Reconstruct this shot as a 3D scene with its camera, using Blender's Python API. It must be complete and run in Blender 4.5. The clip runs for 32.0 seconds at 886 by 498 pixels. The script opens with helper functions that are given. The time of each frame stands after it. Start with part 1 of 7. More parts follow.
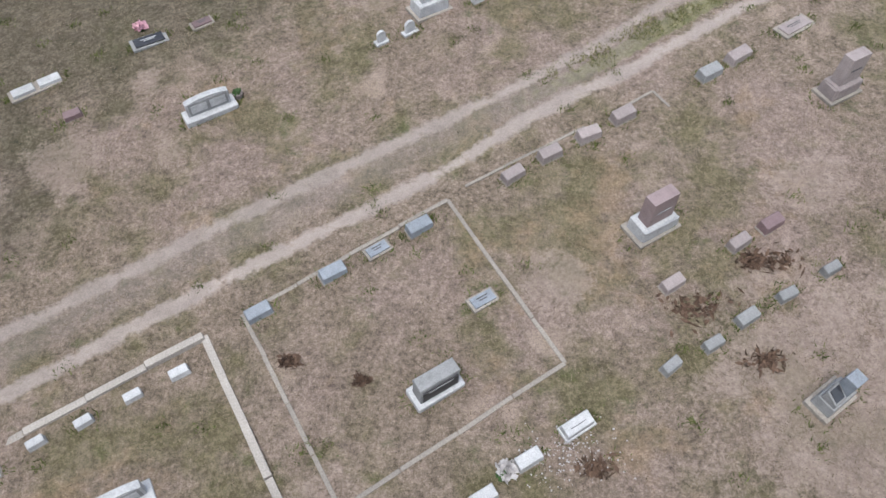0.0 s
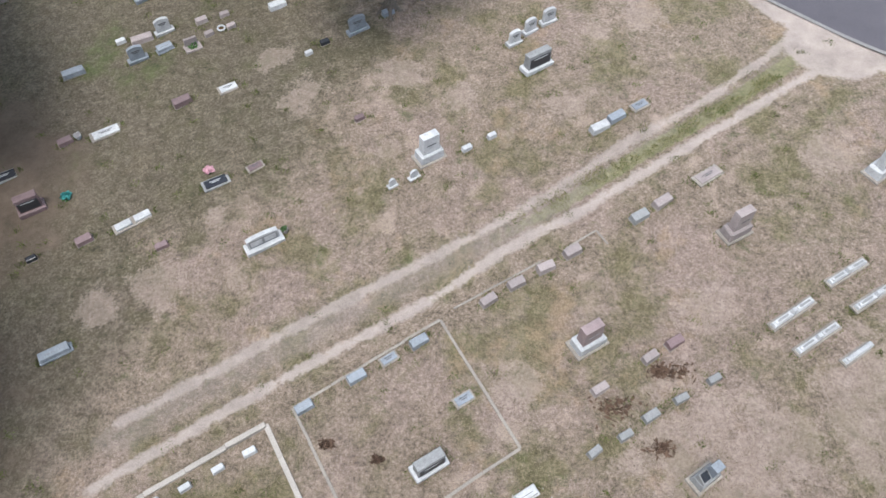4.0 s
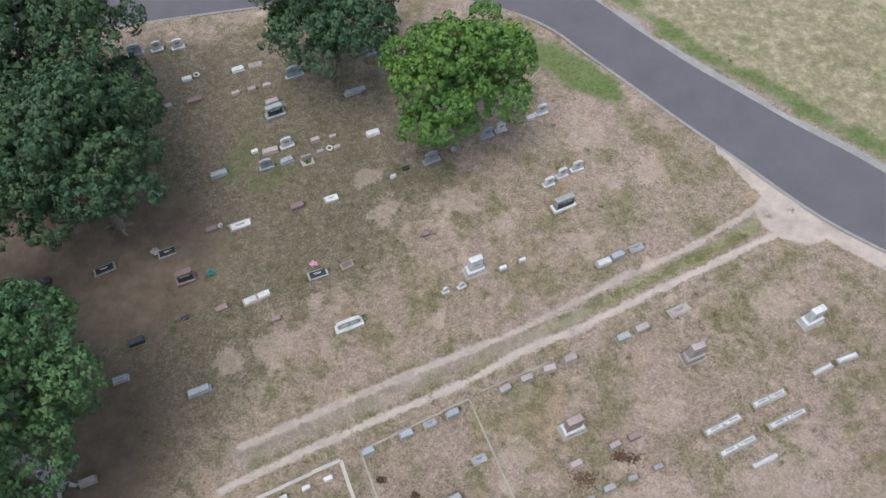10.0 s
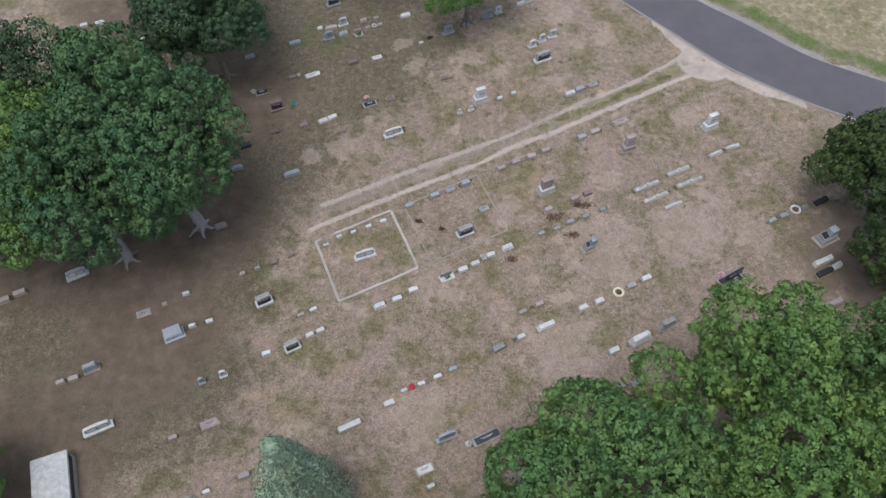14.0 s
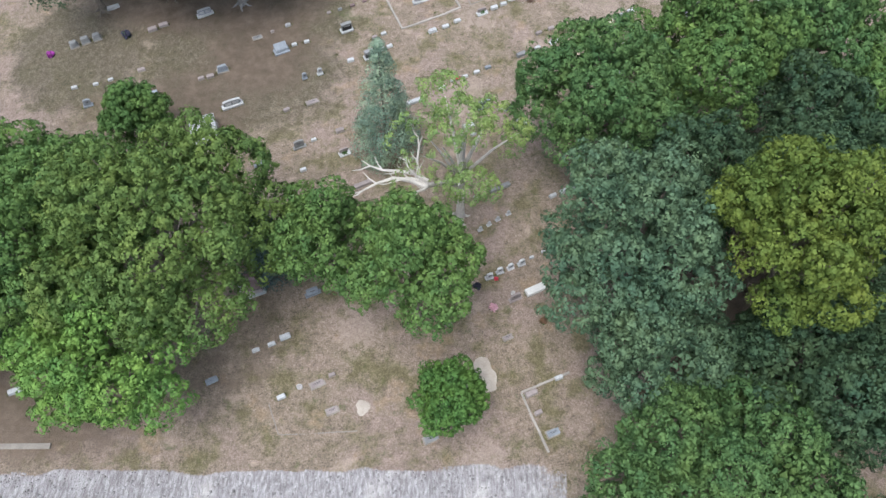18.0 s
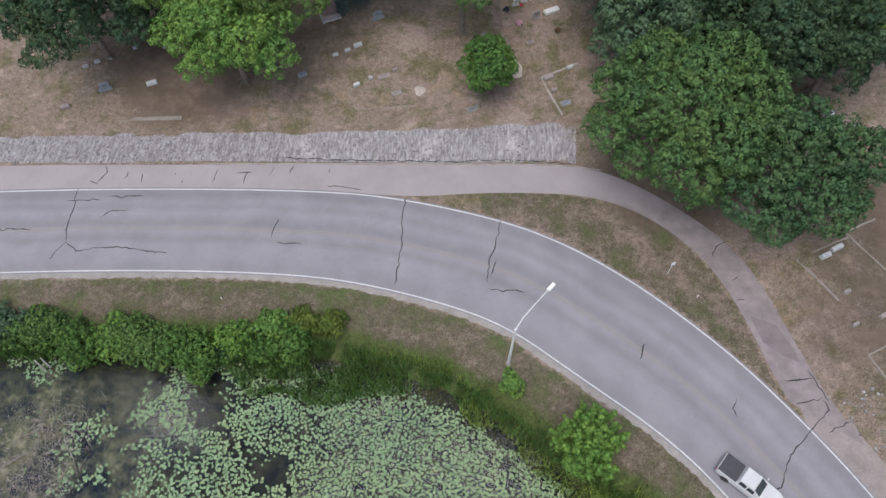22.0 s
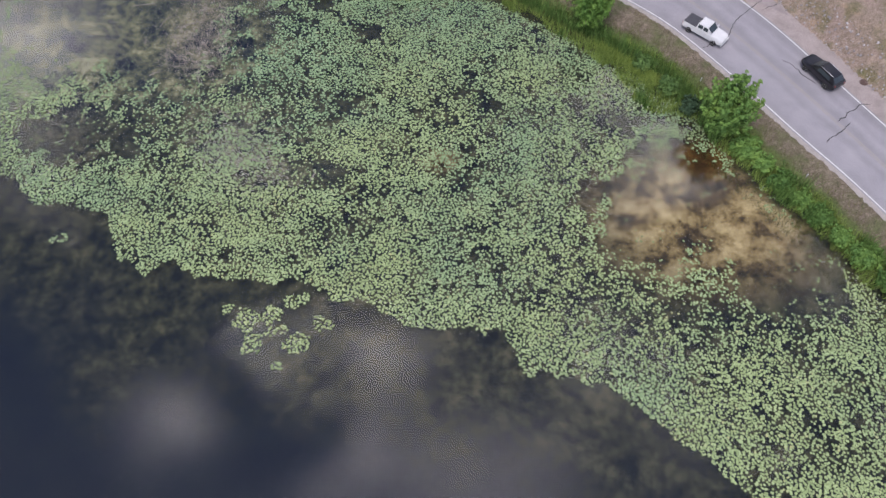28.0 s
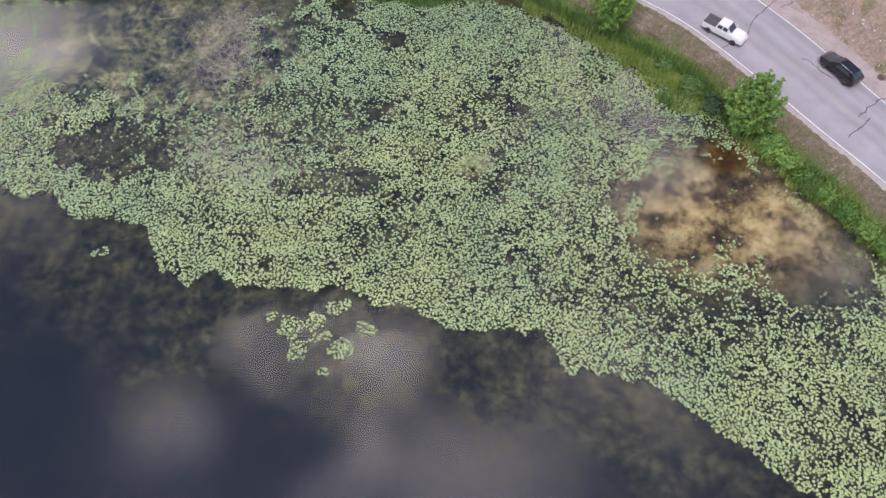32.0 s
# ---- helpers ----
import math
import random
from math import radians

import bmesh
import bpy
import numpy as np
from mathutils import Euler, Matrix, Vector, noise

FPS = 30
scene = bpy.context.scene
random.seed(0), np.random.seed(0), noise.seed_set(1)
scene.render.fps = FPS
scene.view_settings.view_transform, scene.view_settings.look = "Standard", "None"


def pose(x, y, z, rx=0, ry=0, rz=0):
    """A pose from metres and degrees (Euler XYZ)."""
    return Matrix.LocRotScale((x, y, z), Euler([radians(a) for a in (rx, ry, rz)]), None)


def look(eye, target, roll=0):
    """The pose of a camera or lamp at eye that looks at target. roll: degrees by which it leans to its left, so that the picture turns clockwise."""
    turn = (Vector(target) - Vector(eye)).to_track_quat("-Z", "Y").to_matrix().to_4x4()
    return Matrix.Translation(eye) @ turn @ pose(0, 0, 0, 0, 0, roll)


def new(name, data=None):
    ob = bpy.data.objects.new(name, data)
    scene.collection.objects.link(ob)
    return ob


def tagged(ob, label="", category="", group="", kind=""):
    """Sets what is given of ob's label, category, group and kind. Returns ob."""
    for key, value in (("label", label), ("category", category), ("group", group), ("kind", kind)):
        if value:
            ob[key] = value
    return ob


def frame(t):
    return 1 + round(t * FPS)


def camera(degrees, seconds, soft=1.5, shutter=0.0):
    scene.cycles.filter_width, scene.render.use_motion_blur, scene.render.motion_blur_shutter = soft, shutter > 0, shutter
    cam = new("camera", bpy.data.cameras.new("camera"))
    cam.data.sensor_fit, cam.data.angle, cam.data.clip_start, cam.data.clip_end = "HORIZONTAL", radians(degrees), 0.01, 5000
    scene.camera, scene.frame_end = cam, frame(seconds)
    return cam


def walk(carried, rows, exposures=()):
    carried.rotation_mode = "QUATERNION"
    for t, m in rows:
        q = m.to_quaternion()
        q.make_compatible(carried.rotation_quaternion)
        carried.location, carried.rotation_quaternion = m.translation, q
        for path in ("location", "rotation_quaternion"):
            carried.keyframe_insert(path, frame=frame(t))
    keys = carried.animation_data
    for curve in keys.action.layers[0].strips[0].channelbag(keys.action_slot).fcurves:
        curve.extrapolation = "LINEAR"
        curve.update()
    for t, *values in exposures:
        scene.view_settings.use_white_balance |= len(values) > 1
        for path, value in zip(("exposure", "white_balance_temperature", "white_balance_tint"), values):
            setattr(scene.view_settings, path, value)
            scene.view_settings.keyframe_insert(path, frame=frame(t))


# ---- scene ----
cam = camera(61.79, 32.0)

# seconds, x, y, z, yaw, pitch, roll
FLIGHT = (
    (0, -1.99, -12.63, 17.43, -8.55, -56.60, 1.53),
    (0.5, -1.96, -12.64, 18.55, -8.38, -56.83, 1.43),
    (1, -1.92, -12.66, 19.60, -8.22, -56.94, 1.12),
    (1.5, -1.85, -12.69, 20.71, -7.94, -57.11, 0.80),
    (2, -1.72, -12.77, 21.79, -7.50, -57.16, 0.49),
    (2.5, -1.55, -12.85, 22.90, -7.11, -57.21, 0.26),
    (3, -1.46, -12.92, 24.01, -6.86, -57.33, 0.00),
    (3.5, -1.36, -13.02, 25.22, -6.53, -57.46, -0.10),
    (5.5, -1.38, -13.49, 29.37, -6.31, -57.04, -0.21),
    (6, -1.35, -13.60, 30.47, -6.19, -57.04, -0.27),
    (6.5, -1.32, -13.70, 31.55, -6.12, -57.05, -0.35),
    (7, -1.35, -13.82, 32.65, -6.11, -57.01, -0.36),
    (7.5, -1.39, -13.96, 33.76, -6.11, -56.96, -0.32),
    (8, -1.33, -14.11, 34.88, -5.82, -56.89, -0.55),
    (8.5, -1.16, -14.22, 35.89, -4.88, -56.86, -0.93),
    (9, -1.41, -14.29, 36.75, -1.86, -56.92, -0.08),
    (9.5, -1.44, -14.45, 37.75, 0.05, -56.89, 0.23),
    (10, -1.27, -15.20, 38.87, 0.51, -56.91, -0.10),
    (10.5, -1.20, -16.63, 39.97, 0.65, -56.92, -0.18),
    (11, -1.27, -18.60, 40.98, 0.53, -56.86, -0.14),
    (11.5, -1.40, -20.96, 42.08, 0.33, -56.92, 0.03),
    (12, -1.64, -23.63, 43.11, 0.06, -57.01, 0.30),
    (12.5, -1.95, -26.69, 44.17, -0.25, -57.04, 0.57),
    (13, -2.21, -30.06, 45.12, -0.32, -56.97, 0.65),
    (13.5, -2.44, -33.68, 46.05, -0.18, -56.84, 0.52),
    (15.5, -3.49, -49.72, 49.96, 0.52, -56.62, -0.28),
    (16, -3.90, -53.12, 50.49, 0.52, -57.30, -0.24),
    (16.5, -4.38, -56.50, 50.68, 0.42, -57.90, 0.01),
    (17, -4.86, -60.02, 50.80, 0.31, -58.32, 0.26),
    (17.5, -5.26, -63.66, 50.98, 0.39, -58.70, 0.37),
    (18, -5.65, -67.29, 51.18, 0.49, -59.08, 0.35),
    (18.5, -6.03, -70.99, 51.40, 0.58, -59.40, 0.36),
    (19, -6.42, -74.81, 51.59, 0.61, -59.59, 0.39),
    (19.5, -6.84, -78.71, 51.76, 0.61, -59.72, 0.42),
    (20, -7.31, -82.63, 51.94, 0.47, -59.85, 0.43),
    (20.5, -7.76, -86.49, 52.22, 0.42, -60.03, 0.40),
    (21, -8.17, -90.46, 52.42, 0.39, -60.08, 0.40),
    (21.5, -8.47, -94.40, 52.57, 0.57, -60.13, 0.29),
    (22, -8.68, -98.26, 52.63, 0.87, -60.19, 0.05),
    (22.5, -8.93, -102.20, 52.77, 1.12, -60.22, -0.21),
    (23, -9.12, -106.11, 52.90, 1.50, -60.30, -0.51),
    (23.5, -9.33, -109.82, 53.02, 1.77, -60.49, -0.75),
    (24, -9.56, -113.66, 53.16, 1.96, -60.61, -0.92),
    (24.5, -9.82, -117.67, 53.26, 2.10, -60.57, -1.02),
    (25, -10.08, -121.72, 53.34, 2.27, -60.51, -1.11),
    (25.5, -10.39, -125.69, 53.45, 2.32, -60.53, -1.16),
    (26, -10.73, -129.50, 53.55, 2.31, -60.62, -1.11),
    (26.5, -11.09, -133.50, 53.80, 2.30, -60.67, -1.06),
    (28.5, -12.98, -147.28, 52.72, 1.36, -59.88, 0.18),
    (29, -13.60, -148.62, 52.70, 1.29, -59.99, 0.13),
    (29.5, -14.19, -149.33, 52.68, 1.23, -60.03, 0.01),
    (30, -14.76, -149.40, 52.74, 1.04, -60.10, -0.15),
    (30.5, -15.29, -148.96, 52.94, 0.80, -60.12, -0.23),
    (31, -15.72, -148.12, 53.34, 0.63, -60.10, -0.35),
    (31.5, -16.04, -146.83, 53.80, 0.54, -60.11, -0.51),
    (32, -16.27, -145.25, 54.22, 0.52, -60.04, -0.71),
)


def flown(x, y, z, yaw, pitch, roll):
    return pose(x, y, z, 90 + pitch, 0, yaw) @ pose(0, 0, 0, 0, 0, roll)


walk(cam, [(t, flown(*r)) for t, *r in FLIGHT], [(0.0, 0.8, 6320, 10), (1.0, 0.9, 6320, 8), (6.0, 1.0, 6280, 9), (9.0, 0.95, 6280, 8), (10.0, 0.77, 6280, 8), (11.0, 0.54, 6280, 9), (12.0, 0.5, 6280, 10),
    (13.5, 0.48, 6280, 10), (16.0, 0.74, 6190, 9), (17.0, 0.9, 6160, 9), (18.5, 0.98, 6180, 8), (19.2, 0.9, 6180, 8), (20.0, 0.60, 6270, 11),
    (21.0, 0.45, 6300, 13), (23.0, 0.29, 6420, 13), (26.0, 0.30, 6420, 18), (29.0, 0.63, 6350, 22), (32.0, 0.73, 6540, 24)])


# ---------------------------------------------------------------- light
SUN_EL, SUN_AZ = 70.0, 210.0
world = bpy.data.worlds.new("sky")
scene.world = world
world.use_nodes = True
wn, wl = world.node_tree.nodes, world.node_tree.links
wn.clear()
sky = wn.new("ShaderNodeTexSky")
sky.sky_type, sky.sun_disc = "NISHITA", False
sky.sun_elevation, sky.sun_rotation = radians(SUN_EL), radians(SUN_AZ)
sky.air_density, sky.dust_density = 1.0, 1.0
wcoord = wn.new("ShaderNodeTexCoord")
cloud = wn.new("ShaderNodeTexNoise")
cloud.inputs["Scale"].default_value, cloud.inputs["Detail"].default_value, cloud.inputs["Roughness"].default_value = 1.0, 3.0, 0.5
clouds_at = wn.new("ShaderNodeMapping")
clouds_at.inputs["Scale"].default_value, clouds_at.inputs["Location"].default_value = (5.905, 5.905, 5.905), (41.55, -12.5, 12.95)
cramp = wn.new("ShaderNodeValToRGB")
cramp.color_ramp.elements[0].position, cramp.color_ramp.elements[1].position = 0.54, 0.71
cmix = wn.new("ShaderNodeMix")
cmix.data_type = "RGBA"
cmix.inputs["B"].default_value = (42.0, 41.0, 39.5, 1)
wbg = wn.new("ShaderNodeBackground")
wbg.inputs["Strength"].default_value = 0.085
wout = wn.new("ShaderNodeOutputWorld")
wl.new(wcoord.outputs["Generated"], clouds_at.inputs["Vector"])
wl.new(clouds_at.outputs["Vector"], cloud.inputs["Vector"])
wl.new(cloud.outputs["Fac"], cramp.inputs["Fac"])
wl.new(cramp.outputs["Color"], cmix.inputs["Factor"])
wl.new(sky.outputs["Color"], cmix.inputs["A"])
wl.new(cmix.outputs["Result"], wbg.inputs["Color"])
wl.new(wbg.outputs["Background"], wout.inputs["Surface"])
sun_data = bpy.data.lights.new("sun", "SUN")
sun_data.energy, sun_data.angle, sun_data.color = 1.95, radians(34), (1.0, 0.96, 0.9)
sun = new("sun", sun_data)
az, el = radians(SUN_AZ), radians(SUN_EL)
sun.matrix_world = look((0, 0, 100), (-math.sin(az) * math.cos(el), -math.cos(az) * math.cos(el), 100 - math.sin(el)))


# ---------------------------------------------------------------- materials
def node_material(name, rough=0.9, metal=0.0):
    m = bpy.data.materials.new(name)
    m.use_nodes = True
    p = m.node_tree.nodes["Principled BSDF"]
    p.inputs["Roughness"].default_value, p.inputs["Metallic"].default_value = rough, metal
    return m, m.node_tree.nodes, m.node_tree.links, p


def noise_node(nodes, links, scale, detail=4.0, space="Object", rough=0.6):
    c = nodes.new("ShaderNodeTexCoord")
    n = nodes.new("ShaderNodeTexNoise")
    n.inputs["Scale"].default_value, n.inputs["Detail"].default_value, n.inputs["Roughness"].default_value = scale, detail, rough
    links.new(c.outputs[space], n.inputs["Vector"])
    return n.outputs["Fac"]


def ramp_node(nodes, links, fac, *stops):
    r = nodes.new("ShaderNodeValToRGB")
    e = r.color_ramp.elements
    while len(e) < len(stops):
        e.new(0.5)
    for k, (at, col) in zip(e, stops):
        k.position, k.color = at, (*col, 1)
    links.new(fac, r.inputs["Fac"])
    return r.outputs["Color"]


def mixed(nodes, links, fac, a, b, blend="MIX"):
    m = nodes.new("ShaderNodeMix")
    m.data_type, m.blend_type = "RGBA", blend
    for socket, v in ((m.inputs["Factor"], fac), (m.inputs["A"], a), (m.inputs["B"], b)):
        if isinstance(v, (int, float)):
            socket.default_value = v
        elif isinstance(v, tuple):
            socket.default_value = (*v, 1)
        else:
            links.new(v, socket)
    return m.outputs["Result"]


def bumped(nodes, links, p, height, strength, distance):
    b = nodes.new("ShaderNodeBump")
    b.inputs["Strength"].default_value, b.inputs["Distance"].default_value = strength, distance
    links.new(height, b.inputs["Height"])
    links.new(b.outputs["Normal"], p.inputs["Normal"])


def varied(name, dark, light, rough=0.85, coarse=1.2, fine=22.0, bump=0.25, metal=0.0, per_object=0.12):
    """A surface with grain and stains, a little different on each object."""
    m, n, l, p = node_material(name, rough, metal)
    c = ramp_node(n, l, noise_node(n, l, coarse, 5), (0.3, dark), (0.7, light))
    g = noise_node(n, l, fine, 3)
    c = mixed(n, l, 0.45, c, ramp_node(n, l, g, (0.3, tuple(v * 0.7 for v in dark)), (0.75, tuple(min(1, v * 1.2) for v in light))))
    if per_object:
        info = n.new("ShaderNodeObjectInfo")
        mult = n.new("ShaderNodeMapRange")
        mult.inputs["To Min"].default_value, mult.inputs["To Max"].default_value = 1 - per_object, 1 + per_object
        l.new(info.outputs["Random"], mult.inputs["Value"])
        hsv = n.new("ShaderNodeHueSaturation")
        l.new(mult.outputs["Result"], hsv.inputs["Value"])
        l.new(c, hsv.inputs["Color"])
        c = hsv.outputs["Color"]
    l.new(c, p.inputs["Base Color"])
    bumped(n, l, p, g, bump, 0.02)
    return m


# ---------------------------------------------------------------- plan: lines of the place
ROAD_Z, POND_Z = -3.05, -4.35
RUT_S = [(-13.0, -4.8), (-9.3, -3.0), (-6.9, -1.9), (0.1, 1.1), (2.9, 2.7), (6.3, 4.1), (9.3, 5.6), (13.7, 7.7), (17.1, 9.4), (19.5, 10.4)]
RUT_N = [(-12.4, -2.5), (-11.1, -1.9), (-7.0, -0.1), (-2.9, 1.7), (2.3, 3.8), (5.4, 5.2), (9.2, 7.4), (13.0, 9.1), (16.5, 11.2), (18.6, 12.6)]
NROAD_IN = [(-200, -5), (-60, 24), (-40, 28.2), (-28, 30.7), (-19, 32.3), (-10, 33.4), (-2, 33.2), (3, 31.2), (6.5, 28.8), (8.5, 26.2), (11.6, 22.7), (14.6, 19.1), (18, 15.4), (21.5, 11.3), (25, 8.6), (28.5, 6.2), (36, 2.2), (60, -8), (200, -66)]
NROAD_OUT = [(-200, 0.5), (-60, 29.5), (-40, 33.7), (-28, 36.2), (-19, 37.9), (-10, 39), (-0.5, 38.6), (6, 36), (10, 31.5), (12.2, 28.6), (15.8, 24.4), (19, 21.4), (22, 18.4), (24.6, 16.3), (27.5, 13.4), (30.2, 11.2), (38.5, 7), (62, -3), (202, -61)]
SROAD_N = [(-240, -82), (-95, -64.5), (-70, -62.3), (-52.9, -61.1), (-36.7, -60.4), (-20.2, -60.4), (-12.6, -61.2), (-4, -63.3), (1.2, -65.5), (6.1, -68.6), (10.7, -72.4), (14.9, -76.5), (18.7, -81.2), (22.1, -85.9), (27.2, -94.6), (33, -104), (45, -124), (105, -224)]
SROAD_S = [(-240, -91), (-95, -73), (-70, -71.2), (-50.3, -69.5), (-34.9, -68.9), (-21.5, -69.1), (-14.3, -70.2), (-6.7, -72.4), (-2.8, -74.4), (0.7, -77.1), (8.6, -83), (12.8, -88.1), (17, -94), (20.5, -99.3), (24.5, -104.7), (30, -114), (41, -133), (101, -233)]
TRAIL_N = [(-240, -79), (-95, -61.5), (-70, -59.4), (-53.9, -58.2), (-31.6, -57.7), (-3.8, -57.3), (1.5, -57.3), (5.2, -57.8), (8.6, -59.5), (12.0, -62.0), (15.1, -64.8), (17.2, -68.0), (18.5, -71.6), (19.6, -75.2), (20.9, -79.0), (23, -83), (26, -88), (31, -97), (48, -124), (110, -227)]
PADS_SOUTH = [(-80, -98.0), (-65, -101.5), (-59, -104.2), (-52, -107.2), (-46, -109), (-42, -112.4), (-39.3, -114.9), (-37, -113.4), (-35, -113.7), (-28, -116), (-20, -117.4), (-13, -119.3), (-8.6, -118.9),
              (-6.4, -122.8), (1, -125), (5, -127.8), (10, -132), (14, -134.5), (24, -142), (40, -155)]
TRAIL_S = [(-14.8, -60.5), (-5.5, -60.4), (1.5, -60.4), (5.3, -61.0), (8.7, -62.6), (11.7, -65.1), (13.9, -68.0), (15.4, -71.4), (16.4, -74.8), (17.2, -77.6), (17.9, -79.6)]


def apart_from(x, y, line):
    """Distance of points from a line of straight pieces, negative on its right hand."""
    best, sign = np.full(np.shape(x), 1e9), np.ones(np.shape(x))
    for (ax, ay), (bx, by) in zip(line, line[1:]):
        dx, dy = bx - ax, by - ay
        u = np.clip(((x - ax) * dx + (y - ay) * dy) / (dx * dx + dy * dy), 0, 1)
        d = np.hypot(x - ax - u * dx, y - ay - u * dy)
        side = np.where((x - ax) * dy - (y - ay) * dx > 0, -1.0, 1.0)
        near = d < best
        best, sign = np.where(near, d, best), np.where(near, side, sign)
    return best * sign


def smooth(a, b, v):
    u = np.clip((np.asarray(v, float) - a) / (b - a), 0, 1)
    return u * u * (3 - 2 * u)


def waves(x, y, size, seed):
    """A gentle uneven field between about -1 and 1."""
    out = 0
    for k in range(4):
        a, f = seed * 1.7 + k * 2.1, 6.283 / (size * (0.6 + 0.35 * k))
        out = out + np.sin((x * np.cos(a) + y * np.sin(a)) * f + seed * 3.3 + k) / 4
    return out * 1.6


def hill(x, y):
    x, y = np.asarray(x, float), np.asarray(y, float)
    rise = 1.9 * np.tanh(0.0656 * x / 1.9) + 0.026 * (np.clip(y, -60, 30) + 25) - 0.1
    return rise - 0.9 * smooth(-42, -53, y)


def shore_side(x, y):
    """Distance from the south road's edge towards the pond; the bank is narrower in the east."""
    return -apart_from(x, y, SROAD_S) + 1.6 * smooth(2, 12, x)


def ground_z(x, y):
    """Height of the ground: the graveyard's slope, the bank, the level road, the shore and the pond's bed."""
    x, y = np.asarray(x, float), np.asarray(y, float)
    bank = apart_from(x, y, TRAIL_N)
    upper = hill(x, y) + 0.05 * waves(x, y, 5.0, 2)
    z = ROAD_Z + (upper - ROAD_Z) * smooth(0.3, 3.6 + 0.25 * waves(x, y, 3.1, 5), bank)
    edge = shore_side(x, y)
    z = z - (ROAD_Z - POND_Z + 0.05) * smooth(1.8, 7.2, edge) - 1.1 * smooth(7.2, 19, edge)
    z = z - 0.05 * smooth(-0.6, 0.2, np.minimum(apart_from(x, y, NROAD_IN), -apart_from(x, y, NROAD_OUT)))
    return z


def at(x, y):
    return float(ground_z(x, y))


# ---------------------------------------------------------------- mesh helpers
def mesh_object(name, verts, faces, material, parent=None, label="", smooth_faces=False):
    data = bpy.data.meshes.new(name)
    data.from_pydata(verts, [], faces)
    data.update()
    if smooth_faces:
        data.polygons.foreach_set("use_smooth", [True] * len(data.polygons))
    data.materials.append(material)
    ob = new(name, data)
    if parent:
        ob.parent = parent
    if label:
        ob["label"] = label
    return ob


def part(name, bm, material, parent=None, label=""):
    """Links a bmesh as one mesh object under a thing or a part."""
    data = bpy.data.meshes.new(name)
    bm.to_mesh(data)
    bm.free()
    data.materials.append(material)
    ob = new(name, data)
    if parent:
        ob.parent = parent
    if label:
        ob["label"] = label
    return ob


def quads(name, corners, material, parent=None, label=""):
    """Many loose faces of k corners each, given as an array of n x k x 3."""
    n, k = corners.shape[:2]
    data = bpy.data.meshes.new(name)
    data.vertices.add(k * n)
    data.vertices.foreach_set("co", np.ascontiguousarray(corners, dtype=np.float32).ravel())
    data.loops.add(k * n)
    data.loops.foreach_set("vertex_index", np.arange(k * n, dtype=np.int32))
    data.polygons.add(n)
    data.polygons.foreach_set("loop_start", np.arange(0, k * n, k, dtype=np.int32))
    data.update(calc_edges=True)
    data.materials.append(material)
    ob = new(name, data)
    if parent:
        ob.parent = parent
    if label:
        ob["label"] = label
    return ob


def ribbon(name, left, right, z_of, material, step=1.0, across=4, lift=0.03, ragged=0.0):
    """A strip of ground between two lines."""
    def resample(line, n):
        p = np.array(line, float)
        # rounds the corners of the line before it is cut into even pieces
        for _ in range(2):
            q = np.empty((2 * len(p) - 2, 2))
            q[0::2], q[1::2] = 0.75 * p[:-1] + 0.25 * p[1:], 0.25 * p[:-1] + 0.75 * p[1:]
            p = np.vstack([p[:1], q, p[-1:]])
        s = np.r_[0, np.cumsum(np.hypot(*np.diff(p, axis=0).T))]
        u = np.linspace(0, s[-1], n)
        return np.c_[np.interp(u, s, p[:, 0]), np.interp(u, s, p[:, 1])]
    n = int(np.hypot(*np.diff(np.array(left, float), axis=0).T).sum() / step) + 2
    a, b = resample(left, n), resample(right, n)
    b = b + (b - a) * (ragged * np.random.default_rng(3).normal(size=(n, 1))).clip(-0.9, 0.9)
    verts, faces = [], []
    for i in range(n):
        for j in range(across + 1):
            q = a[i] + (b[i] - a[i]) * j / across
            verts.append((q[0], q[1], z_of(q[0], q[1]) + lift))
    for i in range(n - 1):
        for j in range(across):
            k = i * (across + 1) + j
            faces.append((k, k + 1, k + across + 2, k + across + 1))
    ob = mesh_object(name, verts, faces, material)
    a = ob.data.attributes.new("across", "FLOAT", "POINT")
    a.data.foreach_set("value", [j / across for i in range(n) for j in range(across + 1)])
    a = ob.data.attributes.new("along", "FLOAT", "POINT")
    a.data.foreach_set("value", [i / (n - 1) for i in range(n) for j in range(across + 1)])
    if ob.data.polygons[0].normal.z < 0:
        ob.data.flip_normals()
    return ob


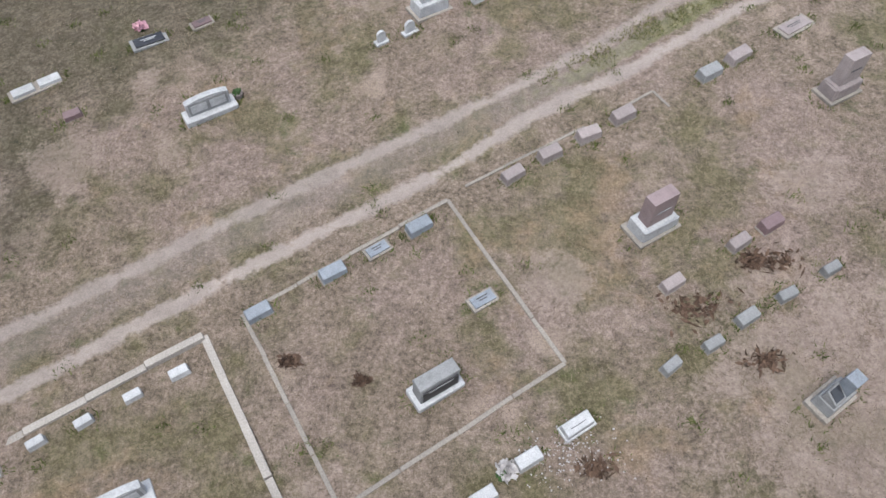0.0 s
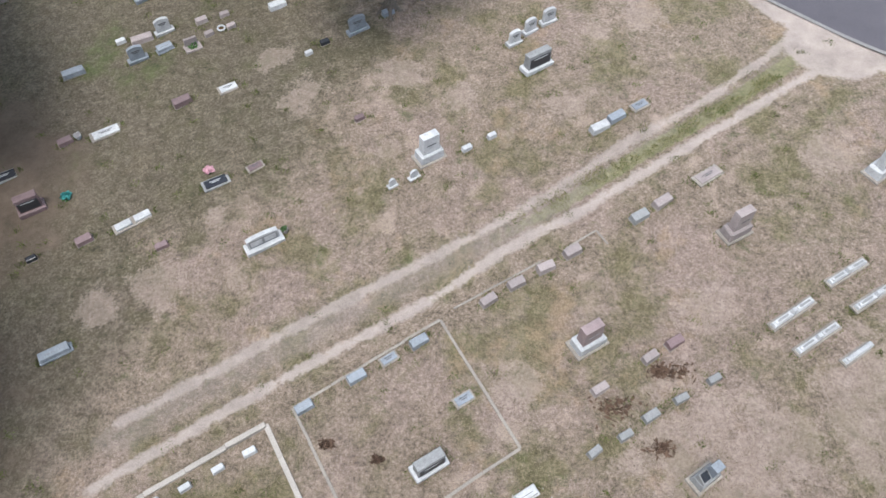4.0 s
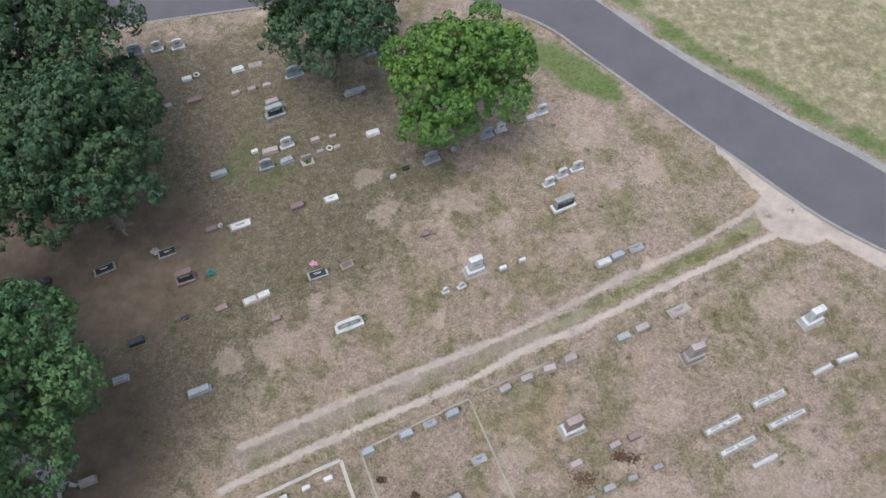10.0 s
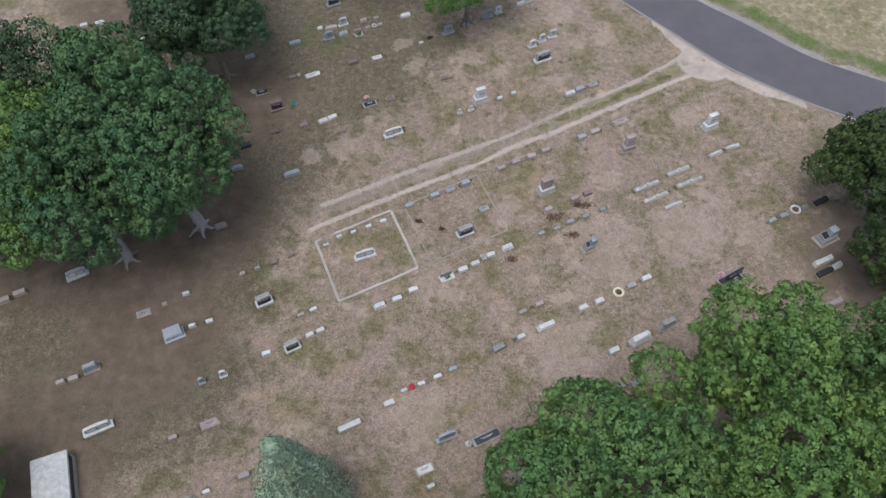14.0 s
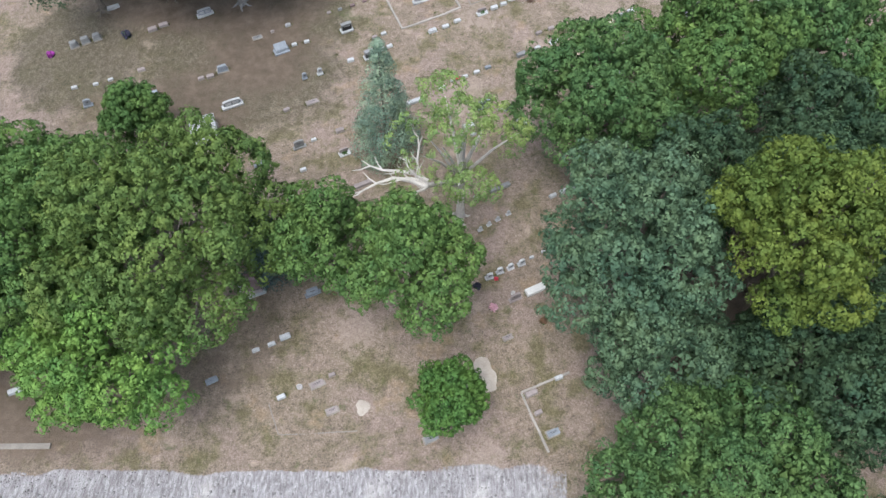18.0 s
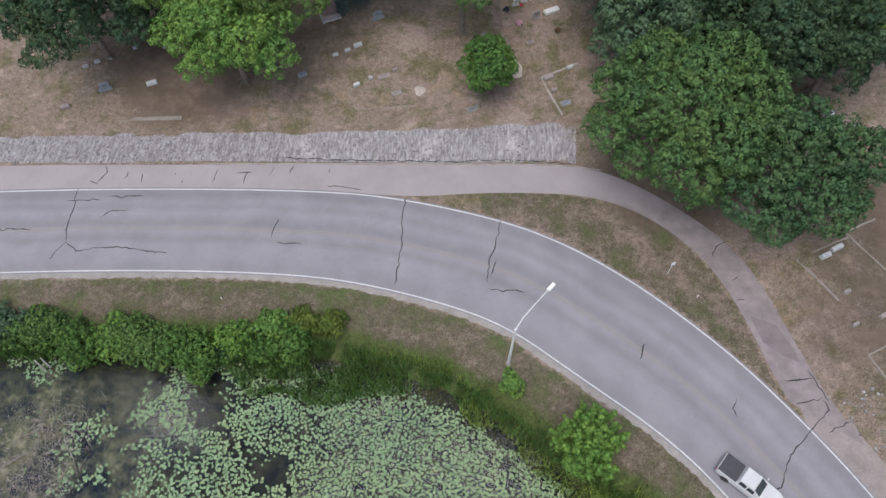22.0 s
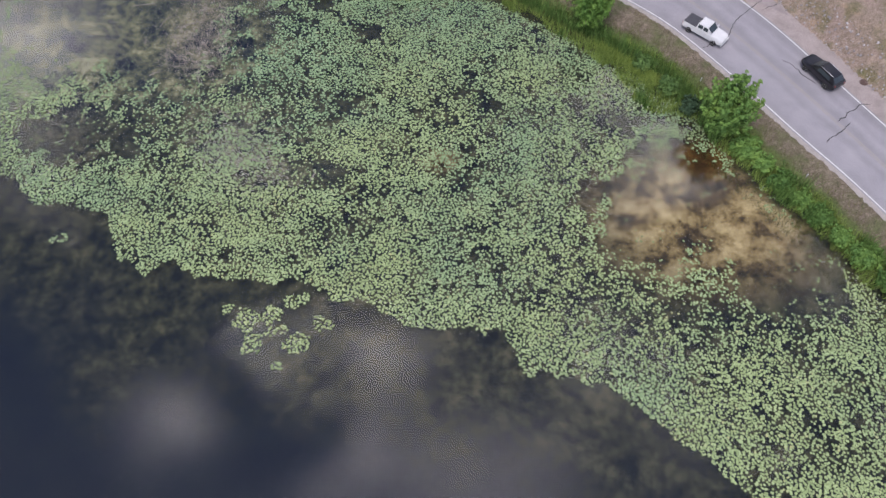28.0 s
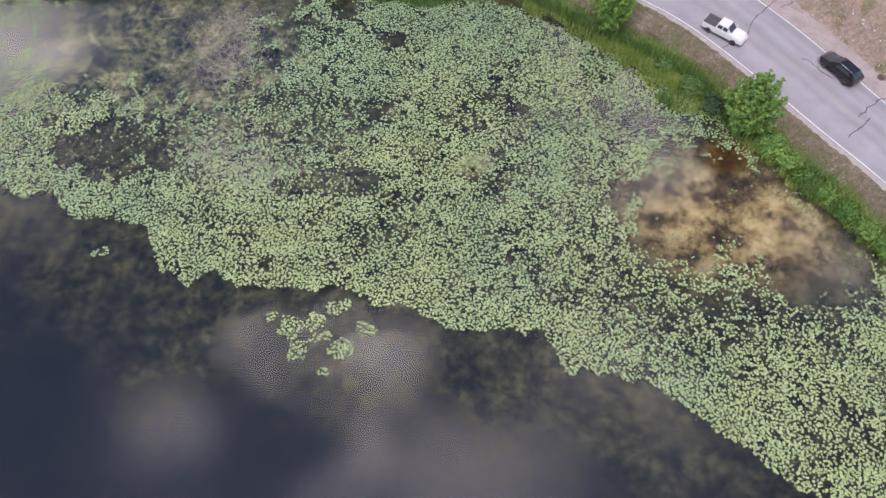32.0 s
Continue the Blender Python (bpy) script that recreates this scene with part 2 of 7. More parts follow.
# ---------------------------------------------------------------- ground
def ground_material():
    m, n, l, p = node_material("dry_grass_ground", 0.95)
    def attr(name):
        a = n.new("ShaderNodeAttribute")
        a.attribute_name = name
        return a.outputs["Fac"]
    def math_node(op, a, b):
        k = n.new("ShaderNodeMath")
        k.operation = op
        for s, v in zip(k.inputs, (a, b)):
            if isinstance(v, (int, float)):
                s.default_value = v
            else:
                l.new(v, s)
        return k.outputs[0]
    def step_node(v, lo, hi):
        k = n.new("ShaderNodeMapRange")
        k.interpolation_type = "SMOOTHSTEP"
        k.inputs["From Min"].default_value, k.inputs["From Max"].default_value = lo, hi
        l.new(v, k.inputs["Value"])
        return k.outputs["Result"]
    big = noise_node(n, l, 0.16, 5, rough=0.55)
    mid = noise_node(n, l, 0.75, 6, rough=0.65)
    tuft = noise_node(n, l, 4.5, 6, rough=0.7)
    fine = noise_node(n, l, 24.0, 5, rough=0.85)
    mat = mixed(n, l, 0.6, noise_node(n, l, 2.1, 8, rough=0.78), noise_node(n, l, 8.0, 6, rough=0.8))
    straw = ramp_node(n, l, mat, (0.34, (0.045, 0.036, 0.023)), (0.44, (0.130, 0.102, 0.074)), (0.55, (0.260, 0.206, 0.165)), (0.70, (0.43, 0.352, 0.305)))
    rosy = ramp_node(n, l, mat, (0.35, (0.070, 0.050, 0.040)), (0.5, (0.232, 0.178, 0.150)), (0.66, (0.40, 0.318, 0.28)))
    straw = mixed(n, l, step_node(big, 0.44, 0.62), straw, rosy)
    pale = step_node(noise_node(n, l, 0.55, 4, rough=0.5), 0.60, 0.70)
    straw = mixed(n, l, math_node("MULTIPLY", pale, 0.6), straw, (0.36, 0.285, 0.235))
    olive = ramp_node(n, l, mat, (0.34, (0.036, 0.038, 0.014)), (0.5, (0.110, 0.100, 0.045)), (0.66, (0.23, 0.195, 0.11)))
    patch = noise_node(n, l, 0.42, 6, rough=0.66)
    col = mixed(n, l, math_node("MULTIPLY", step_node(patch, 0.46, 0.64), 0.8), straw, olive)
    tan = ramp_node(n, l, mat, (0.34, (0.14, 0.095, 0.055)), (0.66, (0.40, 0.295, 0.195)))
    col = mixed(n, l, math_node("MULTIPLY", step_node(noise_node(n, l, 0.34, 6, rough=0.7), 0.56, 0.68), 0.55), col, tan)
    moss = ramp_node(n, l, tuft, (0.35, (0.035, 0.05, 0.012)), (0.7, (0.10, 0.12, 0.035)))
    col = mixed(n, l, math_node("MULTIPLY", step_node(noise_node(n, l, 0.95, 6, rough=0.7), 0.57, 0.71), 0.62), col, moss)
    grain = ramp_node(n, l, fine, (0.30, (0.36, 0.34, 0.31)), (0.5, (1.08, 1.08, 1.08)), (0.72, (1.75, 1.72, 1.68)))
    col = mixed(n, l, 0.85, col, grain, "MULTIPLY")
    # dark clods and withered weeds
    clod = step_node(noise_node(n, l, 6.0, 5, rough=0.7), 0.58, 0.70)
    col = mixed(n, l, math_node("MULTIPLY", clod, 0.5), col, (0.062, 0.050, 0.034))
    # closer, darker turf in the north-west and elsewhere; western patches also paint tree shade
    turf_shade = ramp_node(n, l, mat, (0.36, (0.020, 0.019, 0.010)), (0.5, (0.086, 0.074, 0.046)), (0.64, (0.200, 0.170, 0.124)))
    turf_shade_at = step_node(math_node("ADD", attr("turf_shade"), math_node("MULTIPLY", math_node("SUBTRACT", patch, 0.5), 1.3)), 0.25, 0.75)
    col = mixed(n, l, math_node("MULTIPLY", turf_shade_at, 0.82), col, turf_shade)
    # worn patches of pale earth
    worn_at = step_node(math_node("ADD", attr("pale"), math_node("ADD", math_node("MULTIPLY", math_node("SUBTRACT", mid, 0.5), 1.9), math_node("MULTIPLY", math_node("SUBTRACT", mat, 0.5), 1.2))), 0.52, 0.80)
    earth = ramp_node(n, l, mat, (0.32, (0.22, 0.172, 0.138)), (0.5, (0.33, 0.262, 0.222)), (0.68, (0.42, 0.345, 0.30)))
    col = mixed(n, l, math_node("MULTIPLY", worn_at, 0.5), col, earth)
    # bleached tall grass beyond the north road
    hay = ramp_node(n, l, noise_node(n, l, 1.3, 8, rough=0.8), (0.34, (0.080, 0.080, 0.034)), (0.5, (0.205, 0.190, 0.105)), (0.66, (0.42, 0.385, 0.27)))
    col = mixed(n, l, math_node("MULTIPLY", attr("meadow"), 0.65), col, hay)
    # bare reddish soil and needles below the trees, with the trees' shade painted in
    litter_shade = ramp_node(n, l, mid, (0.3, (0.062, 0.045, 0.031)), (0.7, (0.160, 0.120, 0.090)))
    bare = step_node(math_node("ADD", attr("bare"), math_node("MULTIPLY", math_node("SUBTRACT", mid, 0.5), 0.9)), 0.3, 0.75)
    col = mixed(n, l, math_node("MULTIPLY", bare, 0.92), col, litter_shade)
    # green grass along the road, in the lane and by the pond
    lawn = ramp_node(n, l, tuft, (0.28, (0.034, 0.058, 0.013)), (0.72, (0.120, 0.170, 0.045)))
    green = step_node(math_node("ADD", attr("green"), math_node("MULTIPLY", math_node("SUBTRACT", patch, 0.5), 1.1)), 0.35, 0.8)
    col = mixed(n, l, math_node("MULTIPLY", green, 0.9), col, lawn)
    verge = ramp_node(n, l, tuft, (0.28, (0.085, 0.098, 0.034)), (0.5, (0.165, 0.180, 0.075)), (0.72, (0.31, 0.30, 0.16)))
    strip = step_node(math_node("ADD", attr("strip"), math_node("MULTIPLY", math_node("SUBTRACT", tuft, 0.5), 1.0)), 0.30, 0.75)
    col = mixed(n, l, math_node("MULTIPLY", strip, 0.62), col, verge)
    # wheel ruts of the lane
    edge_noise = math_node("ADD", math_node("MULTIPLY", math_node("SUBTRACT", mid, 0.5), 0.75), math_node("MULTIPLY", math_node("SUBTRACT", tuft, 0.5), 0.5))
    sand = ramp_node(n, l, mixed(n, l, 0.5, mid, fine), (0.36, (0.25, 0.21, 0.19)), (0.62, (0.50, 0.43, 0.39)))
    worn = ramp_node(n, l, fine, (0.3, (0.15, 0.128, 0.118)), (0.7, (0.36, 0.31, 0.288)))
    for name, lo, hi, k, tint in (("rut_broad", 0.30, 0.95, 0.34, worn), ("rut_n", 0.10, 0.32, 0.72, sand), ("rut", 0.12, 0.33, 0.9, sand)):
        r = math_node("ADD", attr(name), edge_noise)
        col = mixed(n, l, math_node("MULTIPLY", math_node("SUBTRACT", 1.0, step_node(r, lo, hi)), k), col, tint)
    # grey rubble of the bank
    stretch = n.new("ShaderNodeMapping")
    stretch.inputs["Scale"].default_value = (5.0, 1.1, 1.1)
    l.new(n.new("ShaderNodeTexCoord").outputs["Object"], stretch.inputs["Vector"])
    streaks = n.new("ShaderNodeTexNoise")
    streaks.inputs["Scale"].default_value, streaks.inputs["Detail"].default_value, streaks.inputs["Roughness"].default_value = 1.0, 7.0, 0.75
    l.new(stretch.outputs["Vector"], streaks.inputs["Vector"])
    stone = ramp_node(n, l, streaks.outputs["Fac"], (0.32, (0.125, 0.115, 0.115)), (0.5, (0.275, 0.26, 0.268)), (0.7, (0.52, 0.505, 0.515)))
    rub = step_node(math_node("ADD", attr("rubble"), math_node("MULTIPLY", math_node("SUBTRACT", tuft, 0.5), 0.7)), 0.38, 0.6)
    chalk = step_node(noise_node(n, l, 0.30, 4, rough=0.6), 0.56, 0.72)
    stone = mixed(n, l, math_node("MULTIPLY", chalk, 0.6), stone, ramp_node(n, l, tuft, (0.3, (0.34, 0.31, 0.30)), (0.7, (0.70, 0.67, 0.66))))
    col = mixed(n, l, rub, col, stone)
    # mud of the pond's bed
    lumps = mixed(n, l, 0.26, noise_node(n, l, 0.36, 6, rough=0.60), noise_node(n, l, 2.0, 6, rough=0.75))
    mud = ramp_node(n, l, lumps, (0.38, (0.030, 0.022, 0.016)), (0.45, (0.120, 0.080, 0.036)), (0.51, (0.34, 0.245, 0.110)), (0.62, (0.66, 0.51, 0.28)))
    clumps = mixed(n, l, 0.4, noise_node(n, l, 0.34, 7, rough=0.66), noise_node(n, l, 1.5, 6, rough=0.75))
    weedy = ramp_node(n, l, clumps, (0.40, (0.008, 0.016, 0.042)), (0.47, (0.062, 0.075, 0.066)), (0.54, (0.18, 0.18, 0.105)), (0.64, (0.46, 0.43, 0.27)))
    mud = mixed(n, l, attr("weedy"), mud, weedy)
    rusty = ramp_node(n, l, mid, (0.35, (0.05, 0.022, 0.006)), (0.65, (0.20, 0.095, 0.018)))
    mud = mixed(n, l, attr("rusty"), mud, rusty)
    deep = ramp_node(n, l, noise_node(n, l, 0.28, 6, rough=0.65), (0.40, (0.004, 0.009, 0.026)), (0.60, (0.009, 0.016, 0.030)))
    weeds = ramp_node(n, l, noise_node(n, l, 0.62, 7, rough=0.7), (0.40, (0.008, 0.012, 0.018)), (0.53, (0.045, 0.048, 0.030)), (0.68, (0.13, 0.12, 0.068)))
    deep = mixed(n, l, attr("weeds"), deep, weeds)
    mud = mixed(n, l, attr("deep"), mud, deep)
    col = mixed(n, l, step_node(attr("bed"), 0.35, 0.65), col, mud)
    l.new(col, p.inputs["Base Color"])
    h = mixed(n, l, 0.5, tuft, fine)
    bumped(n, l, p, h, 0.9, 0.12)
    return m


def build_ground():
    far = [60, 80, 110, 160, 240, 360, 560, 800]
    xs = np.r_[[-v - 10 for v in far[::-1]], np.arange(-66, -14.1, 0.5), np.arange(-14, 24, 0.25), np.arange(24, 46.1, 0.5), [v for v in far]]
    ys = np.r_[[-130 - v for v in far[::-1]], np.arange(-150, -12.1, 0.5), np.arange(-12, 16, 0.25), np.arange(16, 44.1, 0.5), [v for v in far]]
    gx, gy = np.meshgrid(xs, ys)
    x, y = gx.ravel(), gy.ravel()
    z = ground_z(x, y)
    nx, ny = len(xs), len(ys)
    i = np.arange(nx * ny).reshape(ny, nx)
    f = np.stack([i[:-1, :-1], i[:-1, 1:], i[1:, 1:], i[1:, :-1]], -1).reshape(-1, 4)
    data = bpy.data.meshes.new("ground")
    data.from_pydata(np.c_[x, y, z].tolist(), [], f.tolist())
    data.update()
    data.polygons.foreach_set("use_smooth", [True] * len(f))
    edge = shore_side(x, y)
    bank = apart_from(x, y, TRAIL_N)
    lane = np.abs(apart_from(x, y, RUT_S))
    lane_n = np.abs(apart_from(x, y, RUT_N))
    broad = np.abs(apart_from(x, y, RUT_N) + 0.45) + 0.5 * smooth(5, 9, x)
    # mouth of the lane where it widens to the road
    mouth = np.hypot((x - 20.5) / 1.5, (y - 11.6) / 1.2) - 1.6
    lane = np.minimum(lane, np.where(mouth < 0.6, np.maximum(mouth, 0), 9))
    apron = np.abs(apart_from(x, y, NROAD_IN) + 0.2) - 0.9 + 0.5 * smooth(24, 27, x) + 0.6 * smooth(18.2, 16.6, x)
    lane = np.minimum(lane, np.where((x > 16) & (x < 28), np.maximum(apron, 0), 9))
    between = (apart_from(x, y, RUT_S) + apart_from(x, y, RUT_N)) / np.maximum(0.3, np.abs(apart_from(x, y, RUT_S) - apart_from(x, y, RUT_N))) * 2
    strip = smooth(1.15, 0.6, np.abs(between)) * smooth(-1, 5, x) * smooth(19.5, 16.5, x) * (0.62 + 0.38 * smooth(4, 8, x))
    green = 0.18 * strip
    green = np.maximum(green, 0.72 * smooth(1.8, 0.2, np.abs(apart_from(x, y, NROAD_OUT) - 1.6)))
    green = np.maximum(green, 0.95 * smooth(8.0, 2.0, np.hypot((x - 7.6) * 0.68 - (y - 24.4) * 0.73, ((y - 24.4) * 0.68 + (x - 7.6) * 0.73) * 3.2)))
    green = np.maximum(green, 0.34 * smooth(1.0, 4.0, apart_from(x, y, NROAD_OUT)))
    green = np.maximum(green, smooth(3.0, 5.0, edge) * 0.95)
    green = np.maximum(green, 0.52 * smooth(0.3, 0.8, edge) * smooth(2.0, 1.2, edge))
    green = np.maximum(green, 0.44 * smooth(0.2, 1.0, edge))
    green = np.maximum(green, 0.30 * smooth(1.25, 0.3, np.hypot((x + 13) / 15, (y - 14) / 14)))
    green = np.maximum(green, 0.42 * smooth(1.0, 0.3, np.hypot((x + 14) / 6, (y - 17) / 5)))
    green = np.maximum(green, 0.48 * smooth(1.3, 0.2, np.hypot((x - -15.8) / 2.2, (y - -9.0) / 1.6)))
    wedge = np.minimum(apart_from(x, y, SROAD_N), -apart_from(x, y, TRAIL_S))
    green = np.maximum(green, np.where((x > -6) & (x < 18) & (wedge > 0.1), 0.40, 0))
    # discs of brown litter that also darken the ground as tree shade
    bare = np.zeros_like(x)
    for tx, ty, tr, k in LITTER_SHADE:
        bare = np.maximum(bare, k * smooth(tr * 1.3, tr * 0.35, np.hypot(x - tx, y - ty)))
    turf_shade = np.maximum(smooth(1.15, 0.35, np.hypot((x + 17) / 20, (y - 17) / 17)), 0.85 * smooth(1.15, 0.4, np.hypot((x + 26) / 14, (y + 8) / 20)))
    turf_shade = np.maximum(turf_shade, 0.85 * smooth(1.15, 0.4, np.hypot((x + 25) / 13, (y + 17) / 9)))
    turf_shade = np.maximum(turf_shade, 0.6 * smooth(1.2, 0.4, np.hypot((x - 28) / 9, (y + 72) / 13)))
    turf_shade = np.maximum(turf_shade, 0.9 * smooth(1.1, 0.4, np.hypot((x + 42) / 9, (y + 14) / 10)))
    # shade of the west oaks put into the ground colour
    turf_shade = np.maximum(turf_shade, 0.95 * smooth(1.15, 0.5, np.hypot((x + 28) / 8, (y + 14) / 7)))
    turf_shade = np.maximum(turf_shade, 0.95 * smooth(1.15, 0.4, np.hypot((x + 20) / 11, (y - 4) / 15)))
    turf_shade = np.maximum(turf_shade, np.where((x > -6) & (x < 18) & (apart_from(x, y, SROAD_N) > 0.1) & (apart_from(x, y, TRAIL_S) < -0.1), 0.6, 0))
    turf_shade = np.maximum(turf_shade, 0.72 * smooth(0.4, 1.0, edge) * smooth(7.0, 5.0, edge))
    pale = np.zeros_like(x)
    for tx, ty, tr in PALE:
        pale = np.maximum(pale, smooth(tr * 1.9, 0, np.hypot(x - tx, y - ty)))
    rubble = smooth(0.1, 0.5, bank) * smooth(4.1, 3.5, bank + 0.16 * waves(x, y, 2.6, 1) + 0.15 * waves(x, y, 7, 6)) * np.where(x < 3.2, 1, np.where((x > 20) & (y < -79), 0.62, 0)) * (0.88 + 0.12 * waves(x, y, 6, 3)) * np.where(x > -8, 1 - 0.4 * smooth(-4, 3, x), 1)
    bed = smooth(6.1, 6.9, edge)
    sandy = np.maximum(smooth(1.2, 0.4, np.hypot((x - 11.5) / 12.5, (y + 107.5) / 8.5)), smooth(1.3, 0.5, np.hypot((x + 47) / 19, (y + 87) / 10.5)))
    sandy = np.maximum(sandy, 0.55 * smooth(1.2, 0.3, np.hypot((x + 33) / 16, (y + 98) / 7)))
    sandy = np.maximum(sandy, 0.8 * smooth(1.2, 0.5, np.hypot((x + 14) / 2.3, (y + 101) / 1.8)))
    sandy = np.maximum(sandy, 0.6 * smooth(1.2, 0.3, np.hypot((x + 27) / 5, (y + 102.5) / 3)))
    sandy = sandy * smooth(7.2, 8.8, edge + 0.5 * waves(x, y, 4, 7))
    deep = 1 - np.clip(sandy, 0, 1)
    weedy = smooth(-12, -22, x)
    rusty = smooth(1.2, 0.5, np.hypot((x - 11.6) / 3.2, (y + 101.0) / 2.4))
    deep = np.minimum(deep, 1 - rusty)
    rim = np.interp(x, [p[0] for p in PADS_SOUTH], [p[1] for p in PADS_SOUTH])
    weeds = smooth(-16, -3, y - rim + 3 * waves(x, y, 14, 4)) * np.where(x > -75, 1.0, 0.0)
    for name, v in (("rut", lane), ("rut_n", lane_n), ("rut_broad", broad), ("green", green), ("bare", bare), ("pale", pale), ("turf_shade", turf_shade), ("strip", strip), ("meadow", smooth(0.5, 3.0, apart_from(x, y, NROAD_OUT))), ("rubble", rubble), ("bed", bed), ("deep", deep), ("weedy", weedy), ("rusty", rusty), ("weeds", weeds)):
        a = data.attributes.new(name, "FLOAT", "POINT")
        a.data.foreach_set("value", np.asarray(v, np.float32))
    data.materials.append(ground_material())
    return tagged(new("ground", data), "dry brown grass of an old graveyard sloping to a pond", "ground", kind="structure")


PALE = [(9.1, -7.5, 4.5), (5.5, -15.1, 3.5), (15.8, -5.5, 4.0), (7.9, 18.6, 1.8), (8.1, 10.7, 0.6), (9.3, 14.6, 0.9), (-0.4, 13.0, 1.6), (2.4, 11.2, 1.0), (-8.0, 3.2, 0.75), (-11.2, 3.3, 1.5), (-13.8, 2.6, 1.2), (-1.3, 8.8, 0.6), (6.9, 10.1, 1.1), (12.0, 15.2, 1.4), (17.5, 5.5, 1.5),
        (10.2, -1.0, 1.5), (2.5, -3.1, 1.1), (-9.2, 6.2, 0.7), (-2.8, 6.7, 0.35), (11.1, -6.7, 2.2), (-2.9, -9.7, 2.6), (20.5, -6.1, 2.4), (-6.6, 15.4, 1.2), (-12.6, -43.2, 2.4), (-4.3, -19.8, 2.8), (-2.4, -53.4, 2.2), (-5.2, 12.9, 1.5)]
# x, y, reach, strength of reddish litter, tree shade included in its colour
LITTER_SHADE = [(-21, 9, 8, 0.75), (-22, -3, 8, 0.75), (-30, 13, 10, 0.9), (-33, 24, 10, 0.8), (-24, -14, 8, 0.7), (-30, -22, 9, 0.65), (-25, -8, 9, 0.7), (14, -30, 12, 0.8), (18, -40, 14, 0.9), (7.5, -38, 5, 0.5), (28.5, -8, 7.5, 0.7),
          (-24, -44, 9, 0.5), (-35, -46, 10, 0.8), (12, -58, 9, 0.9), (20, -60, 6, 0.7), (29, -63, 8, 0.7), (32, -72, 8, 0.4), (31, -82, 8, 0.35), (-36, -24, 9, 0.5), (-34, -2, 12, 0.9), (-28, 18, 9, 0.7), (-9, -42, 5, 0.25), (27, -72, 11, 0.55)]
ground = build_ground()



def road_material():
    """Asphalt with pale wheel tracks, a darker strip in the middle of each lane and blotches."""
    m = varied("asphalt", (0.186, 0.181, 0.198), (0.262, 0.255, 0.273), 0.9, 0.35, 30, 0.2, per_object=0)
    n, l = m.node_tree.nodes, m.node_tree.links
    p = n["Principled BSDF"]
    base = p.inputs["Base Color"].links[0].from_socket
    a = n.new("ShaderNodeAttribute")
    a.attribute_name = "across"
    wob = n.new("ShaderNodeMath")
    wob.operation = "MULTIPLY_ADD"
    l.new(noise_node(n, l, 0.22, 5, rough=0.7), wob.inputs[0])
    wob.inputs[1].default_value = 0.14
    l.new(a.outputs["Fac"], wob.inputs[2])
    g = lambda v: (v, v, v * 1.01)
    wear = ramp_node(n, l, wob.outputs[0], (0.04, g(0.92)), (0.16, g(0.90)), (0.24, g(1.06)), (0.31, g(0.98)), (0.38, g(1.12)), (0.50, g(0.92)), (0.60, g(1.08)), (0.68, g(0.94)), (0.76, g(1.10)), (0.88, g(1.08)), (0.98, g(1.0)))
    l.new(mixed(n, l, 1.0, base, wear, "MULTIPLY"), p.inputs["Base Color"])
    return m


asphalt = road_material()
asphalt_dark = varied("dark_asphalt", (0.066, 0.062, 0.074), (0.100, 0.094, 0.110), 0.88, 0.4, 30, 0.2, per_object=0)


def trail_material():
    """Pale asphalt that gives way to an older, browner surface further along."""
    m = varied("trail_asphalt", (0.25, 0.225, 0.232), (0.36, 0.325, 0.332), 0.92, 0.3, 24, 0.25, per_object=0)
    n, l = m.node_tree.nodes, m.node_tree.links
    p = n["Principled BSDF"]
    base = p.inputs["Base Color"].links[0].from_socket
    a = n.new("ShaderNodeAttribute")
    a.attribute_name = "along"
    k = n.new("ShaderNodeMath")
    k.operation = "MULTIPLY_ADD"
    l.new(noise_node(n, l, 0.4, 5, rough=0.7), k.inputs[0])
    k.inputs[1].default_value = 0.06
    l.new(a.outputs["Fac"], k.inputs[2])
    old = ramp_node(n, l, noise_node(n, l, 0.7, 6, rough=0.7), (0.3, (0.165, 0.142, 0.140)), (0.7, (0.285, 0.250, 0.250)))
    fade = ramp_node(n, l, k.outputs[0], (0.80, (0, 0, 0)), (0.87, (1, 1, 1)))
    l.new(mixed(n, l, fade, base, old), p.inputs["Base Color"])
    return m


gravel_grey = varied("grey_gravel", (0.15, 0.145, 0.145), (0.27, 0.26, 0.255), 0.95, 1.0, 14, 0.6, per_object=0)
gravel = varied("pale_gravel", (0.20, 0.185, 0.17), (0.36, 0.335, 0.315), 0.95, 1.0, 14, 0.6, per_object=0)
dirt = varied("pale_pink_dirt", (0.185, 0.160, 0.152), (0.33, 0.288, 0.275), 0.95, 0.8, 16, 0.5, per_object=0)
white_line = varied("road_paint", (0.38, 0.38, 0.39), (0.66, 0.66, 0.66), 0.8, 2.5, 20, 0.1, per_object=0)
yellow_line = varied("yellow_road_paint", (0.225, 0.212, 0.195), (0.29, 0.264, 0.228), 0.8, 2.5, 20, 0.1, per_object=0)


def shifted(line, d):
    """The line moved sideways to its left by d metres."""
    p = np.array(line, float)
    t = np.gradient(p, axis=0)
    t /= np.hypot(*t.T)[:, None]
    return np.c_[p[:, 0] - t[:, 1] * d, p[:, 1] + t[:, 0] * d]


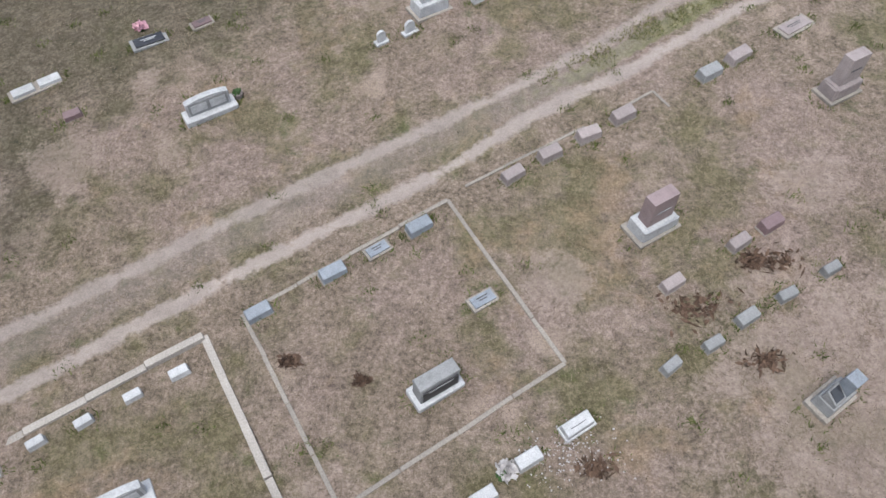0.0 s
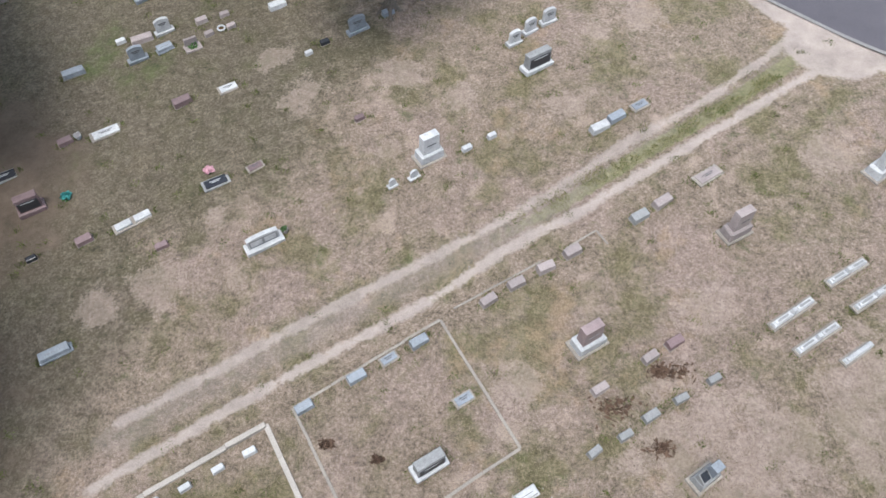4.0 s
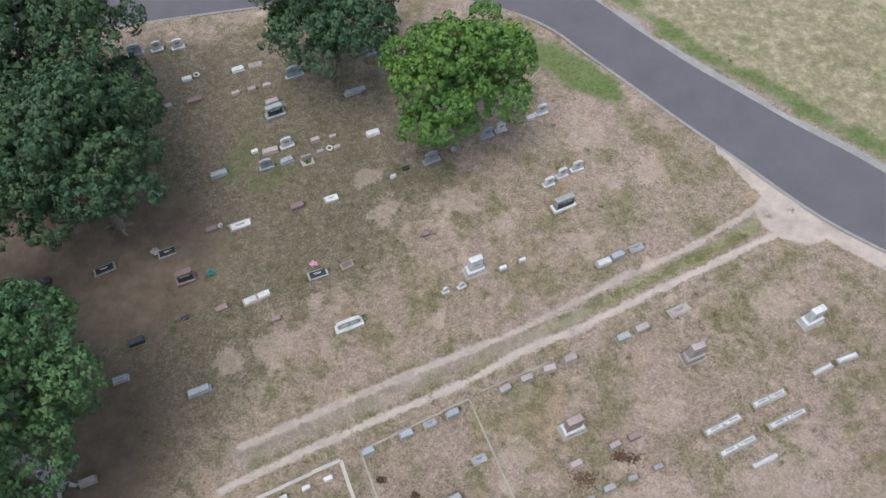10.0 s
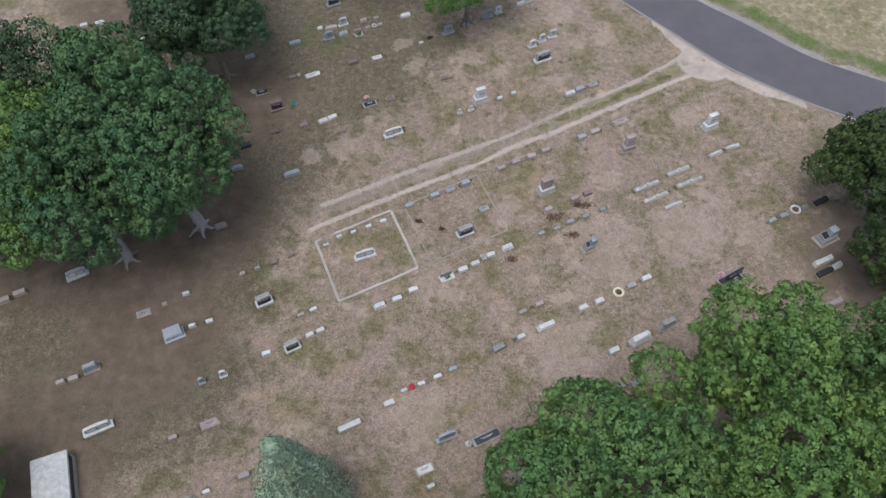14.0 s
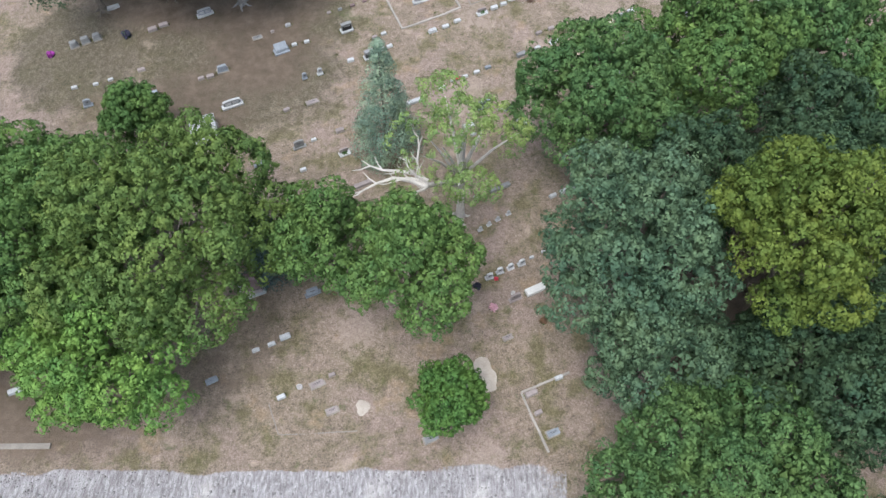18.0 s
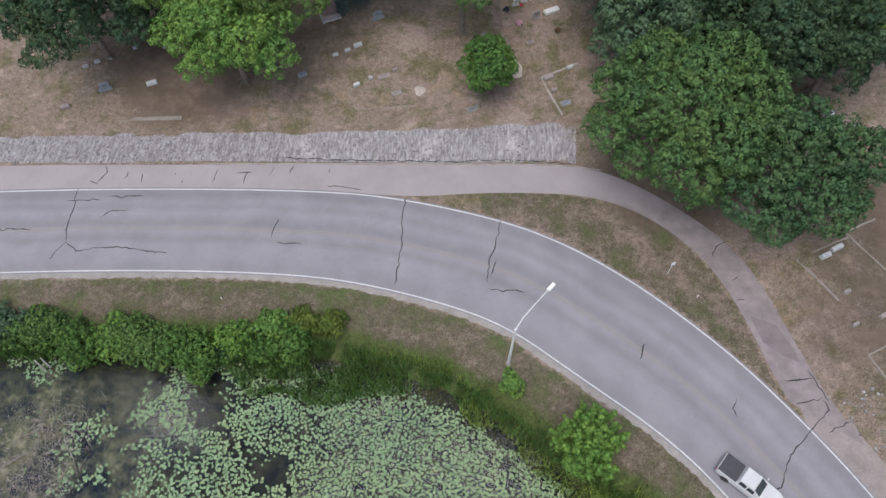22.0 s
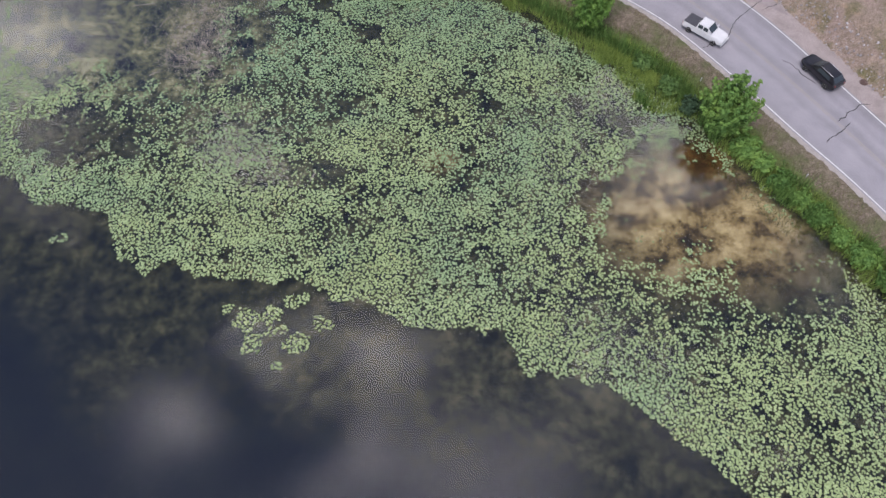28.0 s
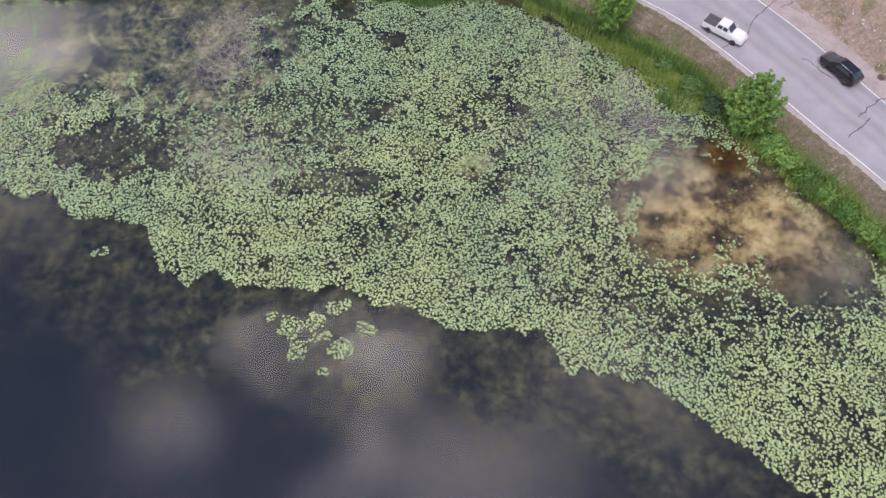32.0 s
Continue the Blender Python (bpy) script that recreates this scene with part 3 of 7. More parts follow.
tagged(ribbon("gravel_shoulder", shifted(NROAD_OUT, 0.62), shifted(NROAD_OUT, -0.05), hill, gravel_grey, 1.0, 2, 0.02), "pale gravel edge of the north road", "shoulder", kind="structure")
tagged(ribbon("gravel_shoulder", shifted(NROAD_IN, 0.05), shifted(NROAD_IN, -0.2), hill, gravel_grey, 1.0, 2, 0.02), "pale gravel edge of the north road", "shoulder", kind="structure")
flat = lambda x, y: ROAD_Z
tagged(ribbon("road_south", shifted(SROAD_N, 0.12), shifted(SROAD_S, -0.12), flat, asphalt, 1.0, 16, 0.03), "worn grey asphalt road curving round the pond", "road", kind="structure")
tagged(ribbon("gravel_shoulder", shifted(SROAD_S, -0.1), shifted(SROAD_S, -0.6), lambda x, y: at(x, y), gravel, 0.3, 2, 0.02, 0.13), "pale gravel shoulder beside the road", "shoulder", kind="structure")
tagged(ribbon("trail", TRAIL_N[1:16], np.vstack([shifted(SROAD_N[1:7], 0.13), TRAIL_S[1:]]), flat, trail_material(), 0.6, 2, 0.022), "cracked pale pink-grey asphalt trail leaving the road", "trail", kind="structure")
edge_of_trail = [p for p in TRAIL_N if -33 < p[0] < 5.5]
tagged(ribbon("trail_edge", shifted(edge_of_trail, 0.16), shifted(edge_of_trail, -0.02), flat, gravel, 0.4, 1, 0.03, 0.3), "pale crumbling edge of the trail below the rock bank", "trail edge", kind="structure")
tagged(ribbon("dirt_shoulder", shifted(SROAD_N[12:], 0.1), [(18.3, -77.4), (20.9, -79.3), (23.2, -82.8), (26.4, -87.6), (31.4, -96.6), (40, -110), (52, -128), (112, -228)], flat, dirt, 0.6, 4, 0.016, 0.06), "pale pinkish dirt shoulder beside the road", "shoulder", kind="structure")
tagged(ribbon("road_north", NROAD_IN, NROAD_OUT, hill, asphalt_dark, 1.0, 4, 0.03), "dark asphalt road bending past the graveyard", "road", kind="structure")
tagged(ribbon("edge_line", shifted(SROAD_N, -0.02), shifted(SROAD_N, -0.14), flat, white_line, 1.0, 1, 0.036), "white painted edge line", "road marking", kind="structure")
tagged(ribbon("edge_line", shifted(SROAD_S, 0.14), shifted(SROAD_S, 0.02), flat, white_line, 1.0, 1, 0.036), "white painted edge line", "road marking", kind="structure")
MID = [tuple((np.array(a) + np.array(b)) / 2) for a, b in zip(SROAD_N, SROAD_S)]
for off in (0.16, -0.06):
    tagged(ribbon("centre_line", shifted(MID, off + 0.04), shifted(MID, off - 0.04), flat, yellow_line, 1.0, 1, 0.036), "faded yellow double centre line", "road marking", kind="structure")


# ---------------------------------------------------------------- pond
def water_material():
    m, n, l, p = node_material("pond_water", 0.04)
    out = n["Material Output"]
    clear = n.new("ShaderNodeBsdfTransparent")
    clear.inputs["Color"].default_value = (0.80, 0.84, 0.84, 1)
    gloss = n.new("ShaderNodeBsdfGlossy")
    l.new(ramp_node(n, l, noise_node(n, l, 0.05, 3), (0.4, (0.05, 0.05, 0.05)), (0.6, (0.16, 0.16, 0.16))), gloss.inputs["Roughness"])
    fres = n.new("ShaderNodeFresnel")
    fres.inputs["IOR"].default_value = 1.55
    mix = n.new("ShaderNodeMixShader")
    l.new(fres.outputs["Fac"], mix.inputs["Fac"])
    l.new(clear.outputs["BSDF"], mix.inputs[1])
    l.new(gloss.outputs["BSDF"], mix.inputs[2])
    l.new(mix.outputs["Shader"], out.inputs["Surface"])
    return m


shore = shifted(SROAD_S, -4.4)
wv = [(x, y, POND_Z) for x, y in shore] + [(140, -560, POND_Z), (-320, -560, POND_Z)]
pond = mesh_object("water", wv, [tuple(range(len(wv)))], water_material())
if pond.data.polygons[0].normal.z < 0:
    pond.data.flip_normals()
tagged(pond, "still dark pond water mirroring clouds", "water", kind="structure")


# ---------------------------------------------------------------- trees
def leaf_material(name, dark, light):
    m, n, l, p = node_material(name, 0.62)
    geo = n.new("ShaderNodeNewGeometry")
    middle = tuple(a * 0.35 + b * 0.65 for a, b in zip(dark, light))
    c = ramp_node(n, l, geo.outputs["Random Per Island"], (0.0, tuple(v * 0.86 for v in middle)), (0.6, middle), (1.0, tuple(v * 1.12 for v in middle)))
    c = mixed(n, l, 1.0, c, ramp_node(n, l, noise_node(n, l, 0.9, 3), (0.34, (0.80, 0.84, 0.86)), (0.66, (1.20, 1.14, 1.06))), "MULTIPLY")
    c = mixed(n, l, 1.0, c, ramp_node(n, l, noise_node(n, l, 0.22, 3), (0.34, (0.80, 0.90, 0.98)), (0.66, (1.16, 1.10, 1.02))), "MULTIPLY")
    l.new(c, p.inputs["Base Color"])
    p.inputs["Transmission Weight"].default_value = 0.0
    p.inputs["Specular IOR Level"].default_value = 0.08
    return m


bark = varied("grey_bark", (0.09, 0.075, 0.06), (0.22, 0.19, 0.16), 0.95, 3.0, 30, 0.8)
ash_bark = varied("pale_grey_bark", (0.16, 0.155, 0.155), (0.33, 0.325, 0.325), 0.95, 3.0, 30, 0.7)
pale_bark = varied("pale_dead_wood", (0.34, 0.31, 0.28), (0.60, 0.57, 0.53), 0.9, 3.0, 30, 0.5)
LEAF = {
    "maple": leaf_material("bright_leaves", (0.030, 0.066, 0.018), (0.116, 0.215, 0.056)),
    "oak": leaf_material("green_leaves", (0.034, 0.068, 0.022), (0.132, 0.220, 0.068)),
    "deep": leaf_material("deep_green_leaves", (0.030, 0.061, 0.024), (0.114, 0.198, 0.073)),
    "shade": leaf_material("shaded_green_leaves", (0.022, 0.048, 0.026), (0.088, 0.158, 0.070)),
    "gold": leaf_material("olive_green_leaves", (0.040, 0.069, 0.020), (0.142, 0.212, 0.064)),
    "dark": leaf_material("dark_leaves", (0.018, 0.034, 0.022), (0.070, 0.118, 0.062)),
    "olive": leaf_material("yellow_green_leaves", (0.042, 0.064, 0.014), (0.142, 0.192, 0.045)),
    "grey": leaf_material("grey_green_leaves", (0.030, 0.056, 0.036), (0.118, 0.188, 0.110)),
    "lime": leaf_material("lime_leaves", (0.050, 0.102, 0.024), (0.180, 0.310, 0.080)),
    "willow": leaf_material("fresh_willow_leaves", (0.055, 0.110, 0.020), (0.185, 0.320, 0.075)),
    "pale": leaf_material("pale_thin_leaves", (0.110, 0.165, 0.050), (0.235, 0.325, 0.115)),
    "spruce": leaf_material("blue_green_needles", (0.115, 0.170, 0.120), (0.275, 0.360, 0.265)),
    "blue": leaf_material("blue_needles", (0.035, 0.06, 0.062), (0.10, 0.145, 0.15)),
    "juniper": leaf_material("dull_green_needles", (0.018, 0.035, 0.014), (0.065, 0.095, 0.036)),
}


def tube(bm, points, radii, sides=7):
    """A bent tapered limb through the points."""
    rings = []
    for i, (p, r) in enumerate(zip(points, radii)):
        p = Vector(p)
        a = Vector(points[min(i + 1, len(points) - 1)]) - Vector(points[max(i - 1, 0)])
        q = a.to_track_quat("Z", "Y")
        rings.append([bm.verts.new(p + q @ Vector((r * math.cos(k * 6.2832 / sides), r * math.sin(k * 6.2832 / sides), 0))) for k in range(sides)])
    for a, b in zip(rings, rings[1:]):
        for k in range(sides):
            bm.faces.new((a[k], a[(k + 1) % sides], b[(k + 1) % sides], b[k]))
    bm.faces.new(rings[-1])


def tufts(rng, pos, out, radius, per, size):
    """Leaf faces lying like shingles over small domes at the twig ends: an array n x 3 x 3."""
    c, o, r = np.repeat(pos, per, axis=0), np.repeat(out, per, axis=0), np.repeat(radius, per)
    d = rng.normal(size=c.shape)
    d /= np.linalg.norm(d, axis=1)[:, None]
    # more leaves on the outer and upper half of each dome
    d += o * 0.5 + [0, 0, 0.22]
    d /= np.linalg.norm(d, axis=1)[:, None]
    q = c + d * (r * (0.78 + 0.30 * rng.random(len(c))))[:, None] * [1, 1, 0.9]
    nor = d + rng.normal(size=d.shape) * 0.17
    nor /= np.linalg.norm(nor, axis=1)[:, None]
    # each leaf hangs outwards and down
    u = np.stack([d[:, 0], d[:, 1], -0.5 + 0 * d[:, 0]], -1) + rng.normal(size=d.shape) * 0.5
    u -= nor * (u * nor).sum(1)[:, None]
    u /= np.linalg.norm(u, axis=1)[:, None] + 1e-9
    v = np.cross(nor, u)
    s = (size * (0.65 + 0.7 * rng.random(len(c))))[:, None]
    return np.stack([q + u * s - nor * s * 0.25, q - u * s * 0.62 + v * s * 0.8, q - u * s * 0.62 - v * s * 0.8], 1)


def over_boughs(rng, centre, radius, spacing, flat_z=0.86, down=-0.45):
    """Places for tufts spread over the outsides of round boughs, none inside a neighbour."""
    pos, out = [], []
    for i in range(len(centre)):
        n = max(6, int(10.7 * radius[i] ** 2 / spacing ** 2))
        k = np.arange(n) + 0.5
        z = 1 - (1 - down) * k / n
        a = k * 2.39996 + 6.283 * rng.random()
        d = np.c_[np.sqrt(1 - z ** 2) * np.cos(a), np.sqrt(1 - z ** 2) * np.sin(a), z] + rng.normal(size=(n, 3)) * 0.13
        d /= np.linalg.norm(d, axis=1)[:, None]
        # each bough breaks into smaller lobes with hollows between them
        lobes = rng.normal(size=(9, 3)) + [0, 0, 0.3]
        lobes /= np.linalg.norm(lobes, axis=1)[:, None]
        lobe = smooth(0.70, 0.95, (d @ lobes.T).max(axis=1))
        p = centre[i] + d * (radius[i] * (0.68 + 0.32 * lobe + 0.16 * rng.random(n)))[:, None] * [1, 1, flat_z]
        p += d * (np.where(rng.random(n) < 0.10, 0.35 * rng.random(n), 0) * radius[i])[:, None]
        gap = np.linalg.norm((p[:, None] - centre[None]) / [1, 1, flat_z], axis=2) / radius[None]
        gap[:, i] = 9
        keep = (gap.min(axis=1) > 0.92) & (rng.random(n) < 0.72 + 0.5 * lobe)
        pos.append(p[keep])
        out.append(d[keep])
    return np.concatenate(pos), np.concatenate(out)


def broadleaf(x, y, radius, height, leaf, label, seed, name="tree", spacing=0.66, per=36, size=0.12, low=0.2, lean=(0, 0), sparse=0.0, wood=None, base=None, wide=1.0):
    """A deciduous tree: tapered trunk, limbs and a crown of leaf tufts on rounded boughs, with gaps."""
    rng = np.random.default_rng(seed)
    root = new(name)
    root.location = (x, y, (at(x, y) if base is None else base) - 0.05)
    tagged(root, label, "tree")
    wood = wood or bark
    h0, mid = height * low, height * (low + 1) / 2
    rz = height * (1 - low) / 2
    # boughs spread unevenly over an egg
    n = int(11 + 2.6 * radius)
    k = np.arange(n) + 0.5
    bz = np.clip(1 - 1.45 * k / n + 0.10 * rng.normal(size=n), -0.7, 1)
    ba = k * 2.39996 + seed + 0.3 * rng.normal(size=n)
    bd = np.c_[np.sqrt(1 - bz ** 2) * np.cos(ba), np.sqrt(1 - bz ** 2) * np.sin(ba), bz]
    br = (0.40 + 0.20 * radius) * (0.5 + 0.8 * rng.random(n))
    bc = bd * (1.10 - 0.36 * rng.random(n) - 0.62 * br / radius)[:, None] * [radius * wide, radius, rz]
    bc[:, 2] += mid
    bc[:, :2] += np.array(lean) * (bc[:, 2] / height)[:, None]
    keep = rng.random(n) > sparse * 0.35
    bc, br, bd = bc[keep], br[keep], bd[keep]
    pos, out = over_boughs(rng, bc, br, spacing)
    if sparse:
        # the dead south-west side is nearly leafless
        some = rng.random(len(pos)) > np.where((pos[:, 0] < -1.3) & (pos[:, 1] < 1.2), 0.88, sparse * 0.46)
        pos, out = pos[some], out[some]
    tr = spacing * (0.52 + 0.40 * rng.random(len(pos)))
    crown = [tufts(rng, pos, out, tr, per, size)]
    if not sparse:
        # shaded leaves further in
        heart, hout = over_boughs(rng, (bc - [0, 0, mid]) * 0.62 + [0, 0, mid], br * 0.95, spacing * 1.7)
        crown.append(tufts(rng, heart, hout, np.full(len(heart), spacing * 0.9), 12, size * 2.0))
    quads("crown", np.concatenate(crown), LEAF[leaf], root)
    bm = bmesh.new()
    tk = 0.022 * height + 0.06
    top = (lean[0] * 0.7, lean[1] * 0.7, height * 0.72)
    tube(bm, [(0, 0, -0.1), (tk * 0.2, 0, 0.4), (lean[0] * 0.25, lean[1] * 0.25, h0), (lean[0] * 0.5, lean[1] * 0.5, height * 0.5), top], [tk * 1.5, tk * 1.1, tk * 0.9, tk * 0.6, tk * 0.15], 9)
    for k in range(5):
        a = k * 1.2566 + seed
        tube(bm, [(tk * 0.9 * math.cos(a), tk * 0.9 * math.sin(a), 0.35), (tk * 2.0 * math.cos(a), tk * 2.0 * math.sin(a), 0.08), (tk * 3.4 * math.cos(a + 0.2), tk * 3.4 * math.sin(a + 0.2), -0.08)], [tk * 0.42, tk * 0.28, tk * 0.08], 6)
    part("trunk", bm, wood, root)
    for i in range(min(10, len(bc))):
        s = h0 + (height * 0.6 - h0) * rng.random()
        a = np.array([lean[0] * s / height, lean[1] * s / height, s])
        m = a + (bc[i] - a) * 0.55 + [0, 0, 0.4]
        bm = bmesh.new()
        tube(bm, [tuple(a), tuple(m), tuple(bc[i])], [tk * 0.45, tk * 0.28, tk * 0.07], 6)
        part("limb", bm, wood, root)
    return root


def plumes(rng, height, spread, stems, per, size):
    """Leafy sprays that rise and lean outwards from one base: leaf faces and the lines of the stems."""
    pos, out, rad, lines = [], [], [], []
    for k in range(stems):
        a = k * 2.39996 + 0.5 * rng.random()
        lean = ((k + 0.5) / stems) ** 0.6 * spread
        ln = height * (1 - 0.42 * (k / stems)) * (0.82 + 0.3 * rng.random())
        tip = np.array([lean * math.cos(a), lean * math.sin(a), ln])
        lines.append(tip)
        m = max(4, int(ln / 0.34))
        for j in range(m):
            u = 0.22 + 0.82 * (j + rng.random() * 0.6) / m
            p = tip * [u ** 0.8, u ** 0.8, u] + rng.normal(size=3) * 0.13 * (1.25 - u) * spread * [1, 1, 0.4]
            d = np.array([math.cos(a) * 0.5, math.sin(a) * 0.5, 0.8]) + rng.normal(size=3) * 0.3
            pos.append(p)
            out.append(d / np.linalg.norm(d))
            rad.append((0.46 - 0.27 * u) * (0.75 + 0.5 * rng.random()))
    return tufts(rng, np.array(pos), np.array(out), np.array(rad), per, size), lines


def shore_tree(x, y, radius, height, leaf, label, seed):
    """A many-stemmed willow with feathery upright sprays."""
    rng = np.random.default_rng(seed)
    root = new("shore_tree")
    root.location = (x, y, at(x, y) - 0.05)
    faces, lines = plumes(rng, height, radius, 58, 26, 0.10)
    quads("crown", faces, LEAF[leaf], root)
    for tip in lines[::5]:
        bm = bmesh.new()
        tube(bm, [(0.05 * tip[0], 0.05 * tip[1], -0.1), tuple(tip * [0.5, 0.5, 0.45]), tuple(tip * [0.9, 0.9, 0.85])], [0.09, 0.06, 0.015], 6)
        part("stem", bm, bark, root)
    tagged(root, label, "tree")


def conifer(x, y, radius, height, leaf, label, seed, name="spruce_tree", lean=(0, 0)):
    rng = np.random.default_rng(seed)
    root = new(name)
    root.location = (x, y, at(x, y) - 0.05)
    tagged(root, label, "tree")
    c, r = [], []
    for k in range(26):
        u = k / 25
        z, rr = height * (0.07 + 0.93 * u), radius * (1 - u) ** 0.8 + 0.08
        for j in range(max(3, int(13 * (1 - u)) + 2)):
            a = rng.random() * 6.283
            q = rr * (0.45 + 0.5 * rng.random())
            c.append((q * math.cos(a) + lean[0] * u, q * math.sin(a) + lean[1] * u, z - q * 0.25))
            r.append(0.16 * radius + 0.22 * rr * rng.random())
    c, r = np.array(c), np.array(r)
    way = (c - np.c_[lean[0] * c[:, 2] / height, lean[1] * c[:, 2] / height, c[:, 2]]) + [0, 0, 0.25]
    way /= np.linalg.norm(way, axis=1)[:, None]
    quads("crown", tufts(rng, c, way, r * 1.25, 90, 0.08), LEAF[leaf], root)
    bm = bmesh.new()
    tube(bm, [(0, 0, -0.1), (lean[0] * 0.5, lean[1] * 0.5, height * 0.5), (lean[0], lean[1], height * 0.97)], [0.012 * height + 0.1, 0.09, 0.02], 8)
    part("trunk", bm, bark, root)
    return root


broadleaf(-0.6, 17.8, 4.2, 10.4, "maple", "round bright green maple with dense crown", 11, "maple_tree", 0.50, 34, 0.10, low=0.08)
broadleaf(-9.0, 24.4, 4.7, 11.0, "dark", "broad dark green shade tree among headstones", 12, low=0.12)
broadleaf(-22.3, 11.8, 5.6, 12.4, "dark", "dense dark green oak shading graves", 13, "oak_tree", 0.55, 38, 0.105, low=0.08)
broadleaf(-26.5, 19.8, 5.8, 13.0, "dark", "dark green tree beside the north road", 14)
broadleaf(-21.6, -4.4, 6.2, 14.5, "shade", "large oak with a pale trunk beside the lane", 15, "oak_tree", 0.6, 42, 0.105, low=0.2, wood=ash_bark, lean=(-2.2, 1.2))
broadleaf(-26.8, -7.2, 6.2, 13.5, "shade", "large oak with spreading crown over graves", 16, "oak_tree", 0.6, 42, 0.105, wood=ash_bark, low=0.22, lean=(-1.0, 1.0))
broadleaf(-28.5, 1.5, 5.6, 12.5, "shade", "dark green tree at the graveyard's west side", 17)
conifer(-11.0, -26.0, 2.75, 12.6, "spruce", "tall slender blue-green spruce standing alone", 18)
broadleaf(-4.6, -33.2, 5.2, 13.5, "pale", "thin-crowned tree with bare pale dead limbs", 19, "dying_tree", 0.50, 34, 0.085, 0.36, sparse=0.72, wood=pale_bark)
broadleaf(-14.3, -39.6, 4.0, 11.5, "oak", "leafy green tree beside the dying tree", 20, low=0.28)
broadleaf(-7.8, -42.6, 4.2, 13.6, "oak", "leafy green tree above a row of small stones", 21, low=0.3)
broadleaf(5.9, -28.0, 6.2, 13.0, "deep", "full green maple among the graves", 22, "maple_tree", 0.6, 42, 0.105, low=0.18)
broadleaf(15.2, -23.4, 6.4, 14.2, "oak", "large green maple with deep lobed crown", 23, "maple_tree", 0.6, 42, 0.105, low=0.1)
broadleaf(23.6, -22.6, 5.6, 14.0, "deep", "large green tree at the east side", 24)
broadleaf(6.6, -42.2, 5.8, 16.4, "grey", "grey-green silver maple with drooping crown", 25, "silver_maple")
broadleaf(15.8, -43.8, 5.4, 20.0, "olive", "tall yellow-green locust tree", 26, "locust_tree", low=0.4)
broadleaf(13.0, -35.5, 5.0, 12.5, "dark", "shaded dark green tree in the grove", 27)
broadleaf(21.5, -38.0, 6.2, 14.0, "dark", "dark green tree in the grove", 28)
broadleaf(18.4, -49.6, 6.0, 12.0, "dark", "dark green tree behind the roadside oak", 29)
broadleaf(11.2, -56.8, 8.2, 11.0, "deep", "broad dense oak overhanging the trail", 30, "oak_tree", low=0.1)
broadleaf(19.3, -62.7, 6.0, 9.2, "shade", "smaller oak overhanging the trail", 31, "oak_tree", low=0.12)
broadleaf(-25.2, -40.4, 7.9, 17.0, "gold", "very large spreading oak near the road", 32, "oak_tree")
broadleaf(-29.0, -47.8, 5.6, 11.4, "lime", "bright lime-green tree near the rock bank", 33, wide=1.15)
broadleaf(-34.0, -41.0, 6.0, 14.0, "oak", "green tree in the west grove", 34)
broadleaf(-43.2, -45.0, 6.6, 11.6, "dark", "dark green tree in the west grove", 35)
broadleaf(-5.2, -49.6, 2.5, 6.4, "maple", "small round deep green young tree", 36, "young_tree", 0.4, 24, 0.10, 0.08)
conifer(-19.6, -37.8, 2.1, 9.5, "blue", "small blue spruce under larger trees", 37)
broadleaf(-32.6, -25.0, 2.8, 6.6, "oak", "small green tree beside a mausoleum", 38, spacing=0.5)
broadleaf(-33.5, -33.0, 4.2, 8.5, "oak", "green tree in the west grove", 39)
broadleaf(27.6, -3.7, 3.9, 8.8, "juniper", "dense dull green cedar at the east edge", 40, "cedar_tree", 0.5, 26, 0.11, 0.06)
broadleaf(29.4, -11.2, 4.0, 8.8, "juniper", "dense dull green cedar at the east edge", 41, "cedar_tree", 0.5, 26, 0.11, 0.06)
broadleaf(29.5, -30.0, 6.0, 13.0, "oak", "green tree at the grove's east side", 42)
broadleaf(29.0, -46.0, 6.0, 12.0, "oak", "green tree at the grove's east side", 43)
shore_tree(1.4, -84.0, 2.7, 8.6, "willow", "bright green feathery willow at the pond's edge", 44)
shore_tree(13.4, -97.6, 3.1, 7.2, "lime", "green many-stemmed willow on the pond's bank", 45)
broadleaf(8.6, -47.6, 4.4, 10.5, "grey", "lower grey-green tree in front of the grove", 46)
broadleaf(25.0, -50.5, 4.8, 12.0, "dark", "dark green tree in the grove", 47)
broadleaf(-34.0, -6.0, 6.5, 14.0, "oak", "tall spreading oak at the graveyard's west side", 49, "oak_tree")
broadleaf(-38.0, 3.5, 6.0, 13.0, "dark", "dark green tree at the graveyard's west side", 50, per=16)
broadleaf(-41.0, -8.0, 5.5, 13.0, "dark", "dark green tree at the graveyard's west side", 51, per=16)
broadleaf(-45.5, -33.5, 6.0, 13.0, "oak", "green tree in the west grove", 52)
broadleaf(22.5, -30.5, 5.2, 12.0, "dark", "dark green tree between the eastern maples", 53)
broadleaf(-36.0, -36.0, 5.4, 12.0, "oak", "green tree in the west grove", 48)


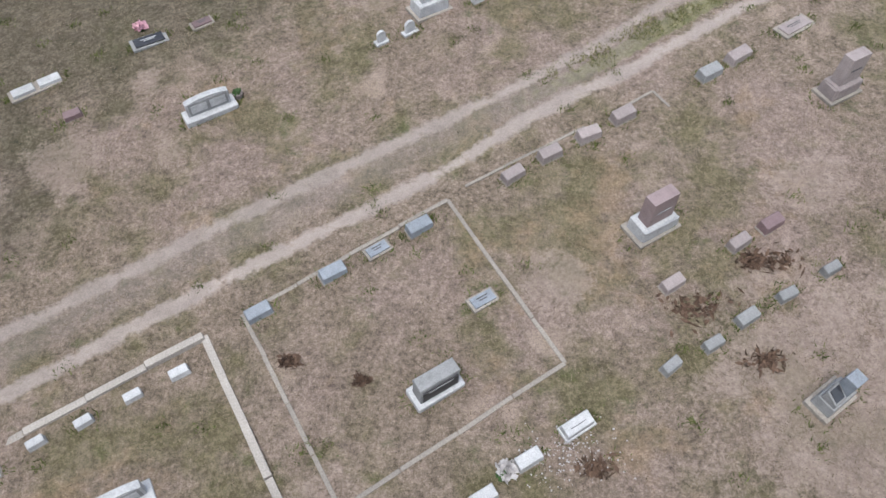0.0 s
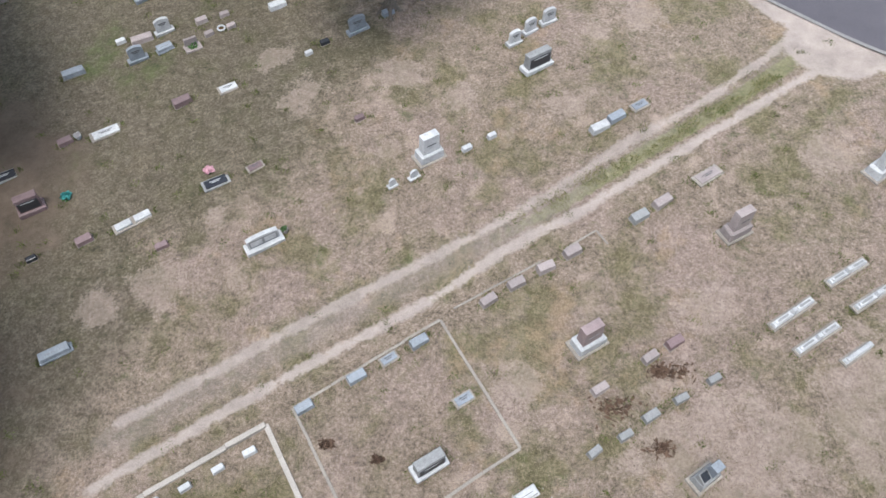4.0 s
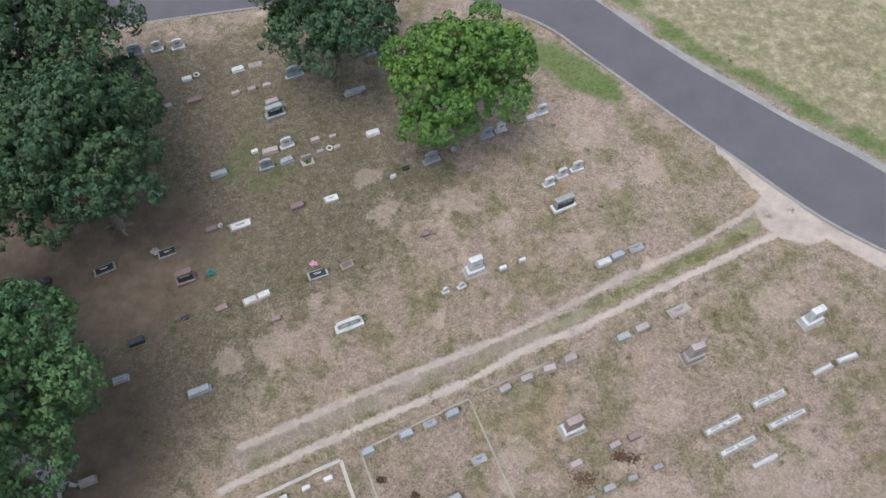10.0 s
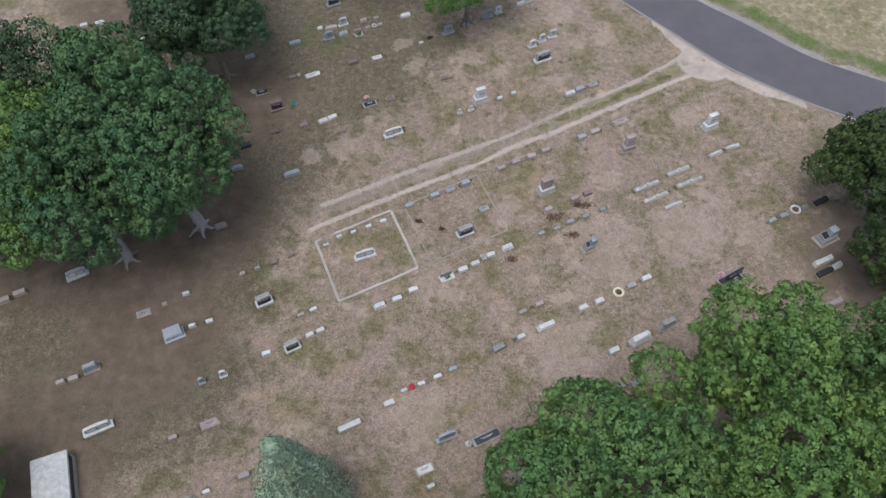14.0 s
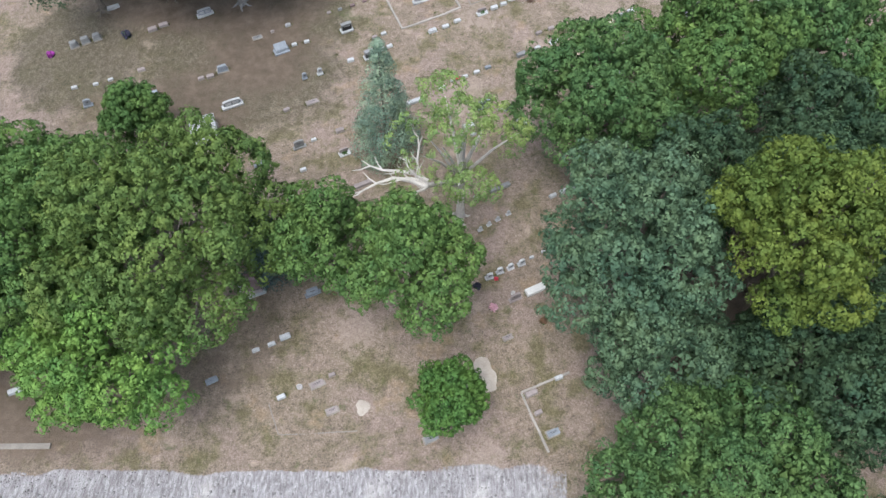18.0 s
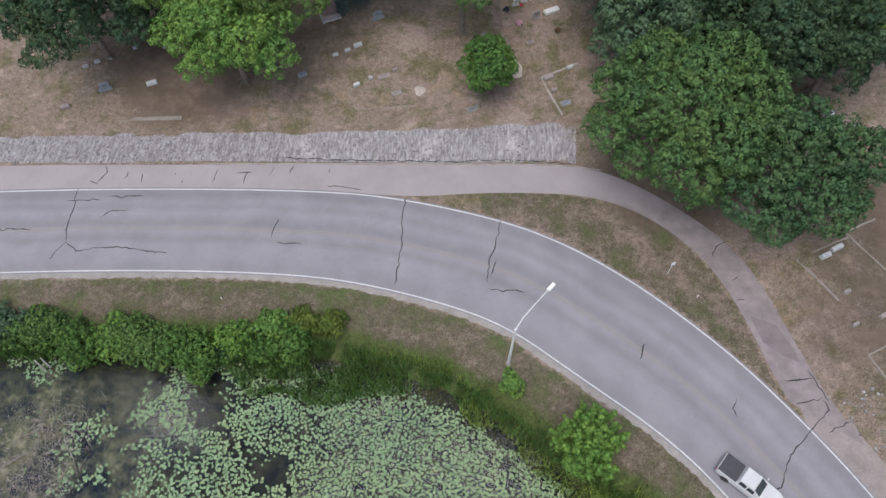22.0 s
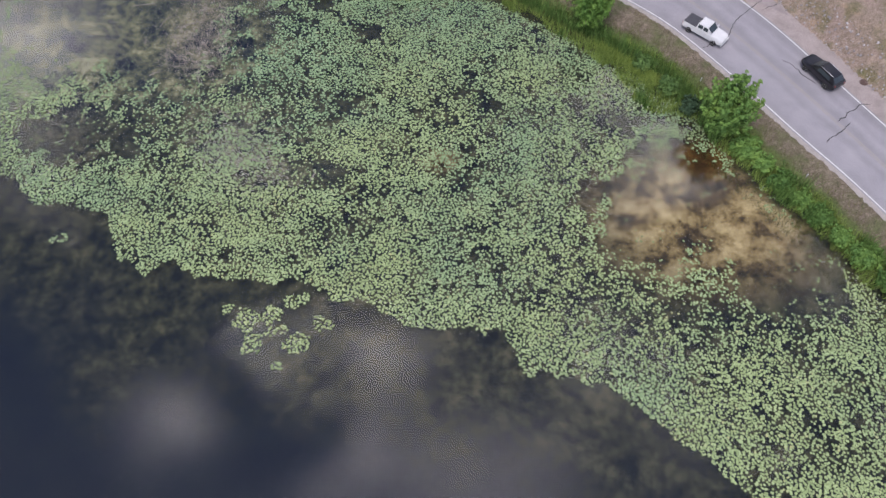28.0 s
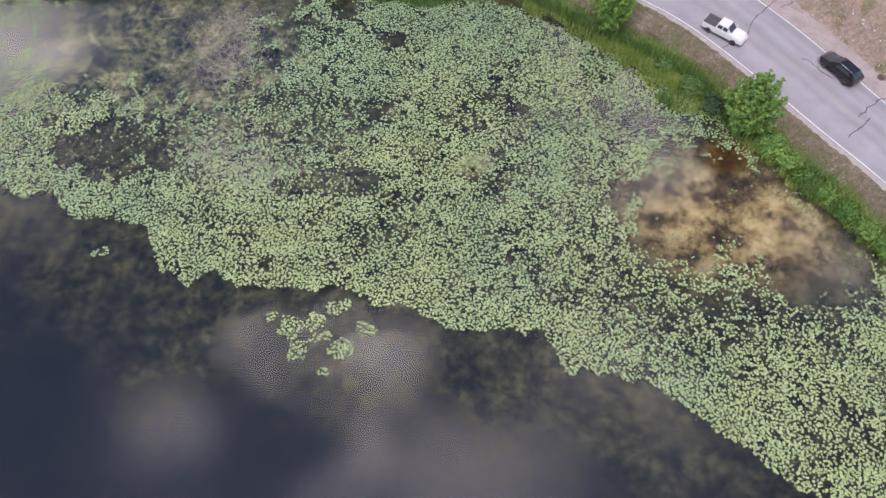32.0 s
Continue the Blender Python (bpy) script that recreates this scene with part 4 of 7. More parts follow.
# ---------------------------------------------------------------- graves
STONE = {
    "g": varied("grey_granite", (0.135, 0.14, 0.143), (0.29, 0.295, 0.30), 0.75, 3.0, 45, 0.3),
    "b": varied("blue_grey_granite", (0.125, 0.144, 0.168), (0.29, 0.322, 0.365), 0.6, 3.0, 45, 0.2),
    "w": varied("white_marble", (0.25, 0.258, 0.268), (0.57, 0.58, 0.595), 0.7, 3.0, 40, 0.25),
    "k": varied("black_polished_granite", (0.020, 0.021, 0.026), (0.045, 0.047, 0.055), 0.14, 4.0, 60, 0.05),
    "r": varied("dull_red_granite", (0.105, 0.070, 0.074), (0.20, 0.140, 0.146), 0.6, 3.0, 45, 0.2),
    "q": varied("rose_granite", (0.160, 0.120, 0.122), (0.285, 0.222, 0.224), 0.6, 3.0, 45, 0.2),
    "t": varied("pinkish_tan_stone", (0.19, 0.16, 0.157), (0.345, 0.30, 0.295), 0.8, 3.0, 45, 0.3),
    "h": varied("black_honed_granite", (0.018, 0.018, 0.021), (0.040, 0.040, 0.045), 0.55, 4.0, 60, 0.05),
    "y": varied("yellowed_marble", (0.45, 0.42, 0.30), (0.62, 0.59, 0.46), 0.7, 3.0, 40, 0.25),
}
WHITE_STONE = varied("whitewashed_stone", (0.58, 0.57, 0.56), (0.76, 0.75, 0.73), 0.8, 2.0, 30, 0.2)
LETTER = varied("dark_lettering", (0.05, 0.05, 0.055), (0.10, 0.10, 0.105), 0.7, 8, 40, 0.1, per_object=0)
CONCRETE = varied("old_concrete", (0.17, 0.152, 0.132), (0.32, 0.292, 0.260), 0.9, 1.5, 25, 0.4)
WORD = {"g": "grey granite", "b": "blue-grey granite", "w": "white marble", "k": "polished black granite", "r": "dull red granite", "t": "pinkish tan stone", "y": "yellowed marble"}
PETAL = {}
for key, rgb in (("pink", (0.62, 0.36, 0.42)), ("teal", (0.06, 0.30, 0.29)), ("white", (0.52, 0.50, 0.50)), ("blue", (0.10, 0.14, 0.42)), ("purple", (0.42, 0.06, 0.40)),
                 ("red", (0.55, 0.04, 0.08)), ("dark", (0.05, 0.05, 0.09)), ("brown", (0.16, 0.09, 0.05))):
    PETAL[key] = varied(key + "_petals", tuple(v * 0.7 for v in rgb), rgb, 0.8, 20, 60, 0.1)
STEM = varied("flower_leaves", (0.03, 0.07, 0.02), (0.07, 0.14, 0.04), 0.8, 12, 40, 0.1)
grave_rng = np.random.default_rng(5)


def block(bm, w, d, h, z=0.0, top=1.0, top_d=None, bevel=0.02, x=0.0, y=0.0, back=None):
    """A stone block standing at z: its top may be narrower, or slope to the front when back is higher."""
    td = top if top_d is None else top_d
    hb = h if back is None else back
    v = []
    for sz, kx, ky in ((0, 1, 1), (1, top, td)):
        for sx, sy in ((-1, -1), (1, -1), (1, 1), (-1, 1)):
            v.append(bm.verts.new((x + sx * w / 2 * kx, y + sy * d / 2 * ky, z + (0 if not sz else (h if sy < 0 else hb)))))
    f = [bm.faces.new([v[i] for i in q]) for q in ((3, 2, 1, 0), (4, 5, 6, 7), (0, 1, 5, 4), (1, 2, 6, 5), (2, 3, 7, 6), (3, 0, 4, 7))]
    if bevel:
        edges = list({e for q in f[1:] for e in q.edges if min(e.verts[0].co.z, e.verts[1].co.z) > z + 1e-4 or abs(e.verts[0].co.z - e.verts[1].co.z) > 1e-4})
        bmesh.ops.bevel(bm, geom=edges, offset=bevel, segments=2, affect="EDGES", profile=0.5)
    return f


def stone_part(name, material, root, *args, **kw):
    bm = bmesh.new()
    block(bm, *args, **kw)
    return part(name, bm, material, root)


def lettering(root, w, z, y, lines=2, tilt=False, material=None):
    """Rows of plain bars in place of worn writing on a face."""
    bm = bmesh.new()
    for i in range(lines):
        ww = w * (0.72 if i % 2 == 0 else 0.5)
        if tilt:
            block(bm, ww, 0.035, 0.004, z, bevel=0, y=y - i * 0.075)
        else:
            block(bm, ww, 0.006, 0.05, z - i * 0.085, bevel=0, y=y)
    part("inscription", bm, material or LETTER, root, "unreadable worn lettering")


def tablet(bm, w, d, h, z, y=0.0, arch=0.12):
    """An upright slab with a gently arched top."""
    n = 9
    front, back = [], []
    pts = [(-w / 2, 0), (w / 2, 0)] + [(w / 2 - w * k / (n - 1), h - arch + arch * math.sin(math.pi * k / (n - 1)) ** 0.7) for k in range(n)]
    for px, pz in pts:
        front.append(bm.verts.new((px, y - d / 2, z + pz)))
        back.append(bm.verts.new((px, y + d / 2, z + pz)))
    bm.faces.new(front)
    bm.faces.new(back[::-1])
    m = len(pts)
    for k in range(m):
        bm.faces.new((front[k], back[k], back[(k + 1) % m], front[(k + 1) % m]))
    bmesh.ops.recalc_face_normals(bm, faces=bm.faces)


def blossom(bm, r, z, n, rng, spread=1.0):
    """A loose bunch of petals."""
    for _ in range(n):
        p = Vector(rng.normal(size=3)).normalized() * r * (0.5 + 0.5 * rng.random())
        p.x, p.y, p.z = p.x * spread, p.y * spread, abs(p.z) * 0.9 + z
        q = Vector(rng.normal(size=3)).normalized().to_track_quat("Z", "Y")
        s = r * 0.36
        bm.faces.new([bm.verts.new(p + q @ Vector(c) * s) for c in ((-1, -0.7, 0), (0.2, -1, 0.2), (1, 0.4, 0), (-0.3, 1, 0.25))])


def lathe(bm, profile, sides=14):
    rings = [[bm.verts.new((r * math.cos(k * 6.2832 / sides), r * math.sin(k * 6.2832 / sides), z)) for k in range(sides)] for r, z in profile]
    for a, b in zip(rings, rings[1:]):
        for k in range(sides):
            bm.faces.new((a[k], a[(k + 1) % sides], b[(k + 1) % sides], b[k]))
    bm.faces.new(rings[0][::-1])
    bm.faces.new(rings[-1])


def ring_mesh(bm, r, tube_r, z, n=22, m=7):
    rows = []
    for i in range(n):
        a = i * 6.2832 / n
        rows.append([bm.verts.new(((r + tube_r * math.cos(b)) * math.cos(a), (r + tube_r * math.cos(b)) * math.sin(a), z + tube_r * math.sin(b))) for b in (j * 6.2832 / m for j in range(m))])
    for i in range(n):
        for j in range(m):
            p, q = rows[i], rows[(i + 1) % n]
            bm.faces.new((p[j], q[j], q[(j + 1) % m], p[(j + 1) % m]))


FRINGE = []


def grave(kind, x, y, w, tone):
    """One gravestone, or a thing left on a grave, at its place on the slope."""
    rng = grave_rng
    if kind not in ("pot", "flo", "ring"):
        FRINGE.append((x, y, w, 0.62 if kind in "dtv" else 0.5 if kind in ("c", "l") else 0.36))
    names = {"m": "grave_marker", "f": "flat_gravestone", "f2": "double_flat_gravestone", "u": "headstone", "d": "family_monument", "c": "companion_headstone", "t": "tall_monument",
             "v": "tiered_monument", "s": "slab_monument", "x": "small_tablet", "l": "ledger_grave", "b": "grave_cover", "sl": "slant_headstone", "p": "grave_planter", "r": "boulder_headstone", "pot": "flower_pot", "flo": "flower_bunch", "ring": "wreath"}
    root = new(names[kind])
    z = min(at(x - 0.3, y), at(x + 0.3, y), at(x, y)) - 0.02
    root.matrix_world = pose(x, y, z, rng.normal() * 1.2, rng.normal() * 1.2, 25.3 + rng.normal() * 2.2)
    s = STONE.get(tone)
    word = WORD.get(tone, "")
    if kind == "m":
        d, h = min(0.42, w * 0.5), 0.16 + 0.16 * min(w, 1.0) * (0.7 + 0.5 * rng.random())
        if w > 0.8 and tone in "wb" and rng.random() < 0.5:
            stone_part("base", s, root, w, d, h * 0.4, bevel=0.012)
            stone_part("die", s, root, w * 0.9, d * 0.82, h * 0.55, h * 0.4, 0.97, 0.9, 0.02, back=h * 0.85)
            lettering(root, w * 0.7, h * 0.95 + 0.035, -d * 0.05, 1, True)
        else:
            stone_part("die", s, root, w * 0.96, d, h, 0, 0.95, 0.86, 0.03, back=h * 1.18)
            stone_part("footing", CONCRETE, root, w, d * 1.06, 0.05, bevel=0.008)
        tagged(root, f"small {word} grave marker with sloping top", "gravestone", "grave markers")
    elif kind == "f":
        stone_part("slab", CONCRETE if tone != "k" else STONE["g"], root, w, min(0.62, w * 0.55), 0.09, bevel=0.012)
        stone_part("plate", s, root, w * 0.82, min(0.46, w * 0.4), 0.05, 0.09, 0.98, bevel=0.008)
        lettering(root, w * 0.6, 0.141, 0.06, 2, True, STONE["w"] if tone == "k" else LETTER)
        tagged(root, f"flat {word} gravestone on a low slab", "gravestone", "flat gravestones")
    elif kind == "f2":
        stone_part("slab", CONCRETE, root, w, 0.55, 0.1, bevel=0.012)
        for sx in (-1, 1):
            stone_part("plate", s, root, w * 0.40, 0.36, 0.1, 0.1, 0.96, bevel=0.012, x=sx * w * 0.24)
        tagged(root, f"two {word} plates on one long slab", "gravestone")
    elif kind == "u":
        h = 0.42 + 0.32 * w
        stone_part("base", s, root, w, 0.38, 0.18, bevel=0.015)
        bm = bmesh.new()
        tablet(bm, w * 0.74, 0.17, h, 0.18)
        part("tablet", bm, s, root)
        lettering(root, w * 0.6, 0.18 + h * 0.62, -0.089, 2)
        tagged(root, f"upright {word} headstone with arched top on a base", "gravestone", "upright headstones")
    elif kind == "x":
        stone_part("base", s, root, w * 0.9, 0.26, 0.12, bevel=0.012)
        bm = bmesh.new()
        tablet(bm, w * 0.55, 0.1, 0.42, 0.12, arch=0.1)
        part("tablet", bm, s, root)
        tagged(root, f"small upright {word} tablet on a square base", "gravestone", "small tablets")
    elif kind == "d":
        body = STONE["g"] if tone in "gk" else s
        pale = STONE["w"] if tone in "gk" else s
        stone_part("base", pale, root, w, 0.66, 0.24, bevel=0.05)
        stone_part("die", body, root, w * 0.82, 0.42, 0.66, 0.24, 0.98, 0.86, 0.025)
        stone_part("cap", body, root, w * 0.84, 0.40, 0.07, 0.90, 0.97, 0.9, 0.02, y=0.01)
        bm = bmesh.new()
        block(bm, w * 0.72, 0.05, 0.50, 0.30, bevel=0.004, y=-0.20)
        part("panel", bm, STONE["h"], root, "dark honed face panel")
        lettering(root, w * 0.7, 0.72, -0.229, 1, material=STONE["w"])
        tagged(root, f"large {'grey granite' if tone in 'gk' else word} family monument with dark panel", "monument")
    elif kind == "c":
        stone_part("base", STONE["w"], root, w, 0.56, 0.22, bevel=0.03)
        bm = bmesh.new()
        tablet(bm, w * 0.82, 0.2, 0.6, 0.22, 0.04, arch=0.1)
        part("tablet", bm, STONE["w"], root)
        stone_part("face", STONE["b"] if tone != "b" else STONE["g"], root, w * 0.74, 0.02, 0.46, 0.26, bevel=0.004, y=-0.07)
        for sx in (-1, 1):
            stone_part("panel", STONE["w"], root, w * 0.3, 0.012, 0.3, 0.34, bevel=0.003, x=sx * w * 0.18, y=-0.085)
        tagged(root, "wide pale companion headstone with polished blue-grey face", "gravestone")
    elif kind == "t":
        w = w * 0.8
        low, die = (STONE["w"], STONE["q"]) if tone == "p" else (s, s)
        d = w * 0.62
        stone_part("plinth", CONCRETE, root, w, d, 0.10, bevel=0.02)
        bm = bmesh.new()
        block(bm, w * 0.84, d * 0.82, 0.44, 0.10, 0.97, 0.94, 0.07)
        for v in bm.verts:
            v.co += Vector(rng.normal(size=3)) * 0.012
        part("base", bm, low, root, "rough-hewn base block")
        stone_part("die", die, root, w * 0.60, d * 0.46, 0.95, 0.54, 0.97, 0.95, 0.02)
        lettering(root, w * 0.45, 1.0, -d * 0.24, 1, material=STONE["w"] if tone == "p" else LETTER)
        tagged(root, "tall red granite monument on a rough white base" if tone == "p" else f"tall {word} monument on stepped base", "monument")
    elif kind == "v":
        w = w * 0.78
        d = w * 0.6
        stone_part("plinth", CONCRETE, root, w, d, 0.14, bevel=0.02)
        stone_part("base", s, root, w * 0.8, d * 0.78, 0.34, 0.14, 0.92, 0.9, 0.03)
        stone_part("die", STONE["b"], root, w * 0.36, d * 0.52, 0.62, 0.48, 0.96, 0.92, 0.02, x=w * 0.2)
        stone_part("desk", s, root, w * 0.36, d * 0.56, 0.12, 0.48, 0.98, 0.95, 0.02, x=-w * 0.17, back=0.34)
        stone_part("panel", STONE["k"], root, w * 0.27, d * 0.42, 0.135, 0.49, 0.98, 0.98, 0.004, x=-w * 0.17, back=0.345)
        tagged(root, f"tiered {word} monument on a concrete plinth", "monument")
    elif kind == "s":
        stone_part("plinth", STONE["g"], root, w, 0.95, 0.14, bevel=0.02)
        stone_part("platform", STONE["k"], root, w * 0.86, 0.75, 0.08, 0.14, bevel=0.02)
        stone_part("slab", STONE["k"], root, w * 0.72, 0.16, 0.72, 0.22, 0.98, 0.95, 0.012, x=w * 0.16, y=0.12)
        stone_part("vase_box", STONE["w"], root, 0.26, 0.26, 0.24, 0.22, 0.94, 0.94, 0.02, x=w * 0.12, y=-0.22)
        stone_part("soil", STONE["k"], root, 0.16, 0.16, 0.01, 0.461, bevel=0, x=w * 0.12, y=-0.22)
        lettering(root, w * 0.5, 0.7, 0.03, 2, material=STONE["g"])
        tagged(root, "upright black granite slab on a dark stepped plinth", "monument")
    elif kind == "l":
        d = 0.42 if w > 1.7 else 0.38
        stone_part("slab", CONCRETE, root, w, d, 0.1, bevel=0.02)
        stone_part("curb", STONE["w"] if w > 1.7 else s, root, w * 0.92, d * 0.6, 0.12, 0.1, 0.97, 0.9, 0.02)
        if w > 1.7:
            for sx in (-1, 1):
                stone_part("plate", STONE["y"] if tone == "y" else STONE["w"], root, w * 0.33, d * 0.4, 0.08, 0.22, 0.96, 0.85, 0.02, x=sx * w * 0.25)
                stone_part("inscription", STONE["g"], root, w * 0.24, d * 0.2, 0.006, 0.301, bevel=0, x=sx * w * 0.25)
            stone_part("vase_block", STONE["w"], root, w * 0.1, d * 0.5, 0.2, 0.22, 0.8, 0.8, 0.03)
        else:
            stone_part("ledger", s, root, w * 0.84, d * 0.46, 0.07, 0.22, 0.96, 0.85, 0.02)
        tagged(root, f"long {word} grave cover on a low curb", "gravestone", "long grave covers")
    elif kind == "b":
        stone_part("footing", CONCRETE, root, w * 1.04, 0.70, 0.07, bevel=0.012)
        stone_part("cover", WHITE_STONE, root, w, 0.62, 0.26, 0.07, 0.98, 0.97, 0.03)
        tagged(root, "plain white box-shaped grave cover on a footing", "gravestone")
    elif kind == "sl":
        stone_part("base", s, root, w, 0.95, 0.16, bevel=0.03)
        stone_part("die", s, root, w * 0.84, 0.72, 0.28, 0.16, 0.97, 0.82, 0.03, y=0.04, back=0.72)
        tagged(root, f"broad slanted {word} headstone on a base", "gravestone")
    elif kind == "p":
        stone_part("border", s, root, w, 0.6, 0.12, bevel=0.02)
        stone_part("tablet", STONE["t"] if tone != "y" else STONE["y"], root, w * 0.8, 0.16, 0.4, 0.12, 0.95, 0.9, 0.02, y=0.2)
        bm = bmesh.new()
        blossom(bm, 0.2, 0.12, 40, rng, 1.3)
        part("plants", bm, STEM if tone != "y" else PETAL["white"], root)
        tagged(root, f"{word} tablet behind a small planted border", "gravestone")
    elif kind == "r":
        bm = bmesh.new()
        block(bm, w * 0.9, 0.6, 0.62, 0.12, 0.8, 0.6, 0.09)
        for v in bm.verts:
            v.co += Vector(rng.normal(size=3)) * 0.025
        part("rock", bm, s, root)
        stone_part("base", CONCRETE, root, w, 0.7, 0.14, bevel=0.02)
        tagged(root, "rough-hewn white boulder headstone on a base", "gravestone")
    elif kind == "pot":
        bm = bmesh.new()
        lathe(bm, [(w * 0.34, 0), (w * 0.5, 0.22), (w * 0.52, 0.26), (w * 0.42, 0.26), (w * 0.38, 0.18)])
        part("pot", bm, STONE.get(tone, CONCRETE), root)
        bm = bmesh.new()
        blossom(bm, w * 0.5, 0.24, 36, rng)
        part("flowers", bm, PETAL["white"] if tone == "w" else STEM, root)
        tagged(root, "round flower pot beside a grave", "flower pot", "flower pots")
    elif kind == "flo":
        bm = bmesh.new()
        blossom(bm, w * 0.55, 0.14, 60, rng)
        part("petals", bm, PETAL[tone], root)
        bm = bmesh.new()
        blossom(bm, w * 0.5, 0.04, 26, rng)
        part("leaves", bm, STEM, root)
        tagged(root, f"bunch of {tone} artificial flowers on a grave", "flowers", "grave flowers")
    elif kind == "ring":
        bm = bmesh.new()
        ring_mesh(bm, w * 0.42, w * 0.11, 0.12)
        part("rim", bm, s, root)
        bm = bmesh.new()
        blossom(bm, w * 0.3, 0.02, 30, rng)
        part("soil_and_stems", bm, PETAL["brown"], root)
        tagged(root, "pale round planter ring lying among graves", "planter")
    return root


grave("m", -14.37, 17.81, 0.52, "w")
grave("u", -13.37, 16.45, 1.03, "b")
grave("m", -12.06, 16.93, 0.89, "b")
grave("p", -10.64, 16.78, 0.85, "t")
grave("m", -16.52, 15.94, 1.14, "b")
grave("f", -8.76, 13.77, 1.02, "w")
grave("m", -10.93, 13.15, 0.94, "r")
grave("m", -16.27, 11.51, 0.73, "r")
grave("pot", -15.70, 11.72, 0.32, "w")
grave("f", -14.46, 11.90, 1.50, "w")
grave("m", -2.55, 10.72, 0.51, "r")
grave("m", -4.80, 15.31, 0.43, "w")
grave("m", -3.99, 15.92, 0.50, "k")
grave("f", -9.11, 8.10, 1.23, "k")
grave("flo", -9.45, 8.75, 0.41, "pink")
grave("f", -7.37, 8.73, 0.80, "r")
grave("t", 0.42, 8.0, 1.75, "w")
grave("x", -1.33, 6.68, 0.53, "w")
grave("x", -0.35, 6.97, 0.63, "w")
grave("m", 2.12, 8.16, 0.51, "w")
grave("m", 3.31, 8.66, 0.47, "w")
grave("d", -17.22, 7.90, 1.18, "r")
grave("flo", -15.78, 8.32, 0.43, "teal")
grave("m", -14.64, 5.86, 0.75, "r")
grave("f2", -12.65, 6.61, 1.80, "w")
grave("m", -11.29, 5.13, 0.59, "r")
grave("m", -16.78, 5.23, 0.48, "k")
grave("c", -6.91, 4.56, 1.69, "b")
grave("pot", -6.04, 5.07, 0.31, "t")
grave("u", 5.24, 14.27, 0.82, "w")
grave("d", 6.03, 12.50, 1.60, "k")
grave("m", 8.11, 8.31, 0.98, "w")
grave("m", 8.97, 8.76, 0.88, "b")
grave("f", 10.17, 9.32, 0.90, "b")
grave("f", 12.05, 5.08, 1.39, "t")
grave("m", 8.66, 3.42, 0.85, "g")
grave("m", 9.78, 3.99, 0.92, "t")
grave("t", 12.26, 2.17, 1.67, "t")
grave("m", 5.64, 2.22, 0.80, "t")
grave("m", 4.45, 1.65, 0.78, "t")
grave("m", 3.16, 1.10, 0.76, "t")
grave("m", 1.97, 0.51, 0.74, "t")
grave("m", -15.08, 0.70, 1.32, "b")
grave("m", -0.90, -0.83, 0.78, "b")
grave("f", -2.11, -1.33, 0.76, "b")
grave("m", -3.37, -1.91, 0.78, "b")
grave("m", -5.36, -2.81, 0.74, "b")
grave("m", -7.36, -4.21, 0.53, "w")
grave("m", -8.48, -4.68, 0.48, "w")
grave("m", -9.62, -5.17, 0.47, "w")
grave("m", -10.70, -5.56, 0.46, "w")
grave("d", -1.02, -5.54, 1.35, "g")
grave("f", 0.50, -3.29, 0.82, "b")
grave("t", 5.39, -1.77, 1.80, "p")
grave("m", 5.45, -3.61, 0.70, "t")
grave("m", 7.55, -2.66, 0.69, "t")
grave("m", 8.58, -2.22, 0.75, "r")
grave("m", 9.57, -3.84, 0.56, "g")
grave("m", 8.23, -4.36, 0.59, "g")
grave("m", 7.01, -4.84, 0.69, "g")
grave("m", 5.97, -5.41, 0.59, "g")
grave("m", 4.76, -5.84, 0.58, "g")
grave("v", 8.21, -7.19, 1.48, "g")
grave("m", 2.17, -6.98, 0.87, "w")
grave("l", 13.25, -1.66, 2.28, "w")
grave("l", 13.79, -2.77, 2.26, "w")
grave("l", 15.93, -0.24, 2.07, "w")
grave("l", 16.62, -1.34, 2.41, "w")
grave("l", 15.01, -3.54, 1.56, "w")
grave("l", 19.10, 1.35, 1.30, "w")
grave("l", 20.56, 2.00, 1.31, "w")
grave("t", 19.14, 4.24, 1.75, "w")
grave("u", -24.88, 27.55, 1.31, "b")
grave("u", -23.27, 27.93, 0.93, "w")
grave("u", -21.73, 28.16, 1.02, "w")
grave("m", -20.39, 24.78, 0.76, "w")
grave("ring", -19.78, 25.22, 0.46, "w")
grave("m", -16.74, 25.63, 0.93, "w")
grave("f", -15.53, 26.16, 1.02, "t")
grave("m", -24.04, 21.74, 0.72, "k")
grave("m", -22.90, 22.02, 0.65, "t")
grave("m", -21.33, 22.11, 0.73, "t")
grave("m", -19.44, 22.67, 1.11, "r")
grave("m", -16.53, 23.25, 0.61, "t")
grave("m", -15.40, 23.59, 0.61, "t")
grave("m", -14.35, 23.94, 0.62, "t")
grave("d", -13.38, 21.16, 1.42, "b")
grave("m", -13.78, 22.33, 0.98, "t")
grave("u", -12.43, 24.82, 1.41, "b")
grave("m", -7.85, 23.09, 1.65, "b")
grave("m", -6.36, 19.09, 0.98, "w")
grave("m", -13.30, 17.83, 1.15, "t")
grave("u", -12.19, 18.25, 1.01, "w")
grave("m", -10.31, 18.69, 0.66, "t")
grave("m", -9.14, 18.94, 0.52, "t")
grave("m", -9.86, 17.63, 0.51, "t")
grave("ring", -9.26, 17.95, 0.44, "w")
grave("m", -8.74, 17.99, 0.51, "t")
grave("m", -20.50, 14.32, 0.93, "b")
grave("flo", -19.58, 9.91, 0.50, "white")
grave("f", -18.82, 9.91, 1.19, "k")
grave("f", -22.58, 8.79, 1.34, "k")
grave("m", -19.36, 3.75, 0.97, "k")
